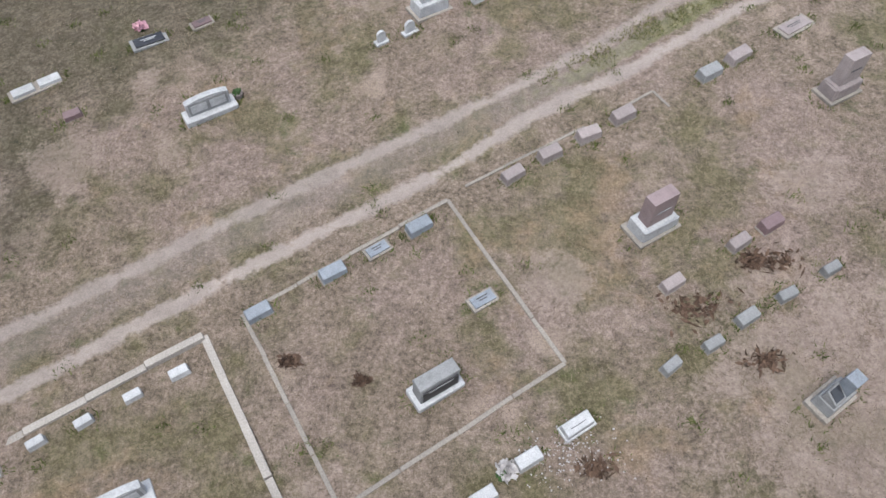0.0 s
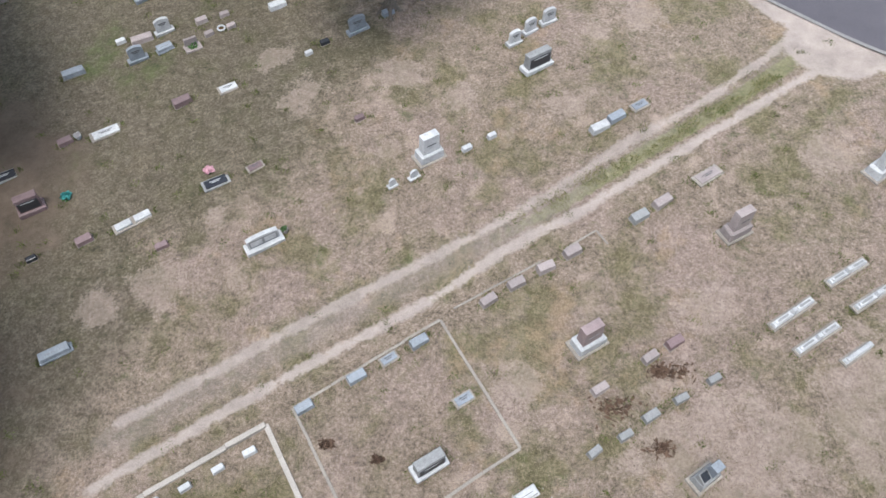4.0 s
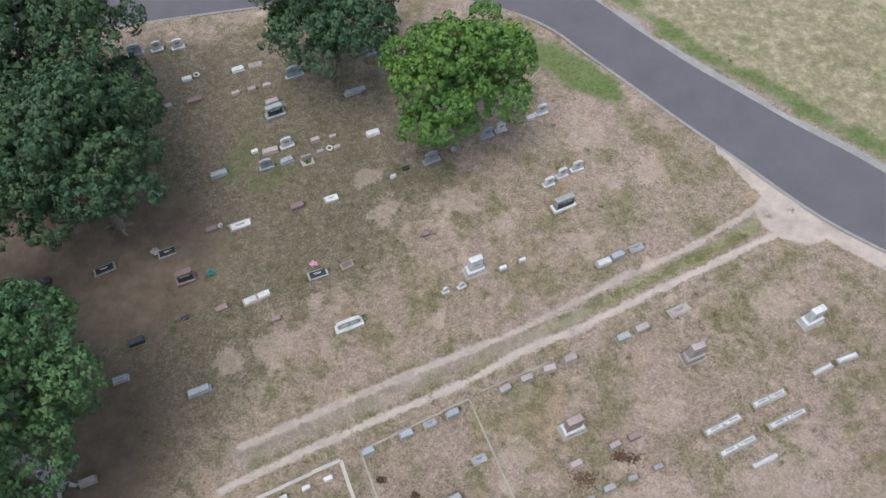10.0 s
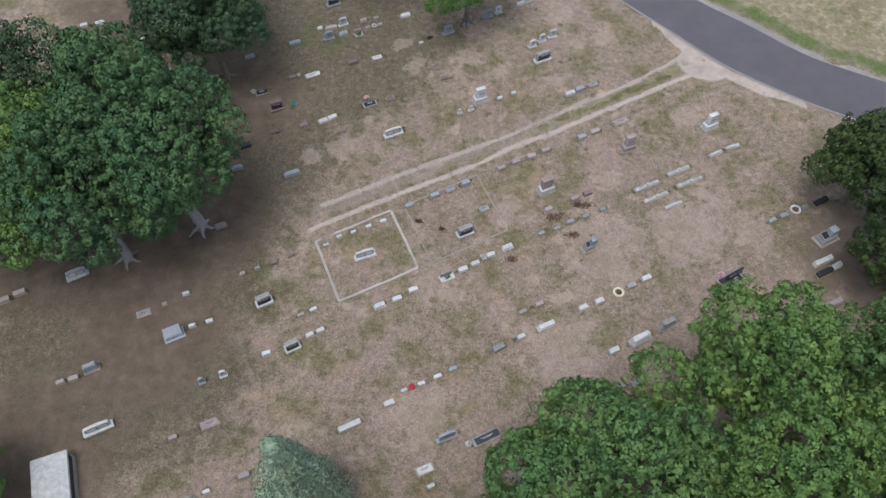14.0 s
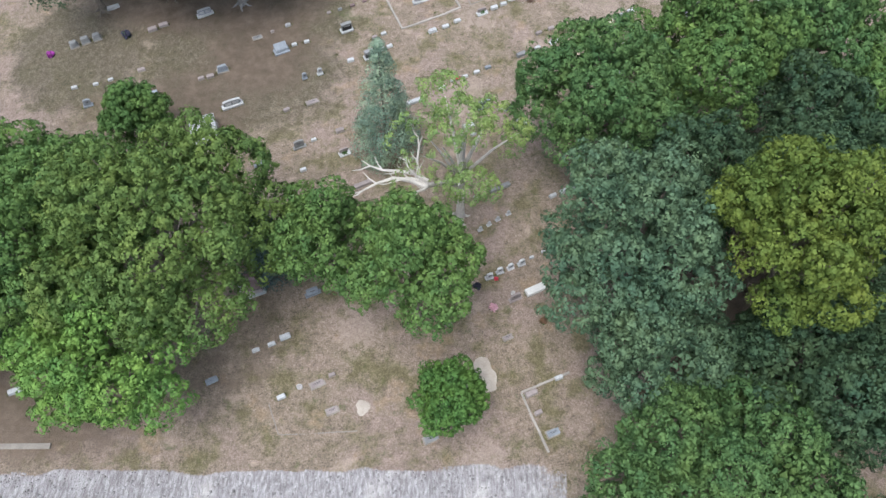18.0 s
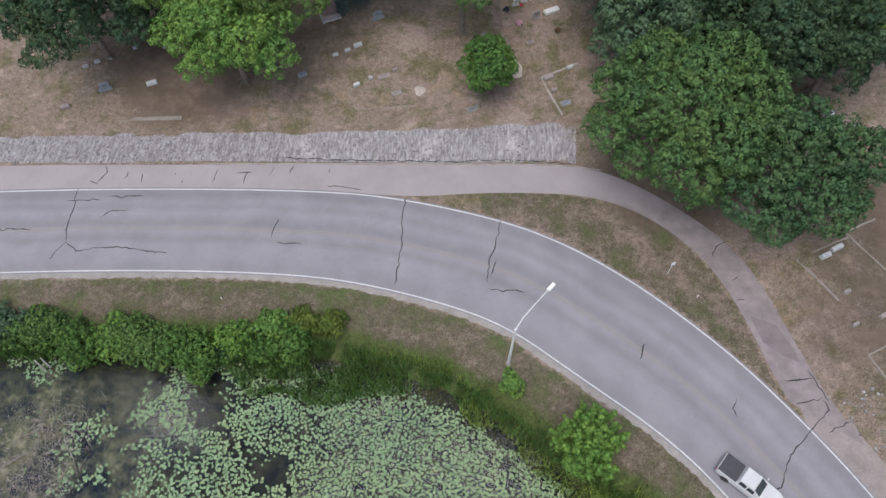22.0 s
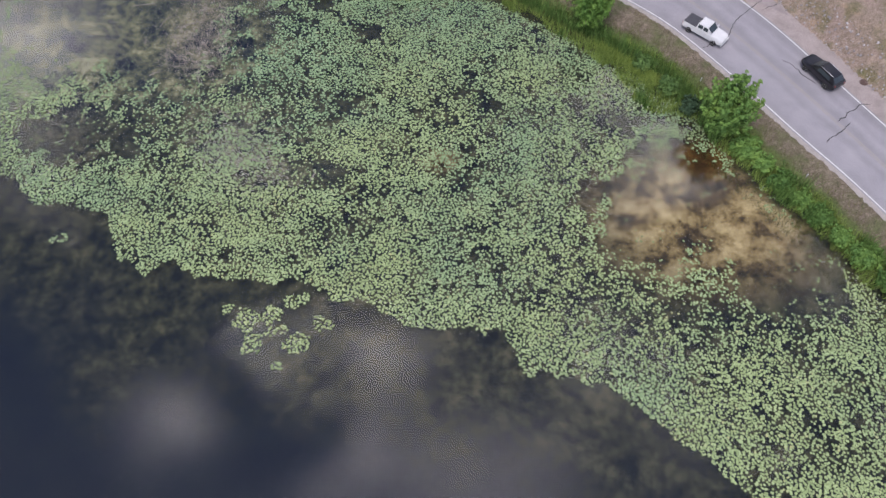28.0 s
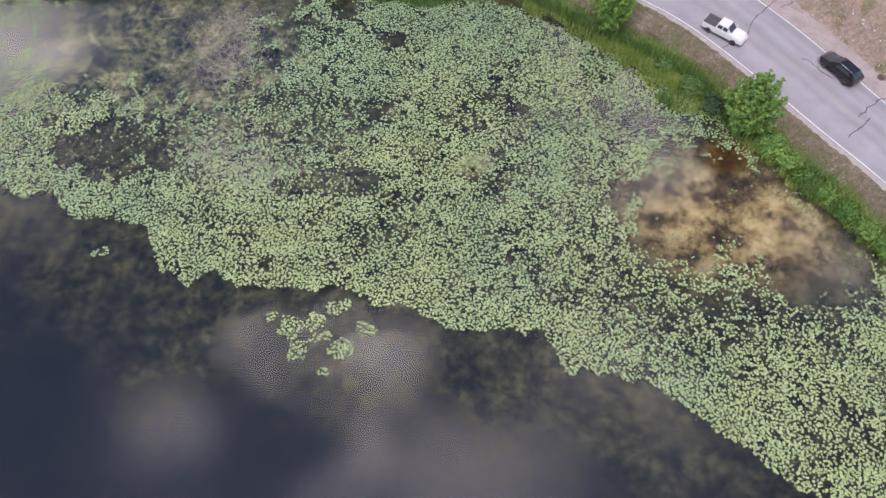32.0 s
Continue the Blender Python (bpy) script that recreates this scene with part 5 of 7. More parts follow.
grave("m", -19.76, 1.45, 0.93, "b")
grave("m", -26.08, 7.82, 0.88, "k")
grave("u", -2.29, 16.53, 1.18, "b")
grave("u", 1.42, 18.48, 0.93, "b")
grave("u", 2.36, 18.98, 0.78, "w")
grave("m", -0.69, 17.49, 0.68, "b")
grave("m", 4.40, 19.93, 0.72, "w")
grave("u", 5.14, 20.36, 0.96, "w")
grave("u", 6.14, 14.94, 0.83, "w")
grave("u", 7.13, 15.40, 0.91, "w")
grave("u", -7.00, 26.74, 0.90, "b")
grave("m", -5.49, 27.02, 0.83, "b")
grave("f", -11.66, -6.23, 0.50, "w")
grave("c", -8.58, -7.34, 1.67, "b")
grave("p", -2.38, -9.39, 1.13, "w")
grave("m", -1.19, -8.82, 0.76, "w")
grave("m", -0.28, -8.30, 0.70, "w")
grave("flo", 0.33, -7.78, 0.47, "white")
grave("m", 0.90, -7.60, 0.70, "w")
grave("m", -7.27, -11.64, 0.87, "w")
grave("m", -6.01, -11.08, 0.73, "w")
grave("m", -4.86, -10.37, 0.74, "w")
grave("d", -15.80, -11.12, 1.27, "g")
grave("m", -17.81, -8.63, 0.43, "t")
grave("m", -16.71, -8.23, 0.44, "g")
grave("m", -15.48, -7.70, 0.52, "r")
grave("m", -14.29, -7.16, 0.52, "r")
grave("m", -21.76, -10.33, 0.56, "w")
grave("m", -23.21, -11.14, 0.41, "t")
grave("f", -24.65, -11.87, 1.02, "g")
grave("sl", -22.0, -13.7, 1.5, "b")
grave("m", -20.82, -12.97, 0.54, "w")
grave("m", -19.62, -12.62, 0.55, "w")
grave("m", -12.95, -12.25, 0.56, "t")
grave("m", -12.08, -11.85, 0.57, "w")
grave("m", -15.09, -15.24, 0.67, "w")
grave("d", -13.29, -14.75, 1.15, "g")
grave("m", -12.14, -13.86, 0.62, "w")
grave("m", -11.42, -13.50, 0.63, "w")
grave("u", -19.34, -17.29, 0.51, "b")
grave("u", -17.89, -16.84, 0.58, "w")
grave("r", -27.4, -16.2, 1.15, "b")
grave("m", -28.48, -16.93, 0.75, "t")
grave("m", -29.31, -17.21, 0.62, "t")
grave("m", -20.17, -4.27, 0.91, "t")
grave("c", -30.4, -8.6, 1.7, "g")
grave("m", 3.03, -12.41, 0.67, "t")
grave("m", 4.24, -11.82, 0.68, "t")
grave("m", 1.22, -15.17, 1.00, "g")
grave("pot", 2.29, -14.65, 0.29, "t")
grave("m", 2.82, -14.35, 0.65, "w")
grave("m", 4.62, -13.54, 1.40, "w")
grave("m", 7.31, -12.19, 0.76, "w")
grave("m", 8.49, -11.73, 0.76, "w")
grave("ring", 9.94, -11.02, 0.78, "y")
grave("m", 10.89, -10.55, 0.78, "g")
grave("m", 12.05, -9.95, 0.79, "w")
grave("m", 9.09, -15.54, 0.80, "w")
grave("r", 10.98, -14.74, 1.78, "w")
grave("r", 12.96, -13.65, 1.35, "g")
grave("s", 18.0, -10.2, 1.9, "k")
grave("flo", 17.42, -9.88, 0.49, "pink")
grave("m", 22.01, -5.24, 0.70, "g")
grave("m", 23.02, -4.76, 0.79, "g")
grave("ring", 24.06, -4.17, 0.80, "w")
grave("m", 24.75, -4.01, 0.63, "g")
grave("m", 26.13, -3.48, 1.27, "k")
grave("v", 25.59, -6.83, 2.35, "g")
grave("m", 24.78, -9.72, 1.43, "k")
grave("m", 25.76, -9.18, 1.02, "w")
grave("m", 24.68, -12.24, 1.63, "t")
grave("m", 12.55, -16.97, 0.51, "t")
grave("m", 10.30, -17.98, 0.99, "g")
grave("m", 9.22, -18.23, 0.63, "g")
grave("m", -1.95, -16.66, 0.62, "b")
grave("m", -3.00, -17.19, 0.61, "w")
grave("m", -4.09, -17.67, 0.54, "w")
grave("flo", -4.76, -17.90, 0.40, "red")
grave("m", -5.26, -18.13, 0.47, "w")
grave("f", -38.10, -3.5, 2.1, "k")
grave("flo", -39.3, -4.1, 0.4, "white")
grave("flo", -36.9, -2.9, 0.4, "white")
grave("m", -40.07, -7.62, 1.36, "w")
grave("m", -41.25, -4.78, 1.49, "g")
grave("m", -42.88, -3.13, 0.80, "w")
grave("flo", -37.76, -11.56, 0.85, "dark")
grave("m", -35.33, -10.78, 0.95, "t")
grave("m", -34.38, -10.11, 0.96, "t")
grave("r", -42.7, -12.9, 0.9, "g")
grave("r", -41.7, -12.35, 0.9, "g")
grave("r", -40.65, -11.9, 0.9, "g")
grave("m", -45.12, -6.11, 0.97, "g")
grave("u", -35.6, -5.9, 0.95, "w")
grave("t", -34.5, -4.5, 1.9, "g")
grave("m", -35.33, -16.10, 0.73, "t")
grave("m", -38.02, -17.35, 0.53, "w")
grave("m", -39.31, -17.93, 0.53, "w")
grave("m", -41.29, -18.34, 0.61, "w")
grave("m", -33.49, -19.06, 0.80, "b")
grave("c", -25.75, -20.6, 2.0, "b")
grave("m", -20.59, -21.21, 0.63, "t")
grave("f", -18.29, -20.22, 1.28, "t")
grave("u", -18.92, -25.48, 1.2, "g")
grave("m", -17.71, -24.75, 0.52, "w")
grave("m", -15.41, -23.76, 0.80, "t")
grave("m", -22.31, -27.37, 1.0, "b")
grave("m", -18.31, -28.01, 0.59, "w")
grave("p", -14.80, -26.25, 1.04, "w")
grave("m", -12.95, -29.64, 1.68, "t")
grave("m", -17.09, -31.63, 0.57, "w")
grave("m", -8.81, -20.55, 1.68, "w")
grave("m", -6.25, -19.01, 0.76, "w")
grave("u", -2.37, -21.42, 1.50, "b")
grave("pot", -0.97, -21.93, 0.42, "w")
grave("f", 0.26, -21.43, 2.08, "k")
grave("f", -3.77, -23.45, 1.19, "w")
grave("m", -3.37, -24.53, 0.55, "w")
grave("m", -1.58, -30.54, 0.94, "g")
grave("m", -0.69, -30.10, 0.95, "g")
grave("m", 3.27, -31.28, 0.69, "w")
grave("m", 4.20, -30.88, 0.69, "w")
grave("m", 5.20, -30.35, 0.70, "w")
grave("u", 7.52, -31.68, 1.39, "w")
grave("m", 8.71, -31.23, 1.05, "w")
grave("m", 9.89, -30.79, 0.71, "w")
grave("m", 6.33, -32.41, 0.52, "t")
grave("x", -2.86, -34.45, 0.49, "w")
grave("x", -2.13, -33.96, 0.49, "w")
grave("x", -1.38, -33.5, 0.50, "w")
grave("x", -0.5, -32.95, 0.50, "w")
grave("m", -3.16, -31.2, 0.5, "w")
grave("m", 6.55, -29.2, 0.55, "y")
grave("m", 8.15, -28.45, 0.85, "g")
grave("m", 9.05, -28.05, 0.85, "g")
grave("flo", -3.2, -39.7, 0.6, "dark")
grave("flo", -1.65, -39.05, 0.32, "red")
grave("flo", -0.35, -40.35, 0.35, "white")
grave("flo", -44.7, -14.2, 0.7, "purple")
grave("m", -45.75, -4.1, 1.0, "b")
grave("u", -39.4, -20.5, 0.9, "b")
grave("u", -2.20, -38.91, 0.70, "w")
grave("u", -1.34, -38.41, 0.63, "w")
grave("u", -0.48, -38.04, 0.55, "w")
grave("u", 0.39, -37.71, 0.64, "w")
grave("m", 1.23, -37.13, 0.40, "w")
grave("m", 2.19, -36.61, 0.40, "w")
grave("flo", -1.95, -41.64, 0.66, "pink")
grave("u", -0.20, -40.82, 1.05, "t")
grave("b", 1.38, -40.06, 1.62, "w")
grave("pot", -6.25, -43.11, 0.46, "k")
grave("m", -5.44, -42.84, 0.65, "t")
grave("f", -0.87, -44.00, 0.83, "t")
grave("flo", 1.88, -42.73, 0.57, "brown")
grave("m", 0.76, -48.27, 0.99, "t")
grave("m", 1.23, -49.66, 0.62, "t")
grave("f", 2.27, -51.09, 1.15, "b")
grave("m", 2.83, -47.13, 0.64, "w")
grave("m", -20.22, -44.85, 0.61, "w")
grave("m", -19.04, -44.38, 0.62, "w")
grave("m", -18.04, -43.81, 0.89, "w")
grave("u", -16.25, -40.07, 1.30, "b")
grave("m", -17.88, -48.43, 0.69, "w")
grave("pot", -16.56, -47.71, 0.43, "w")
grave("f", -15.25, -47.44, 1.22, "t")
grave("m", -14.18, -46.76, 0.53, "t")
grave("f", -13.96, -49.41, 1.03, "t")
grave("f", -6.54, -51.46, 1.3, "g")
grave("m", -23.35, -47.19, 0.94, "b")
grave("u", -42.74, -48.77, 1.28, "b")
grave("m", -38.29, -48.05, 1.10, "w")
grave("m", -46.30, -50.84, 0.87, "t")
grave("m", -37.53, -43.67, 0.72, "w")
grave("m", -43.10, -45.18, 0.61, "w")
grave("m", -44.18, -45.60, 0.60, "w")
grave("m", -45.26, -46.14, 0.60, "w")
grave("m", -40.67, -43.83, 0.51, "w")
grave("m", 26.06, -53.21, 1.13, "w")
grave("m", 28.12, -54.64, 0.90, "w")
grave("m", 23.27, -74.06, 0.6, "t")
grave("m", 23.30, -71.22, 0.67, "t")
grave("m", 23.51, -67.15, 1.19, "w")
grave("u", 26.93, -47.77, 0.71, "w")
grave("m", 22.41, -67.89, 1.01, "w")
grave("m", 25.58, -73.32, 0.7, "t")
grave("f", 25.93, -75.70, 1.4, "t")
grave("u", 26.30, -19.08, 0.93, "w")
grave("u", 0.85, -23.47, 1.14, "w")
grave("m", 24.91, -8.81, 1.66, "w")
grave("m", 27.56, -7.83, 0.90, "w")
grave("m", 27.80, -21.57, 0.69, "w")
grave("v", -41.59, 23.27, 2.08, "b")
grave("m", -35.68, 19.19, 0.93, "w")
grave("m", -37.15, 18.92, 0.74, "w")
grave("m", -38.35, 18.55, 0.73, "w")
grave("m", -31.06, 16.98, 0.55, "w")
grave("m", -27.84, 12.62, 0.89, "g")


PALE_CONCRETE = varied("pale_concrete", (0.24, 0.22, 0.20), (0.42, 0.39, 0.355), 0.9, 1.5, 25, 0.4)


def curbing(label, corners, width, height, closed=True, material=CONCRETE):
    """Low curbs of concrete round a family plot."""
    root = new("plot_curb")
    cx, cy = np.mean(corners, axis=0)
    root.location = (cx, cy, at(cx, cy))
    pairs = list(zip(corners, corners[1:] + corners[:1])) if closed else list(zip(corners, corners[1:]))
    rng = np.random.default_rng(3)
    for (ax, ay), (bx, by) in pairs:
        n = max(1, round(math.hypot(bx - ax, by - ay) / 1.5))
        for k in range(n):
            u0, u1 = k / n, (k + 1) / n
            p, q = (ax + (bx - ax) * u0, ay + (by - ay) * u0), (ax + (bx - ax) * u1, ay + (by - ay) * u1)
            ln = math.hypot(q[0] - p[0], q[1] - p[1])
            bm = bmesh.new()
            block(bm, ln - 0.012, width, height + 0.1, -0.1, 1, 0.9, 0.015)
            ob = part("curb", bm, material, root)
            zp, zq = at(*p), at(*q)
            ob.matrix_local = pose((p[0] + q[0]) / 2 - cx, (p[1] + q[1]) / 2 - cy, (zp + zq) / 2 - root.location.z - 0.25 * height + rng.normal() * 0.30 * height, 0, -math.degrees(math.atan2(zq - zp, ln)), math.degrees(math.atan2(q[1] - p[1], q[0] - p[0])) + rng.normal() * 0.5)
    return tagged(root, label, "plot curb", kind="")


curbing("weathered concrete curb round a family plot", [(0, 0), (-5.8, -2.75), (-3.5, -8.1), (2.25, -5.35)], 0.13, 0.04)
curbing("wide pale concrete curb round a family plot", [(-6.8, -3.25), (-12.5, -5.9), (-10.25, -11.2), (-4.55, -8.5)], 0.22, 0.12, True, PALE_CONCRETE)
curbing("thin sunken curb along four markers", [(0.57, 0.38), (6.83, 3.11), (7.15, 2.4)], 0.1, 0.03, False)
curbing("low pale curb round a small plot", [(3.64, -46.72), (0.03, -48.2), (1.87, -52.5)], 0.18, 0.12, False, PALE_CONCRETE)
curbing("low curb round a plot beside the trail", [(24.7, -66.1), (20.2, -68.1), (22.5, -72)], 0.16, 0.1, False)
curbing("low curb round a plot beside the trail", [(27.4, -64.3), (24.6, -65.6), (27.2, -69.6)], 0.16, 0.1, False)
curbing("sunken curb of an old plot", [(-18.8, -48.9), (-17.8, -51.2), (-12, -50.9)], 0.09, 0.03, False)
curbing("short low curb on the slope", [(26.5, -75.2), (23.6, -76.6), (24.8, -79)], 0.14, 0.1, False)


def vault():
    root = new("burial_vault")
    root.matrix_world = pose(-27.6, -24.2, at(-27.6, -24.2) - 0.15, 0, 0, 20)
    stone_part("plinth", CONCRETE, root, 2.5, 3.5, 0.25, bevel=0.02)
    stone_part("walls", STONE["k"], root, 2.1, 3.1, 0.95, 0.25, bevel=0.02)
    stone_part("roof_slab", STONE["w"], root, 2.35, 3.35, 0.14, 1.2, 0.97, bevel=0.03)
    stone_part("door", STONE["g"], root, 0.7, 0.04, 0.75, 0.3, bevel=0.008, y=-1.57)
    tagged(root, "low burial vault with white slab roof and dark walls", "mausoleum")


def red_monument():
    root = new("red_monument")
    root.matrix_world = pose(-21.2, -39.7, at(-21.2, -39.7) - 0.05, 0, 0, 22)
    stone_part("plinth", STONE["w"], root, 2.0, 1.5, 0.24, bevel=0.03)
    stone_part("base", STONE["t"], root, 1.6, 1.1, 0.34, 0.24, 0.95, bevel=0.03)
    stone_part("die", STONE["r"], root, 1.3, 0.78, 1.5, 0.58, 0.92, 0.88, 0.02)
    stone_part("cap", STONE["r"], root, 1.26, 0.76, 0.24, 2.08, 0.8, 0.5, 0.02)
    tagged(root, "dull red granite monument on a white stepped base", "monument")


vault()
red_monument()


def sand_heap(x, y, r, label):
    rng = np.random.default_rng(int(abs(x * 10)))
    rows, n = [], 20
    for k in range(6):
        u = k / 5
        rows.append([(x + r * u * (1 + 0.14 * math.sin(3 * a + x) + 0.08 * math.sin(7 * a)) * math.cos(a), y + 1.15 * r * u * (1 + 0.14 * math.sin(3 * a + x)) * math.sin(a)) for a in (j * 6.2832 / n for j in range(n))])
    verts = [(px, py, at(px, py) + 0.10 * (1 - (k / 5) ** 2) - 0.02 + 0.015 * rng.random()) for k, row in enumerate(rows) for px, py in row]
    faces = [(k * n + j, k * n + (j + 1) % n, (k + 1) * n + (j + 1) % n, (k + 1) * n + j) for k in range(5) for j in range(n)]
    tagged(mesh_object("sand_mound", verts, faces, gravel_tan, smooth_faces=True), label, "sand")


gravel_tan = varied("tan_sand", (0.33, 0.285, 0.245), (0.51, 0.455, 0.40), 0.95, 1.5, 18, 0.5)
sand_heap(-11.7, -49.2, 0.55, "small heap of pale sand on bare ground")
sand_heap(-2.9, -47.0, 1.25, "spread heap of pale wood chips beside a young tree")
DEAD = varied("dead_leaves", (0.055, 0.032, 0.022), (0.15, 0.095, 0.065), 0.95, 4, 20, 0.8)


def dead_tuft(x, y, r, seed):
    rng = np.random.default_rng(seed)
    n = 110
    px, py = x + rng.normal(size=n) * r * 0.5, y + rng.normal(size=n) * r * 0.3
    pos = np.c_[px, py, ground_z(px, py) + 0.02 + 0.05 * rng.random(n)]
    u = rng.normal(size=(n, 3)) * 0.07
    v = np.cross(u, rng.normal(size=(n, 3)))
    v = v / (np.linalg.norm(v, axis=1)[:, None] + 1e-6) * 0.05
    tagged(quads("dead_leaves", np.stack([pos - u, pos - v, pos + u, pos + v], 1), DEAD), "patch of brown dead leaves on dry grass", "dead leaves", kind="stuff")


DEAD_SPOTS = [(5.9, -4.3, 0.80), (8.2, -3.3, 0.60), (7.1, -6.0, 0.50), (-2.8, -5.1, 0.20), (-4.6, -4.3, 0.25), (2.4, -8.0, 0.40), (7.7, -3.2, 0.40)]
for i, (x, y, r) in enumerate(DEAD_SPOTS):
    dead_tuft(x, y, r, 200 + i)
bm = bmesh.new()
block(bm, 7.6, 0.42, 0.14, -0.1, 1, 1, 0.02)
walkway = part("concrete_strip", bm, CONCRETE)
walkway.matrix_world = pose(-38.4, -52.15, at(-38.4, -52.15) + 0.02, 0, -3.0, 0.5)
tagged(walkway, "narrow strip of old concrete lying in grass", "concrete strip")

# ---------------------------------------------------------------- along the road
CRACK = varied("crack_filler", (0.018, 0.018, 0.02), (0.04, 0.04, 0.042), 0.85, 3, 30, 0.1, per_object=0)
crack_rng = np.random.default_rng(8)


def crack(width, *points):
    """A dark wandering crack in the asphalt."""
    p = [points[0]]
    for a, b in zip(points, points[1:]):
        n = max(2, int(math.hypot(b[0] - a[0], b[1] - a[1]) / 0.35))
        for k in range(1, n + 1):
            j = 0.07 if k < n else 0.0
            p.append((a[0] + (b[0] - a[0]) * k / n + crack_rng.normal() * j, a[1] + (b[1] - a[1]) * k / n + crack_rng.normal() * j))
    p = np.array(p)
    t = np.gradient(p, axis=0)
    t /= np.hypot(*t.T)[:, None] + 1e-6
    w = 1.25 * width * (0.5 + 0.9 * crack_rng.random(len(p)))
    w[0] = w[-1] = 0.01
    left, right = p + np.c_[-t[:, 1], t[:, 0]] * w[:, None] / 2, p - np.c_[-t[:, 1], t[:, 0]] * w[:, None] / 2
    v = [(a, b, ROAD_Z + 0.038) for q in zip(left, right) for a, b in q]
    tagged(mesh_object("crack", v, [(2 * i, 2 * i + 1, 2 * i + 3, 2 * i + 2) for i in range(len(p) - 1)], CRACK), "dark sealed crack in the asphalt", "road crack", "road cracks", kind="structure")


crack(0.07, (-42.3, -60.4), (-42.3, -62), (-42.3, -64.6), (-42, -66.2))
crack(0.07, (-42, -66.2), (-43.1, -68))
crack(0.07, (-42, -66.2), (-40.9, -67.1), (-37.4, -66.6), (-32.9, -67.2))
crack(0.07, (-43.1, -61.9), (-40, -61.8))
crack(0.07, (-39.4, -61.4), (-36.3, -61.3))
crack(0.07, (-39.6, -63.6), (-38.8, -62.9), (-37.3, -62.8))
crack(0.07, (-23.8, -63.5), (-24.1, -64.6), (-24.2, -65.5))
crack(0.07, (-23.7, -66), (-21.4, -66.1))
crack(0.07, (-12.5, -61), (-12.8, -62.9), (-12.8, -66.5), (-13.2, -69.9))
crack(0.07, (-4, -63.2), (-4.6, -65.9), (-5.2, -67.4), (-5.4, -69.5))
crack(0.07, (-4.6, -67.4), (-5.1, -69))
crack(0.07, (7.3, -74.9), (6.7, -76.3))
crack(0.07, (-5.3, -70.1), (-2.2, -70.5))
crack(0.07, (-40.6, -57.8), (-40.2, -58.8), (-41, -60.1))
crack(0.07, (-38.3, -58.6), (-38.5, -59.4))
crack(0.07, (-36.9, -58.8), (-36.8, -59.9))
crack(0.07, (-33.9, -58.7), (-33.9, -59))
crack(0.07, (-33.1, -59.4), (-33.2, -59.9))
crack(0.07, (-30.1, -58.2), (-30.4, -59.8))
crack(0.07, (-27.2, -58.3), (-27.5, -59.8))
crack(0.07, (-28.4, -58.6), (-26.8, -58.5))
crack(0.07, (-24.9, -57.9), (-25.3, -58.8))
crack(0.07, (-23.1, -57.5), (-23.4, -58.7))
crack(0.07, (-19.9, -58.1), (-19.8, -58.5))
crack(0.07, (-41.6, -59.7), (-40.7, -60.1))
crack(0.07, (-19.9, -59.8), (-16.7, -60.3))
crack(0.07, (-24, -56.8), (-16.5, -57), (-8.6, -57), (-2.7, -56.7), (2.7, -57.1))
crack(0.07, (15.7, -65.2), (14.5, -65.8), (14.1, -66.8))
crack(0.07, (16.1, -68.5), (15.3, -69.1))
crack(0.07, (15.4, -70.9), (16.2, -70.8))
crack(0.07, (17.8, -77.9), (19.5, -77.7))
crack(0.07, (20.5, -79.4), (20.8, -80.2), (19.3, -81.6), (17.1, -83.7), (15.9, -86.1), (14.5, -86.6), (12.9, -88.1))
crack(0.07, (18.3, -79.8), (20.5, -79.2))
crack(0.07, (18.4, -77.8), (20.2, -77.7))
crack(0.07, (19.9, -76.9), (21, -79.5))
crack(0.07, (13.9, -79.3), (13.4, -80.2), (13.6, -80.9))
crack(0.07, (-55.5, -61.6), (-56, -65.4), (-56.5, -67.8), (-56.2, -69.7))
crack(0.07, (-52.2, -65.3), (-45.4, -64.9))
crack(0.07, (20.2, -82), (22.2, -81.1))
crack(0.07, (20.8, -89.3), (21.8, -90.1), (22.3, -91.1), (23.7, -92.6))
crack(0.07, (23.4, -89.9), (23.8, -90.6))
crack(0.07, (28.5, -95), (27.3, -95.1), (24.5, -97.4))
crack(0.07, (25.8, -97.4), (22.9, -100))


patch = [(16.2, -72.3), (18.2, -73.1), (19.2, -75.2), (19.5, -76.4), (18.1, -75.7), (16.8, -74.6)]
tagged(mesh_object("asphalt_patch", [(x, y, ROAD_Z + 0.03) for x, y in patch], [tuple(range(6))[::-1]], varied("patched_asphalt", (0.14, 0.115, 0.12), (0.22, 0.19, 0.19), 0.9, 1.0, 25, 0.2)),
       "darker reddish asphalt patch in the trail", "asphalt patch", kind="structure")
bm = bmesh.new()
lathe(bm, [(0.42, 0), (0.42, 0.03), (0.36, 0.04)], 20)
cover = part("manhole_cover", bm, varied("rusty_iron", (0.05, 0.032, 0.028), (0.11, 0.07, 0.06), 0.8, 6, 40, 0.4, 0.3))
cover.location = (28.4, -92.2, at(28.4, -92.2) + 0.02)
tagged(cover, "round rusty iron manhole cover beside the road", "manhole cover")

GALV = varied("galvanised_steel", (0.52, 0.53, 0.54), (0.70, 0.71, 0.72), 0.5, 4, 30, 0.05, 0.15)
WHITE = varied("white_enamel", (0.72, 0.72, 0.72), (0.84, 0.84, 0.84), 0.5, 5, 30, 0.05)


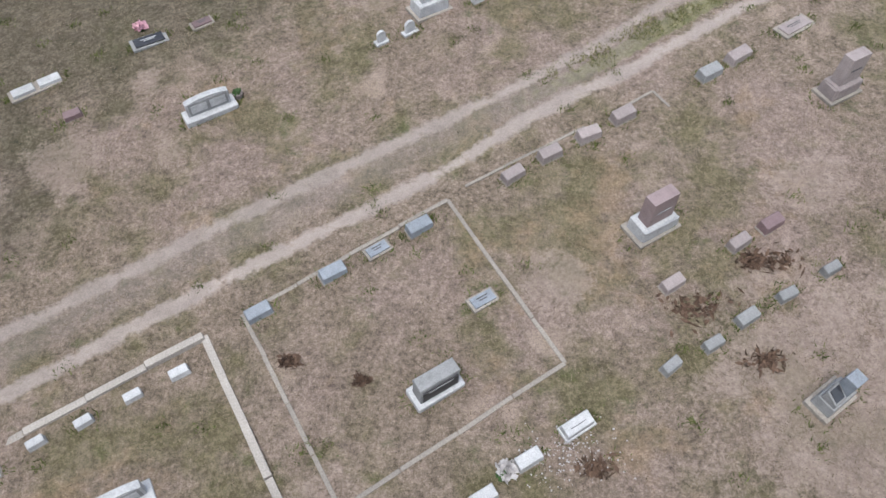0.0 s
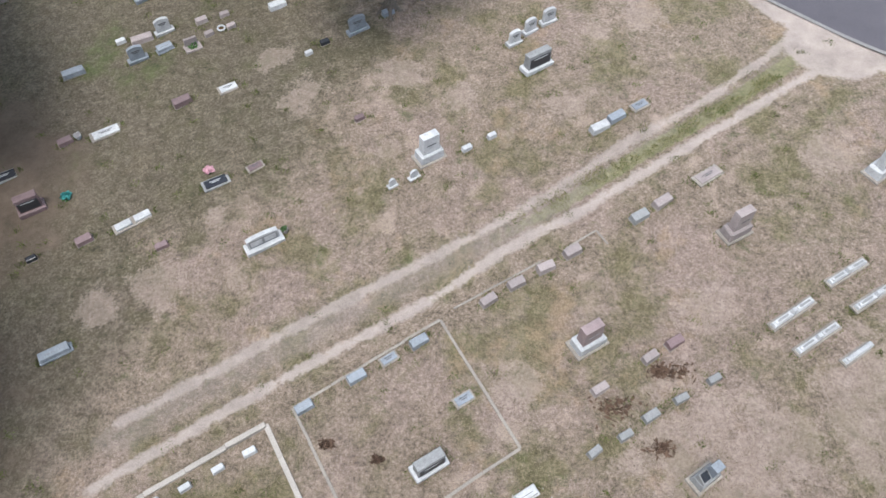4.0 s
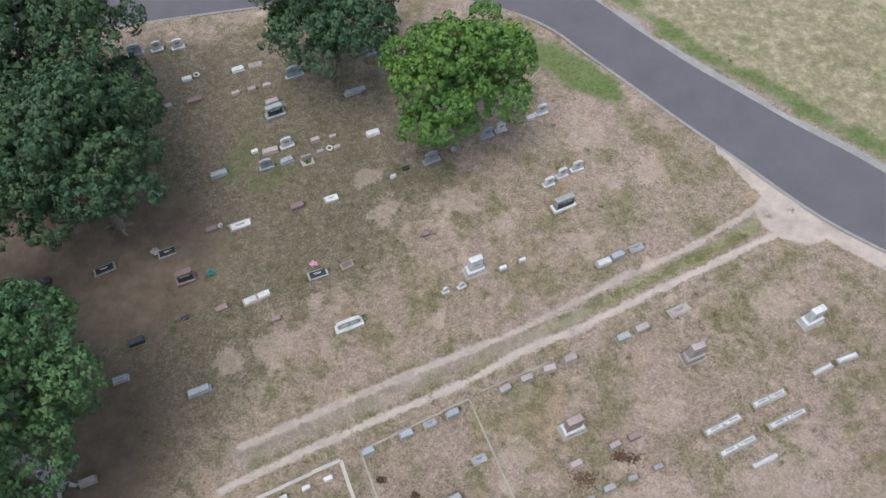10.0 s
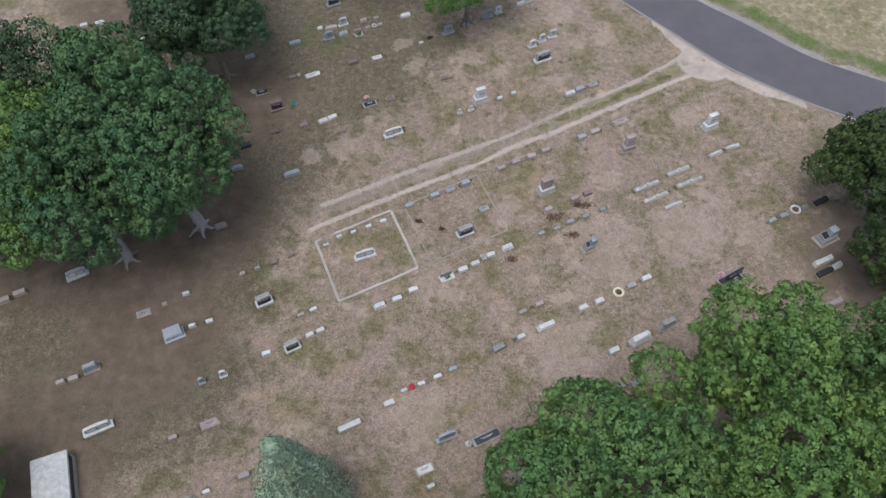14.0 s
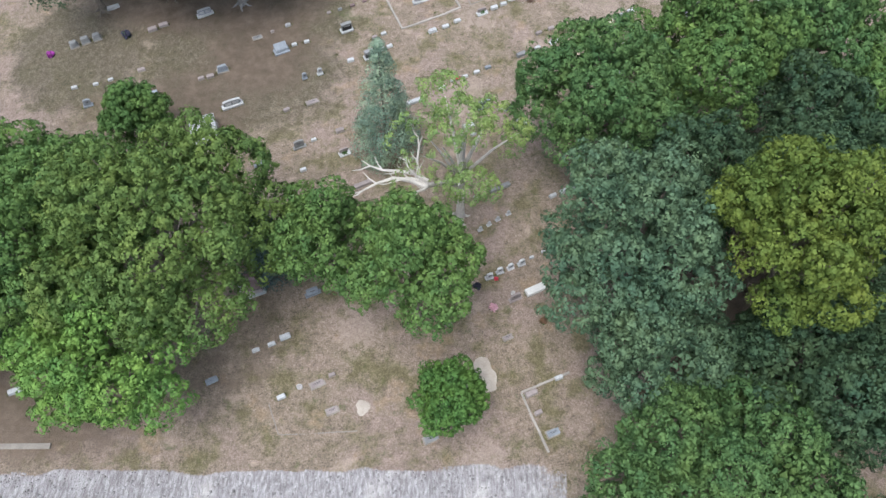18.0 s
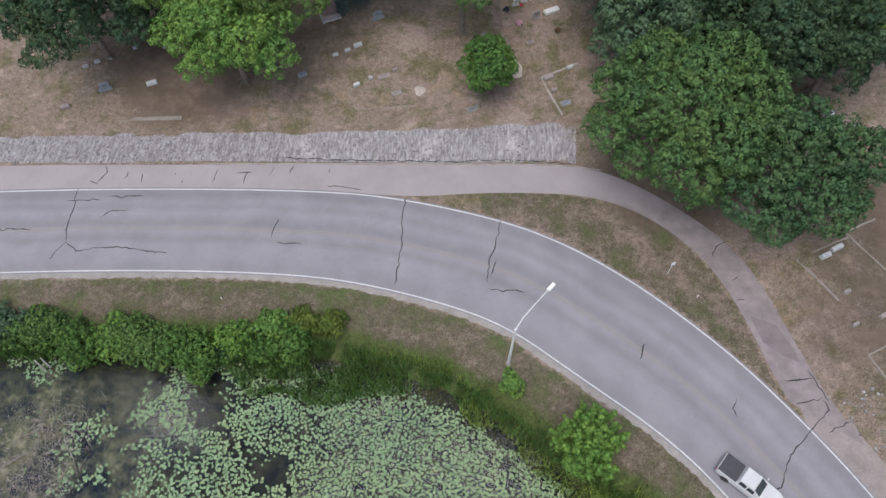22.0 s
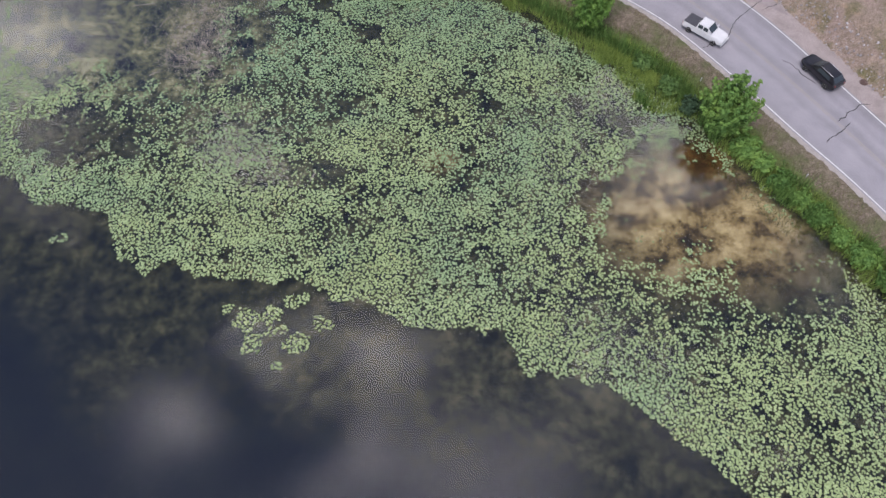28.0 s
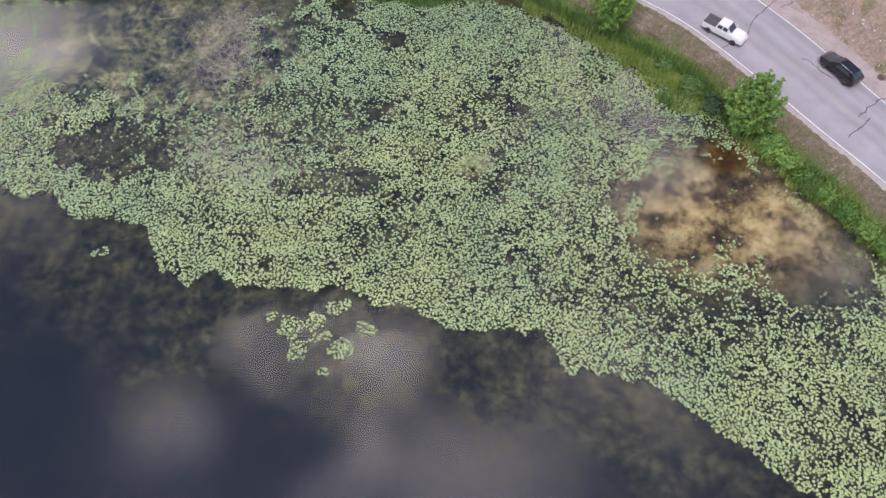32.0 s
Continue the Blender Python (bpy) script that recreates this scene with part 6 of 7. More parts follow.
def street_lamp():
    root = new("street_lamp")
    root.location = (-3.8, -76.8, at(-3.8, -76.8) - 0.05)
    top = 3.5 - root.location.z
    bm = bmesh.new()
    lathe(bm, [(0.22, 0), (0.22, 0.12), (0.13, 0.16)], 12)
    part("base", bm, CONCRETE, root)
    bm = bmesh.new()
    tube(bm, [(0, 0, 0.1), (0, 0, top * 0.5), (0.02, 0.1, top)], [0.13, 0.105, 0.08], 12)
    part("pole", bm, GALV, root)
    bm = bmesh.new()
    tube(bm, [(0.02, 0.1, top - 0.1), (0.5, 0.75, top + 0.45), (1.4, 1.7, top + 0.9), (2.5, 2.9, top + 1.1)], [0.06, 0.055, 0.05, 0.045], 10)
    part("arm", bm, GALV, root)
    bm = bmesh.new()
    block(bm, 0.75, 0.3, 0.16, -0.08, 0.8, 0.7, 0.04)
    head = part("lamp_head", bm, WHITE, root)
    head.matrix_local = pose(2.62, 3.05, top + 1.1, 0, -6, 48)
    bm = bmesh.new()
    lathe(bm, [(0.12, -0.05), (0.16, 0.0), (0.1, 0.02)], 12)
    lens = part("lens", bm, STONE["g"], head, "frosted lens under the lamp head")
    lens.location = (0.12, 0, -0.1)
    tagged(root, "tall grey steel street lamp with curved arm over road", "street lamp")


street_lamp()


def small_sign(x, y, h, w, label, name):
    root = new(name)
    root.matrix_world = pose(x, y, at(x, y) - 0.05, 0, 0, 20)
    bm = bmesh.new()
    block(bm, 0.06, 0.05, h, 0, bevel=0.006)
    part("post", bm, GALV, root)
    bm = bmesh.new()
    block(bm, w, 0.02, w * 1.2, h - w * 1.1, bevel=0.005, y=-0.04)
    part("plate", bm, WHITE, root)
    tagged(root, label, "sign")


small_sign(9.95, -68.5, 2.1, 0.42, "small white sign plate on a steel post", "road_sign")
for mx, my in ((12.1, -70.7), (12.3, -91.9), (20.4, -103.6), (-27.5, -71.5)):
    small_sign(mx, my, 0.55, 0.12, "short white roadside marker post in grass", "marker_post")
small_sign(24.2, 7.6, 0.7, 0.2, "short white post beside the lane's mouth", "marker_post")

PAINT_WHITE = varied("white_car_paint", (0.50, 0.51, 0.52), (0.58, 0.59, 0.60), 0.25, 1, 20, 0.0, per_object=0)
PAINT_BLACK = varied("black_car_paint", (0.008, 0.008, 0.011), (0.02, 0.02, 0.025), 0.1, 1, 20, 0.0, per_object=0)
GLASS = varied("dark_car_glass", (0.02, 0.03, 0.035), (0.05, 0.06, 0.07), 0.08, 1, 20, 0.0, per_object=0)
RUBBER = varied("tyre_rubber", (0.015, 0.015, 0.015), (0.03, 0.03, 0.03), 0.9, 5, 40, 0.2, per_object=0)
VINYL = varied("black_vinyl", (0.03, 0.03, 0.038), (0.06, 0.06, 0.07), 0.65, 2, 30, 0.2, per_object=0)
LAMP_RED = varied("red_lamp", (0.25, 0.01, 0.01), (0.4, 0.02, 0.02), 0.3, 5, 30, 0.0, per_object=0)


def hull(bm, sections, halves, belt=0.6):
    """A long body through cross sections: x, half width, bottom, top and half width at the top."""
    rings = []
    for x, hw, z0, z1, ht in sections:
        rings.append([bm.verts.new(p) for p in ((x, -hw, z0), (x, hw, z0), (x, hw, z0 + (z1 - z0) * belt), (x, ht, z1), (x, -ht, z1), (x, -hw, z0 + (z1 - z0) * belt))])
    for a, b in zip(rings, rings[1:]):
        for k in range(6):
            bm.faces.new((a[k], a[(k + 1) % 6], b[(k + 1) % 6], b[k]))
    bm.faces.new(rings[0][::-1])
    bm.faces.new(rings[-1])
    bmesh.ops.recalc_face_normals(bm, faces=bm.faces)
    bmesh.ops.bevel(bm, geom=list(bm.edges), offset=halves, segments=2, affect="EDGES")


def wheel(root, x, y, r):
    bm = bmesh.new()
    lathe(bm, [(r * 0.6, -0.11), (r * 0.95, -0.1), (r, -0.05), (r, 0.05), (r * 0.95, 0.1), (r * 0.6, 0.11)], 20)
    w = part("wheel", bm, RUBBER, root)
    w.matrix_local = pose(x, y, r, 90, 0, 0)
    bm = bmesh.new()
    lathe(bm, [(r * 0.58, -0.09), (r * 0.6, 0.112), (r * 0.3, 0.09)], 16)
    rim = part("rim", bm, GALV, w)
    rim.matrix_local = pose(0, 0, 0, 180 if y > 0 else 0, 0, 0)


def pickup(m):
    root = new("pickup_truck")
    root.matrix_world = m
    root.scale = (0.88, 0.93, 0.95)
    bm = bmesh.new()
    hull(bm, [(-2.65, 0.86, 0.5, 1.08, 0.84), (-2.55, 0.9, 0.42, 1.12, 0.86), (1.0, 0.92, 0.42, 1.1, 0.86), (2.3, 0.9, 0.42, 1.04, 0.78), (2.62, 0.8, 0.5, 0.88, 0.68)], 0.05)
    part("body", bm, PAINT_WHITE, root)
    bm = bmesh.new()
    hull(bm, [(-0.95, 0.84, 1.08, 1.12, 0.82), (-0.8, 0.84, 1.08, 1.66, 0.66), (0.35, 0.84, 1.08, 1.68, 0.66), (1.15, 0.82, 1.06, 1.12, 0.8)], 0.03, 0.06)
    part("cab", bm, PAINT_WHITE, root)
    bm = bmesh.new()
    block(bm, 0.72, 1.26, 0.02, 0, 1, 0.94, 0.005)
    ws = part("windscreen", bm, GLASS, root)
    ws.matrix_local = pose(0.78, 0, 1.405, 0, 36, 0)
    for sy in (-1, 1):
        for x0, ln in ((-0.42, 0.62), (0.28, 0.6)):
            bm = bmesh.new()
            block(bm, ln, 0.02, 0.38, 0, 0.9, 1, 0.005)
            g = part("side_window", bm, GLASS, root)
            g.matrix_local = pose(x0, sy * 0.822, 1.2, sy * 17, 0, 0)
        wheel(root, -1.65, sy * 0.84, 0.37)
        wheel(root, 1.7, sy * 0.84, 0.37)
        bm = bmesh.new()
        block(bm, 0.14, 0.22, 0.12, 0, 0.8, 0.8, 0.02, x=0.95, y=sy * 1.0)
        mir = part("mirror", bm, PAINT_WHITE, root)
        mir.location.z = 1.15
        bm = bmesh.new()
        block(bm, 0.1, 0.3, 0.16, 0.74, 0.8, 0.9, 0.02, x=2.55, y=sy * 0.58)
        part("headlight", bm, STONE["w"], root)
        bm = bmesh.new()
        block(bm, 0.06, 0.14, 0.3, 0.7, 1, 1, 0.01, x=-2.65, y=sy * 0.76)
        part("tail_light", bm, LAMP_RED, root)
    bm = bmesh.new()
    block(bm, 1.66, 1.66, 0.05, 1.1, 0.98, 0.98, 0.02, x=-1.78)
    part("bed_cover", bm, VINYL, root, "black vinyl cover over the bed")
    bm = bmesh.new()
    block(bm, 0.12, 1.7, 0.2, 0.42, 0.9, 1, 0.03, x=2.66)
    part("bumper", bm, GALV, root)
    tagged(root, "white pickup truck with black bed cover on road", "truck")


def dark_car(m):
    root = new("car")
    root.matrix_world = m
    bm = bmesh.new()
    hull(bm, [(-2.25, 0.78, 0.5, 0.95, 0.74), (-2.1, 0.9, 0.38, 1.02, 0.84), (0.9, 0.91, 0.38, 1.0, 0.84), (2.0, 0.88, 0.4, 0.92, 0.74), (2.3, 0.72, 0.48, 0.8, 0.6)], 0.06)
    part("body", bm, PAINT_BLACK, root)
    bm = bmesh.new()
    hull(bm, [(-2.05, 0.8, 0.98, 1.02, 0.78), (-1.5, 0.8, 0.98, 1.5, 0.6), (0.1, 0.82, 0.98, 1.55, 0.62), (1.05, 0.8, 0.97, 1.02, 0.78)], 0.03, 0.06)
    part("cabin", bm, PAINT_BLACK, root)
    bm = bmesh.new()
    block(bm, 0.85, 1.25, 0.02, 0, 1, 0.92, 0.005)
    ws = part("windscreen", bm, GLASS, root)
    ws.matrix_local = pose(0.6, 0, 1.295, 0, 29, 0)
    bm = bmesh.new()
    block(bm, 0.56, 1.2, 0.02, 0, 1, 0.92, 0.005)
    rear = part("rear_window", bm, GLASS, root)
    rear.matrix_local = pose(-1.8, 0, 1.27, 0, -41, 0)
    for sy in (-1, 1):
        bm = bmesh.new()
        block(bm, 1.7, 0.02, 0.36, 0, 0.86, 1, 0.005)
        g = part("side_window", bm, GLASS, root)
        g.matrix_local = pose(-0.6, sy * 0.8, 1.08, sy * 19.5, 0, 0)
        bm = bmesh.new()
        block(bm, 1.6, 0.03, 0.03, 1.53, 1, 1, 0.01, x=-0.7, y=sy * 0.56)
        part("roof_rail", bm, GALV, root)
        wheel(root, -1.35, sy * 0.84, 0.35)
        wheel(root, 1.4, sy * 0.84, 0.35)
        bm = bmesh.new()
        block(bm, 0.12, 0.32, 0.13, 0.66, 0.8, 0.9, 0.02, x=2.15, y=sy * 0.52)
        part("headlight", bm, STONE["w"], root)
        bm = bmesh.new()
        block(bm, 0.08, 0.26, 0.16, 0.76, 0.9, 0.9, 0.02, x=-2.2, y=sy * 0.6)
        part("tail_light", bm, LAMP_RED, root)
    tagged(root, "glossy black sport utility car on the road", "car")


pickup(pose(13.35, -85.95, ROAD_Z + 0.035, 0, 0, -40.5))
dark_car(pose(24.2, -91.5, ROAD_Z + 0.035, 0, 0, 120.5))


# ---------------------------------------------------------------- bank, shore and pond plants
def lattice(x, y, size, seed):
    """Smooth uneven values from 0 to 1 on a grid of that size."""
    u, v = np.asarray(x) / size, np.asarray(y) / size
    i, j = np.floor(u).astype(np.int64), np.floor(v).astype(np.int64)
    f, g = u - i, v - j
    f, g = f * f * (3 - 2 * f), g * g * (3 - 2 * g)
    def h(a, b):
        k = (a * 374761393 + b * 668265263 + seed * 69069) & 0x7FFFFFFF
        k = ((k ^ (k >> 13)) * 1274126177) & 0x7FFFFFFF
        return ((k ^ (k >> 16)) & 0xFFFF) / 65535.0
    return (h(i, j) * (1 - f) + h(i + 1, j) * f) * (1 - g) + (h(i, j + 1) * (1 - f) + h(i + 1, j + 1) * f) * g


def rocks():
    rng = np.random.default_rng(21)
    verts, faces = [], []
    line = np.array(TRAIL_N, float)
    for _ in range(3600):
        right = rng.random() < 0.2
        x = rng.uniform(20.3, 33) if right else rng.uniform(-66, 3.2)
        y0 = np.interp(x, line[:, 0], line[:, 1])
        y = y0 + rng.uniform(0.25, 5.6 if right else 3.8)
        d = float(apart_from(x, y, TRAIL_N))
        if not 0.15 < d < 3.7 - 0.45 * waves(x, y, 2.6, 1) - 0.35 * waves(x, y, 7, 6) or (not right and rng.random() < 0.8 * float(smooth(-5, 3, x))) or (right and y > -79):
            continue
        s = 0.03 + 0.10 * rng.random() ** 2.6
        c = np.array([x, y, at(x, y) + s * 0.2])
        a = rng.random() * 6.28
        b = len(verts)
        for px, py, pz in ((-1, -0.7, -0.5), (0.9, -0.9, -0.5), (1, 0.8, -0.5), (-0.8, 1, -0.5), (-0.7, -0.5, 0.7), (0.6, -0.6, 0.6), (0.7, 0.5, 0.8), (-0.5, 0.7, 0.6)):
            px, py, pz = px * (0.7 + 0.6 * rng.random()), py * (0.7 + 0.6 * rng.random()), pz * (0.6 + 0.7 * rng.random())
            verts.append((c[0] + s * (px * math.cos(a) - py * math.sin(a)), c[1] + s * (px * math.sin(a) + py * math.cos(a)), c[2] + s * pz))
        faces += [(b + 4, b + 5, b + 6, b + 7), (b, b + 1, b + 5, b + 4), (b + 1, b + 2, b + 6, b + 5), (b + 2, b + 3, b + 7, b + 6), (b + 3, b, b + 4, b + 7)]
    m, n, l, p = node_material("broken_stone", 0.9)
    geo = n.new("ShaderNodeNewGeometry")
    c = ramp_node(n, l, geo.outputs["Random Per Island"], (0.0, (0.10, 0.095, 0.095)), (0.7, (0.23, 0.22, 0.225)), (1.0, (0.44, 0.43, 0.44)))
    l.new(mixed(n, l, 0.3, c, ramp_node(n, l, noise_node(n, l, 9, 4), (0.3, (0.14, 0.13, 0.13)), (0.7, (0.5, 0.48, 0.48)))), p.inputs["Base Color"])
    tagged(mesh_object("rubble", verts, faces, m), "broken grey rock rubble on the bank", "rubble", kind="stuff")


rocks()


def blades(name, x, y, z, h, width, lean, material, label, seed):
    """Upright blades of grass or reed, one face each."""
    rng = np.random.default_rng(seed)
    n = len(x)
    a = rng.random(n) * 6.283
    dx, dy = np.cos(a) * width, np.sin(a) * width
    lx, ly = rng.normal(size=n) * lean * h, rng.normal(size=n) * lean * h
    base, top = np.c_[x, y, z], np.c_[x + lx, y + ly, z + h]
    s = np.c_[dx, dy, 0 * dx]
    return tagged(quads(name, np.stack([base - s, base + s, top + s * 0.25, top - s * 0.25], 1), material), label, "grass", kind="stuff")


def blade_material(name, dark, light):
    m, n, l, p = node_material(name, 0.85)
    p.inputs["Specular IOR Level"].default_value = 0.08
    geo = n.new("ShaderNodeNewGeometry")
    l.new(ramp_node(n, l, geo.outputs["Random Per Island"], (0.0, dark), (1.0, light)), p.inputs["Base Color"])
    return m


def along_shore(rng, n, low, high):
    """Random spots between two distances from the road's edge, on the pond's side."""
    p = np.array(SROAD_S[1:-1], float)
    s = np.r_[0, np.cumsum(np.hypot(*np.diff(p, axis=0).T))]
    u = rng.uniform(0, s[-1], n)
    x, y = np.interp(u, s, p[:, 0]), np.interp(u, s, p[:, 1])
    k = np.clip(np.searchsorted(s, u) - 1, 0, len(p) - 2)
    t = (p[k + 1] - p[k]) / np.hypot(*(p[k + 1] - p[k]).T)[:, None]
    e = rng.uniform(low, high, n)
    x, y = x + t[:, 1] * e, y - t[:, 0] * e
    return x, y, shore_side(x, y)


def reeds():
    rng = np.random.default_rng(31)
    x, y, e = along_shore(rng, 120000, 3.0, 12.0)
    outer = np.interp(x, [-60, -29, -27, -24, -18, -14, -9, -6, 0, 3, 8, 11, 40], [7.0, 7.0, 8.6, 10.4, 10.6, 8.8, 7.0, 7.6, 7.6, 9.4, 9.6, 8.2, 6.6])
    keep = (e > np.where(x > -27, 4.4, 6.0) + 1.2 * lattice(x, y, 3, 8)) & (e < outer + 1.6 * (lattice(x, y, 2.2, 3) - 0.5)) & (x > -62) & (x < 36) & (lattice(x, y, 1.6, 4) > 0.16)
    x, y, e = x[keep], y[keep], e[keep]
    z = np.maximum(ground_z(x, y), POND_Z - 0.1)
    pale = ((x > 0.5) & (e > 6.4 - 0.8 * smooth(8, 12, x)) | (x > -9) & (e > 6.6)) & (lattice(x, y, 2.0, 5) > 0.25) | (x > -27) & (e < 5.6) & (lattice(x, y, 2.6, 6) > 0.42)
    blades("reeds", x[pale], y[pale], z[pale], 0.4 + 0.6 * rng.random(pale.sum()), 0.035, 0.3, blade_material("young_reed_blades", (0.11, 0.17, 0.038), (0.26, 0.36, 0.095)), "bright yellow-green young reeds at the pond's edge", 35)
    x, y, z = x[~pale], y[~pale], z[~pale]
    u = rng.random(5000)
    lx, ly = 2.4 + 5.8 * u + rng.normal(size=5000) * 0.55, -85.8 - 5.6 * u + rng.normal(size=5000) * 0.5
    blades("reeds", lx, ly, np.full(5000, POND_Z - 0.1), 0.25 + 0.4 * rng.random(5000), 0.035, 0.5, blade_material("new_reed_blades", (0.17, 0.25, 0.05), (0.32, 0.43, 0.11)), "lime-green new reeds standing in shallow water", 36)
    blades("reeds", x, y, z, 0.8 + 1.2 * rng.random(len(x)), 0.032, 0.22, blade_material("reed_blades", (0.045, 0.095, 0.022), (0.165, 0.285, 0.080)), "dense green reeds along the pond's edge", 32)
    x, y, e = along_shore(rng, 70000, 0.9, 8.5)
    keep = rng.random(len(x)) < 0.10 + 0.9 * smooth(3.0, 5.0, e) + 0.5 * (lattice(x, y, 2.0, 16) - 0.5)
    x, y = x[keep], y[keep]
    blades("bank_grass", x, y, ground_z(x, y) - 0.02, 0.12 + 0.30 * rng.random(len(x)), 0.022, 0.45, blade_material("bank_grass_blades", (0.035, 0.052, 0.014), (0.16, 0.16, 0.06)), "rough green grass on the pond's bank", 33)
    x, y = rng.uniform(-14, 16, 150000), rng.uniform(-12, 13, 150000)
    lane = np.minimum(np.abs(apart_from(x, y, RUT_S)), np.abs(apart_from(x, y, RUT_N)))
    inner = smooth(0, 5, np.minimum(np.minimum(x + 14, 16 - x), np.minimum(y + 12, 13 - y)))
    keep = (lane > 0.55) & (rng.random(len(x)) < inner) & (lattice(x, y, 0.9, 6) * 0.6 + lattice(x, y, 0.3, 7) * 0.4 > 0.42)
    x, y = x[keep], y[keep]
    blades("dry_grass", x, y, ground_z(x, y) - 0.01, 0.03 + 0.045 * rng.random(len(x)), 0.010, 0.9, blade_material("dry_grass_blades", (0.06, 0.05, 0.03), (0.36, 0.295, 0.22)), "short dry tufts of brown grass", 34)


reeds()


def fringes():
    """Uncut green grass round the stones, and bright tufts here and there."""
    rng = np.random.default_rng(35)
    px, py = [], []
    ca, sa = math.cos(radians(25.3)), math.sin(radians(25.3))
    for gx, gy, w, d in FRINGE:
        if rng.random() < 0.2:
            continue
        n = int(45 + 60 * w)
        side, u = rng.integers(0, 4, n), rng.uniform(-0.5, 0.5, n)
        out = 0.03 + np.abs(rng.normal(size=n)) * 0.10
        lx = np.where(side < 2, u * w, np.where(side == 2, -w / 2 - out, w / 2 + out))
        ly = np.where(side == 0, -d / 2 - out, np.where(side == 1, d / 2 + out, u * d))
        px.append(gx + lx * ca - ly * sa)
        py.append(gy + lx * sa + ly * ca)
    for _ in range(260):
        cx, cy = rng.uniform(-18, 22), rng.uniform(-18, 26)
        px.append(cx + rng.normal(size=40) * 0.14)
        py.append(cy + rng.normal(size=40) * 0.11)
    x, y = np.concatenate(px), np.concatenate(py)
    blades("grass_tufts", x, y, ground_z(x, y) - 0.01, 0.05 + 0.09 * rng.random(len(x)), 0.016, 0.5, blade_material("green_tuft_blades", (0.035, 0.055, 0.014), (0.14, 0.165, 0.05)), "green uncut grass round the gravestones", 36)
    u, v = rng.uniform(-7.0, 7.5, 9000), rng.normal(size=9000) * 0.26
    x, y = 10.0 + u * 0.9 - v * 0.42, 6.95 + u * 0.42 + v * 0.9
    keep = lattice(x, y, 0.8, 51) * 0.6 + lattice(x, y, 0.25, 52) * 0.4 > 0.46
    x, y = x[keep], y[keep]
    blades("lane_grass", x, y, ground_z(x, y) - 0.01, 0.03 + 0.07 * rng.random(len(x)), 0.014, 0.6, blade_material("lane_grass_blades", (0.085, 0.092, 0.034), (0.27, 0.26, 0.13)), "yellow-green grass between the lane's wheel ruts", 37)


fringes()


def chips():
    """White stone chips strewn beside a marker."""
    rng = np.random.default_rng(37)
    n = 240
    x, y = 1.9 + rng.normal(size=n) * 0.6, -7.55 + rng.normal(size=n) * 0.36
    s = 0.008 + 0.010 * rng.random(n)
    pos = np.c_[x, y, ground_z(x, y) + 0.03]
    u = rng.normal(size=(n, 3))
    u /= np.linalg.norm(u, axis=1)[:, None]
    v = np.cross(u, [0.3, 0.5, 0.8])
    w = np.cross(u, v)
    u, v, w = u * s[:, None], v * s[:, None], w * s[:, None]
    sides = [np.stack([pos + a - b - c, pos + a + b - c, pos + a + b + c, pos + a - b + c], 1) for a, b, c in ((u, v, w), (-u, w, v), (v, w, u), (-v, u, w), (w, u, v), (-w, v, u))]
    tagged(quads("stone_chips", np.concatenate(sides), PETAL["white"]), "white stone chips strewn on dry grass", "stone chips", kind="stuff")


chips()


def bush(x, y, r, h, leaf, label, seed):
    r, h = r * 1.25, h * 1.3
    rng = np.random.default_rng(seed)
    root = new("bush")
    z0 = max(at(x, y), POND_Z - 0.05)
    root.location = (x, y, z0 - 0.05)
    n = int(16 + 10 * r)
    d = rng.normal(size=(n, 3))
    d /= np.linalg.norm(d, axis=1)[:, None]
    far = rng.random(n) ** 0.5 * (0.8 + 0.2 * rng.random(n))
    c = np.c_[d[:, 0] * far * r, d[:, 1] * far * r, h * 0.5 + d[:, 2] * far * h * 0.42]
    cr = 0.25 * r + 0.16 * rng.random(n)
    pos, out = over_boughs(rng, c, cr, 0.36)
    if seed % 2:
        spray, _ = plumes(rng, h * 1.15, r * 0.95, int(10 + 8 * r), 16, 0.095)
        quads("foliage", np.concatenate([tufts(rng, c * [0.6, 0.6, 0.7], d, cr * 1.2, 22, 0.16), spray]), LEAF[leaf], root)
    else:
        quads("foliage", np.concatenate([tufts(rng, c * [0.6, 0.6, 0.85], d, cr * 1.2, 26, 0.18), tufts(rng, pos, out, 0.16 + 0.12 * rng.random(len(pos)), 14, 0.10)]), LEAF[leaf], root)
    for _ in range(4):
        a = rng.random() * 6.28
        bm = bmesh.new()
        tube(bm, [(0.08 * math.cos(a), 0.08 * math.sin(a), -0.05), (0.3 * r * math.cos(a), 0.3 * r * math.sin(a), h * 0.35), (0.55 * r * math.cos(a), 0.55 * r * math.sin(a), h * 0.7)], [0.04, 0.03, 0.008], 6)
        part("stem", bm, bark, root)
    tagged(root, label, "bush", "bushes along the shore")


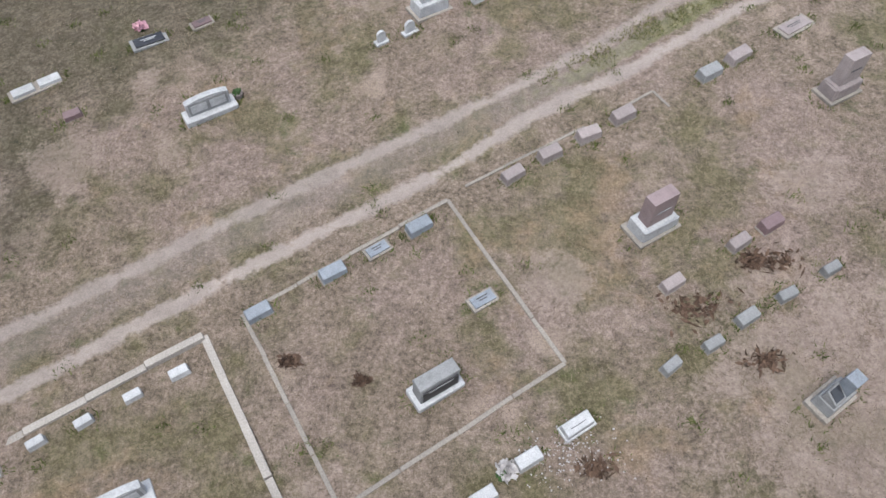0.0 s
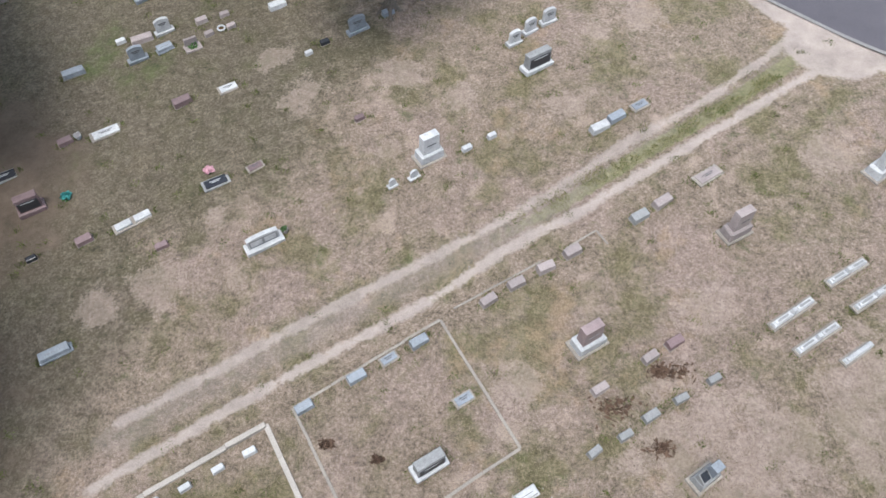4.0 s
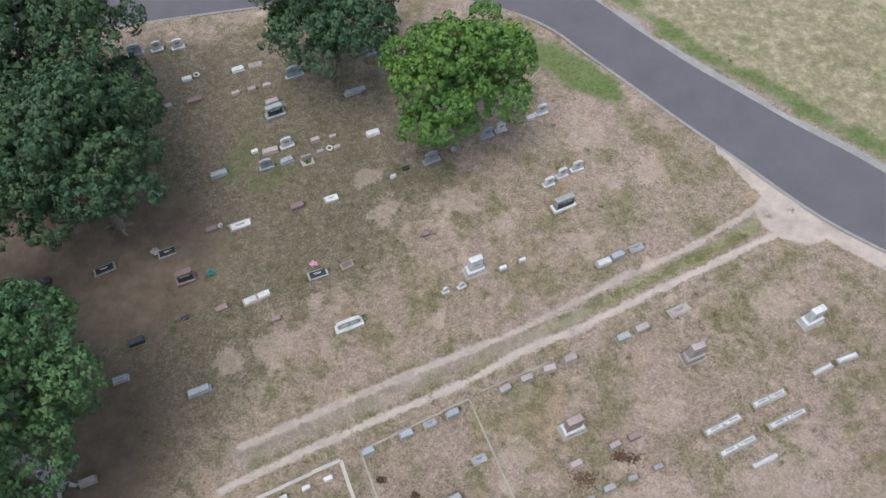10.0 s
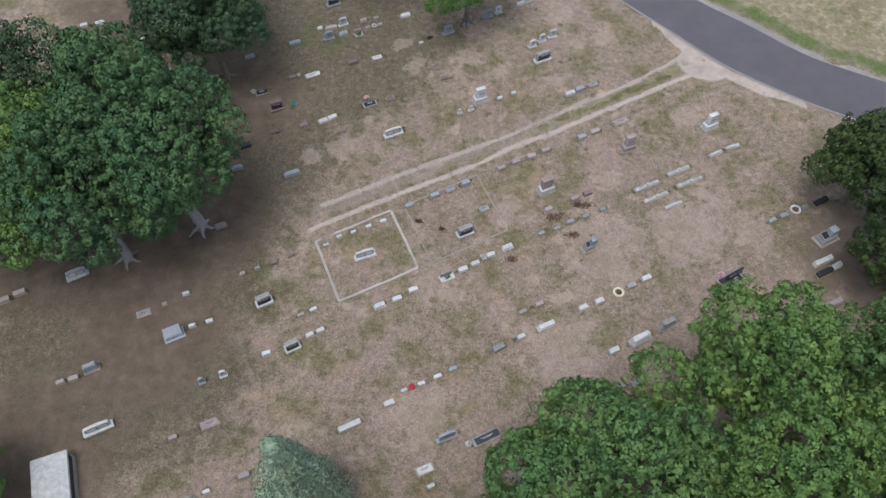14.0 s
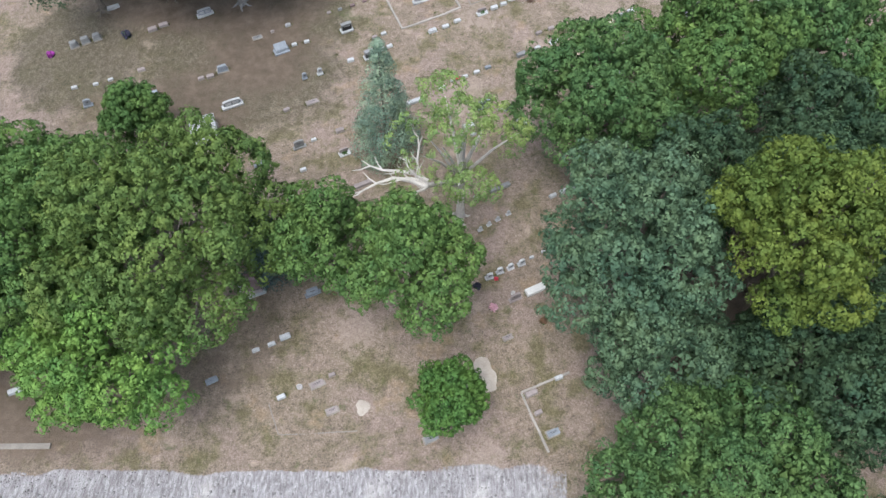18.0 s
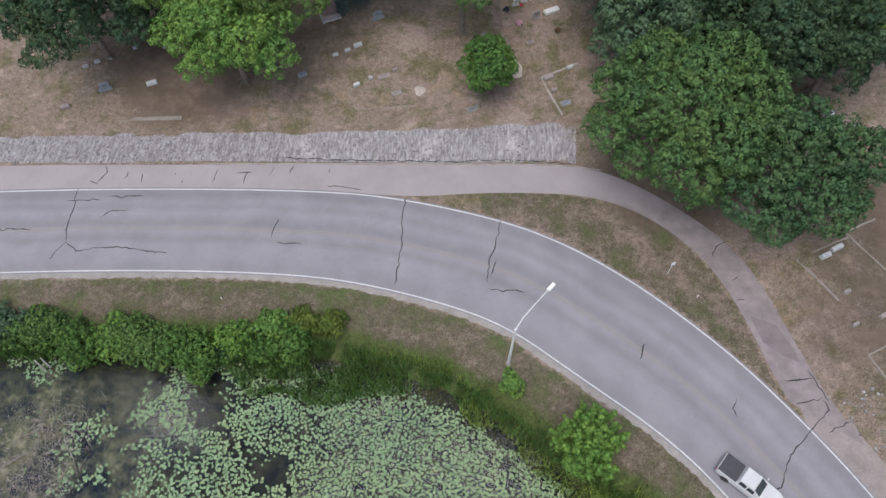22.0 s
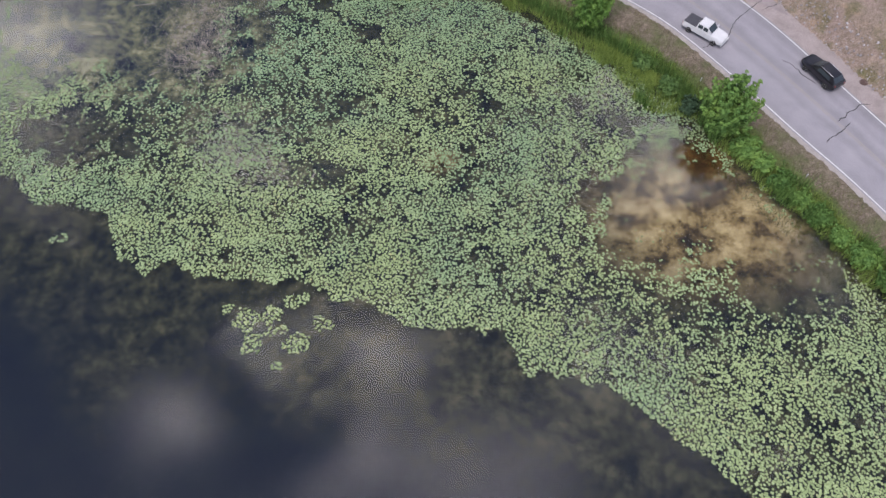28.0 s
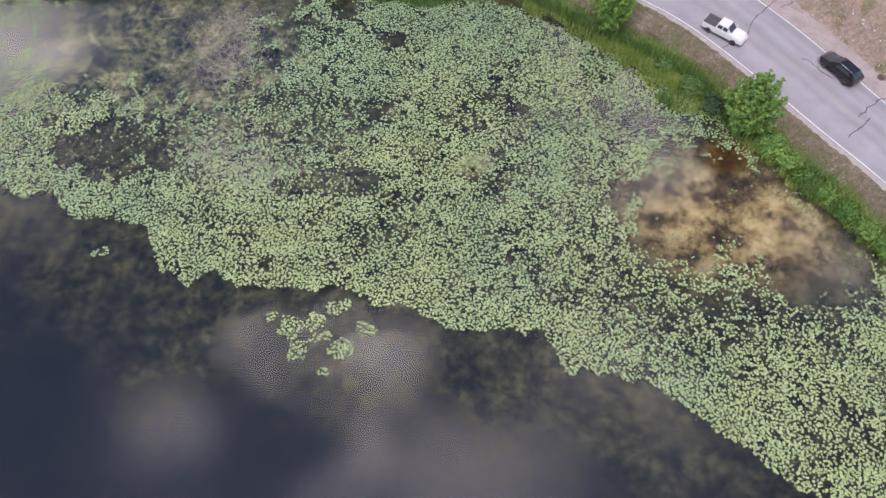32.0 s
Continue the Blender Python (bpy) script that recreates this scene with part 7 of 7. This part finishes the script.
BUSHES = [(-57.5, -75.4, 1.5, 1.7, "grey"), (-54.4, -75.3, 1.5, 1.8, "dark"), (-51.4, -75.0, 1.4, 1.6, "oak"), (-48.3, -75.2, 1.9, 2.5, "grey"), (-45.4, -74.3, 1.4, 2.0, "grey"),
          (-43.0, -74.0, 1.2, 1.6, "grey"), (-41.0, -74.6, 1.3, 1.5, "maple"), (-38.2, -76.0, 1.8, 2.6, "maple"), (-35.4, -74.8, 1.3, 1.5, "oak")]
for i, (bx, by, br, bh, bl) in enumerate(BUSHES):
    bush(bx, by, br, bh, bl, "leafy green bush on the pond's bank", 60 + i)
BUSHES = [(-33.0, -75.4, 1.5, 1.9, "oak"), (-30.2, -75.8, 1.7, 2.1, "maple"), (-28.4, -76.4, 1.7, 2.3, "maple"), (-25.6, -74.4, 1.2, 1.1, "lime"), (-23.2, -73.6, 1.1, 1.0, "lime"),
          (-20.6, -73.2, 1.2, 0.9, "olive"), (-18.2, -73.6, 1.1, 0.9, "olive"), (-26.6, -75.8, 1.1, 1.2, "dark"), (-3.6, -78.4, 0.8, 0.7, "lime"), (6.9, -89.4, 1.1, 0.9, "oak"),
          (9.2, -92.6, 1.0, 1.0, "oak"), (10.9, -95.2, 1.2, 1.2, "dark")]
for i, (bx, by, br, bh, bl) in enumerate(BUSHES):
    bush(bx, by, br, bh, bl, "low green bush among bank grass", 80 + i)
more = random.Random(9)
for i in range(17):
    bx = -61 + 2.45 * i + more.uniform(-0.6, 0.6)
    bush(bx, -74.4 - (0.9 if bx > -34 else 0.2) + more.uniform(-0.5, 0.5), more.uniform(1.1, 1.6), more.uniform(1.3, 2.0), more.choice(["oak", "lime", "maple", "willow", "lime"]), "leafy green bush in a thicket on the bank", 140 + i)
BUSHES = [(15.5, -100.3, 1.2, 1.0, "lime"), (16.9, -102.1, 1.1, 0.9, "lime"), (18.1, -104.2, 1.1, 0.9, "maple"), (19.5, -106.0, 1.1, 0.9, "lime"), (20.8, -108.0, 1.1, 0.9, "maple"),
          (22.3, -110.0, 1.1, 0.9, "lime"), (23.8, -112.1, 1.1, 0.9, "lime"), (25.2, -114.4, 1.2, 0.9, "maple"), (26.9, -117.0, 1.3, 1.0, "lime")]
for i, (bx, by, br, bh, bl) in enumerate(BUSHES):
    bush(bx, by, br, bh, bl, "bright green thicket along the water's edge", 100 + i)

def lily_pads():
    rng = np.random.default_rng(41)
    # leaves crowd one another, about a hand and a half apart
    gap = 0.204
    x, y = (a.ravel() for a in np.meshgrid(np.arange(-78, 34, gap), np.arange(-146, -76, gap)))
    x, y = x + gap * (0.5 * (np.floor(y / gap) % 2) + 0.44 * rng.normal(size=len(x)).clip(-1.5, 1.5)), y + gap * 0.44 * rng.normal(size=len(x)).clip(-1.5, 1.5)
    x, y = x + 0.5 * (lattice(x, y, 2.1, 16) - 0.5), y + 0.5 * (lattice(x, y, 1.7, 17) - 0.5)
    e = shore_side(x, y)
    south = np.interp(x, [p[0] for p in PADS_SOUTH], [p[1] for p in PADS_SOUTH])
    wob = 2.2 * (lattice(x, y, 3.2, 1) - 0.5) + 1.2 * (lattice(x, y, 1.2, 2) - 0.5)
    inside = smooth(-0.2, 0.25, y - south + wob)
    den = inside * smooth(7.2, 7.8, e + wob * 0.3)
    # open holes of dark water, finer and more of them in the middle of the west
    holes = 0.17 * lattice(x, y, 2.4, 9) + 0.30 * lattice(x, y, 0.9, 10) + 0.53 * lattice(x, y, 0.38, 11)
    thin = smooth(1.2, 0.4, np.hypot((x + 37) / 14, (y + 97) / 8)) * 0.10 + smooth(1.2, 0.4, np.hypot((x - 9) / 15, (y + 117) / 5)) * 0.10 + smooth(1.2, 0.3, np.hypot((x + 12) / 22, (y + 95.5) / 3.5)) * 0.055
    thick = 0.09 * smooth(7, 1.5, y - south) + 0.05 * smooth(1.2, 0.4, np.hypot((x + 14) / 14, (y + 86) / 7))
    den *= 0.10 + 0.90 * smooth(0.20, 0.54, holes - 1.2 * thin + thick + 0.07 * (lattice(x, y, 6, 15) - 0.5))
    den *= 1 - 2.2 * thin
    # bare muddy reaches and pools
    for cx, cy, rx, ry, k in ((10.0, -106.5, 10.5, 7.0, 0.985), (17.0, -111.5, 6.5, 5.5, 0.97), (4.0, -109.5, 3.5, 3.5, 0.9), (-50, -84.5, 17.5, 9.0, 1.0), (-43, -88.2, 6.5, 3.2, 1.0), (-50.5, -99.8, 5.0, 3.4, 0.93), (-44.7, -100.4, 1.6, 2.2, 0.97),
                              (-26.2, -103.8, 4.2, 2.0, 0.8), (-30.3, -104.6, 2.5, 1.0, 0.6), (-22.7, -109.6, 2.4, 1.3, 0.6), (-21.8, -85.1, 1.8, 1.4, 0.95), (-36.5, -78.2, 5.5, 3.4, 1.0), (-27.8, -80.0, 1.6, 2.0, 0.97), (-23.4, -94.9, 1.5, 1.2, 0.8), (-8.9, -95.2, 1.3, 1.0, 0.8), (-0.4, -94.5, 1.3, 0.9, 0.8), (4.0, -96.6, 2.6, 1.3, 0.8), (-11.6, -104.2, 1.9, 1.5, 0.55)):
        r = np.hypot((x - cx) / rx, (y - cy) / ry) + 0.7 * (lattice(x, y, 1.5, 12) - 0.5) + 0.5 * (lattice(x, y, 0.5, 13) - 0.5)
        den *= 1 - k * smooth(1.12, 0.82, r)
    # a loose island off the edge
    for cx, cy, rx, ry in ((-31.6, -118.1, 0.7, 0.7), (-29.6, -119.2, 1.5, 1.1), (-27.6, -118.7, 1.4, 0.8), (-28.8, -121.5, 0.9, 0.9), (-25.5, -117.3, 1.3, 0.9), (-25.2, -121.3, 1.1, 0.9), (-23.4, -119.2, 1.0, 0.8), (-26.7, -123.3, 0.5, 0.4), (-47.8, -111.7, 0.9, 0.6), (-27.0, -120.2, 1.0, 0.6)):
        den = np.maximum(den, 0.9 * smooth(1.05, 0.7, np.hypot((x - cx) / rx, (y - cy) / ry) + 0.9 * (lattice(x, y, 0.9, 14) - 0.5)))
    keep = (rng.random(len(x)) < den) & (e > 7.1)
    x, y = x[keep], y[keep]
    n, m = len(x), 6
    r = 0.085 + 0.052 * rng.random(n) ** 1.3
    lift = POND_Z + 0.01 + 0.045 * rng.random(n)
    turn = rng.random(n) * 6.283
    ang = np.linspace(0.25, 6.03, m)[None] + turn[:, None]
    rad = r[:, None] * (1 + 0.08 * rng.normal(size=(n, m)))
    rim = np.stack([x[:, None] + rad * np.cos(ang), y[:, None] + rad * np.sin(ang), lift[:, None] + 0.018 * rng.random((n, m)) ** 2], -1)
    mid = np.stack([x + 0.15 * r * np.cos(turn), y + 0.15 * r * np.sin(turn), lift], -1)[:, None]
    co = np.concatenate([mid, rim], 1).reshape(-1, 3)
    data = bpy.data.meshes.new("lily_pads")
    k = m + 1
    data.vertices.add(n * k)
    data.vertices.foreach_set("co", co.astype(np.float32).ravel())
    data.loops.add(n * k)
    data.loops.foreach_set("vertex_index", np.arange(n * k, dtype=np.int32))
    data.polygons.add(n)
    data.polygons.foreach_set("loop_start", np.arange(0, n * k, k, dtype=np.int32))
    data.update(calc_edges=True)
    mat, nn, l, p = node_material("lily_leaf", 0.5)
    p.inputs["Specular IOR Level"].default_value = 0.25
    geo = nn.new("ShaderNodeNewGeometry")
    c = ramp_node(nn, l, geo.outputs["Random Per Island"], (0.0, (0.126, 0.184, 0.084)), (0.5, (0.236, 0.334, 0.150)), (0.96, (0.338, 0.440, 0.226)), (1.0, (0.42, 0.39, 0.19)))
    # yellower leaves towards the open water, blue-greener ones near the bank
    where = nn.new("ShaderNodeSeparateXYZ")
    l.new(geo.outputs["Position"], where.inputs[0])
    out = nn.new("ShaderNodeMapRange")
    out.inputs["From Min"].default_value, out.inputs["From Max"].default_value = -84.0, -114.0
    out.inputs["To Min"].default_value, out.inputs["To Max"].default_value = -0.12, 0.08
    l.new(where.outputs["Y"], out.inputs["Value"])
    pad_tone = nn.new("ShaderNodeMath")
    l.new(noise_node(nn, l, 0.09, 4), pad_tone.inputs[0])
    l.new(out.outputs[0], pad_tone.inputs[1])
    c = mixed(nn, l, 0.5, c, ramp_node(nn, l, pad_tone.outputs[0], (0.34, (0.138, 0.240, 0.155)), (0.66, (0.268, 0.334, 0.152))))
    l.new(c, p.inputs["Base Color"])
    data.materials.append(mat)
    tagged(new("lily_pads", data), "thousands of pale green floating lily pads", "lily pads", kind="stuff")


lily_pads()


def brushwood():
    """A tangle of fine grey twigs in the shallows."""
    rng = np.random.default_rng(91)
    n = 4200
    cx, cy = rng.choice([-39.2, -40.6, -38.0, -42.0], n), rng.choice([-82.0, -85.0, -87.5, -90.0], n)
    x, y = cx + rng.normal(size=n) * 1.2, cy + rng.normal(size=n) * 1.3
    blades("brushwood", x, y, np.full(n, POND_Z - 0.03), 0.10 + 0.28 * rng.random(n), 0.014, 1.6, blade_material("grey_twigs", (0.14, 0.12, 0.10), (0.50, 0.46, 0.41)), "tangle of fine grey dead twigs in shallow water", 92)


brushwood()
DRIFT = varied("weathered_grey_wood", (0.14, 0.125, 0.11), (0.34, 0.315, 0.29), 0.9, 3.0, 30, 0.5)


def driftwood(x, y, ln, ang, seed):
    rng = np.random.default_rng(seed)
    root = new("dead_branch")
    root.matrix_world = pose(x, y, POND_Z + 0.03, 0, 0, ang)
    bm = bmesh.new()
    tube(bm, [(-ln / 2, 0, -0.1), (-ln / 6, 0.1 * rng.normal(), 0.08), (ln / 5, 0.12 * rng.normal(), 0.1), (ln / 2, 0.2 * rng.normal(), 0.02)], [0.045, 0.04, 0.03, 0.008], 7)
    part("stem", bm, DRIFT, root)
    for _ in range(6):
        s = rng.uniform(-0.3, 0.4) * ln
        a = rng.choice([-1, 1]) * rng.uniform(0.5, 1.1)
        q = ln * rng.uniform(0.15, 0.32)
        bm = bmesh.new()
        tube(bm, [(s, 0, 0.07), (s + q * 0.5 * math.cos(a), q * 0.5 * math.sin(a), 0.16), (s + q * math.cos(a), q * math.sin(a), 0.05)], [0.02, 0.014, 0.004], 5)
        part("twig", bm, DRIFT, root)
    tagged(root, "bleached dead branch lying in shallow water", "dead branch", "dead branches")


for i, (dx, dy, ln, an) in enumerate(((-37.5, -84, 3.4, -58), (-39.5, -87.5, 2.6, 70), (-41.5, -84.5, 2.2, 20), (-43, -89, 2.4, 100), (-38.5, -90.5, 2.0, -20), (-31, -102.4, 2.2, -8), (-25.8, -104.2, 1.4, 65), (-47, -81.5, 2.8, 10), (-35.5, -97, 1.6, 150),
                                    (-40.2, -82.4, 2.6, 95), (-42.6, -86.6, 2.0, 130), (-38.0, -86.2, 1.8, 15), (-44.2, -84.2, 1.7, 60), (-41.2, -89.6, 2.3, -35), (-36.6, -88.4, 1.5, 80), (-39.0, -92.2, 1.8, 110), (-45.5, -87.2, 1.6, -70), (-43.6, -91.6, 1.4, 25))):
    driftwood(dx, dy, ln, an, 120 + i)
for sx, sy in ((-41.3, -77.4), (-40.9, -77.2)):
    bm = bmesh.new()
    tube(bm, [(0, 0, -0.6), (0.05, 0, 0.8), (0.08, 0.05, 1.9)], [0.1, 0.08, 0.05], 8)
    ob = part("dead_snag", bm, pale_bark)
    ob.location = (sx, sy, POND_Z)
    tagged(ob, "bare grey standing snag at the pond's edge", "dead tree")


def dead_limbs():
    """Bare crooked limbs that reach out of the dying tree towards the west."""
    root = [o for o in scene.objects if o.name.startswith("dying_tree")][0]
    rng = np.random.default_rng(77)
    fork = np.array([-2.6, -2.2, 7.6])
    for reach, swing, rise, thick in ((5.6, -0.10, 0.2, 0.19), (5.0, 0.34, 0.9, 0.17), (3.4, 0.08, 0.1, 0.13), (3.8, 1.25, 1.8, 0.13), (2.4, -0.8, -0.2, 0.12), (2.6, 0.75, 1.0, 0.11)):
        way = np.array([-math.cos(swing), math.sin(swing), 0.0])
        side = np.array([way[1], -way[0], 0.0])
        spine = [fork + way * reach * u + side * 0.10 * reach * math.sin(5.0 * u + swing * 3) + np.array([0, 0, rise * u + 0.35 * math.sin(3.1 * u)]) for u in (0, 0.2, 0.42, 0.64, 0.84, 1.0)]
        bm = bmesh.new()
        tube(bm, [tuple(p) for p in spine], [thick, thick * 0.9, thick * 0.72, thick * 0.52, thick * 0.32, thick * 0.1], 7)
        for k in (1, 2, 3, 4):
            turn = (1 if k % 2 else -1) * rng.uniform(0.5, 1.0)
            q = reach * rng.uniform(0.16, 0.32)
            out = way * math.cos(turn) + side * math.sin(turn)
            tube(bm, [tuple(spine[k]), tuple(spine[k] + out * q * 0.5 + [0, 0, 0.12]), tuple(spine[k] + out * q + side * 0.15 * q + [0, 0, 0.3])], [thick * 0.45, thick * 0.3, thick * 0.07], 6)
        part("dead_limb", bm, pale_bark, root, "bare bleached limb")
    bm = bmesh.new()
    tube(bm, [(0, 0, 4.6), (-0.9, -0.9, 6.2), tuple(fork)], [0.24, 0.21, 0.18], 8)
    part("dead_limb", bm, pale_bark, root, "bare bleached limb")


dead_limbs()
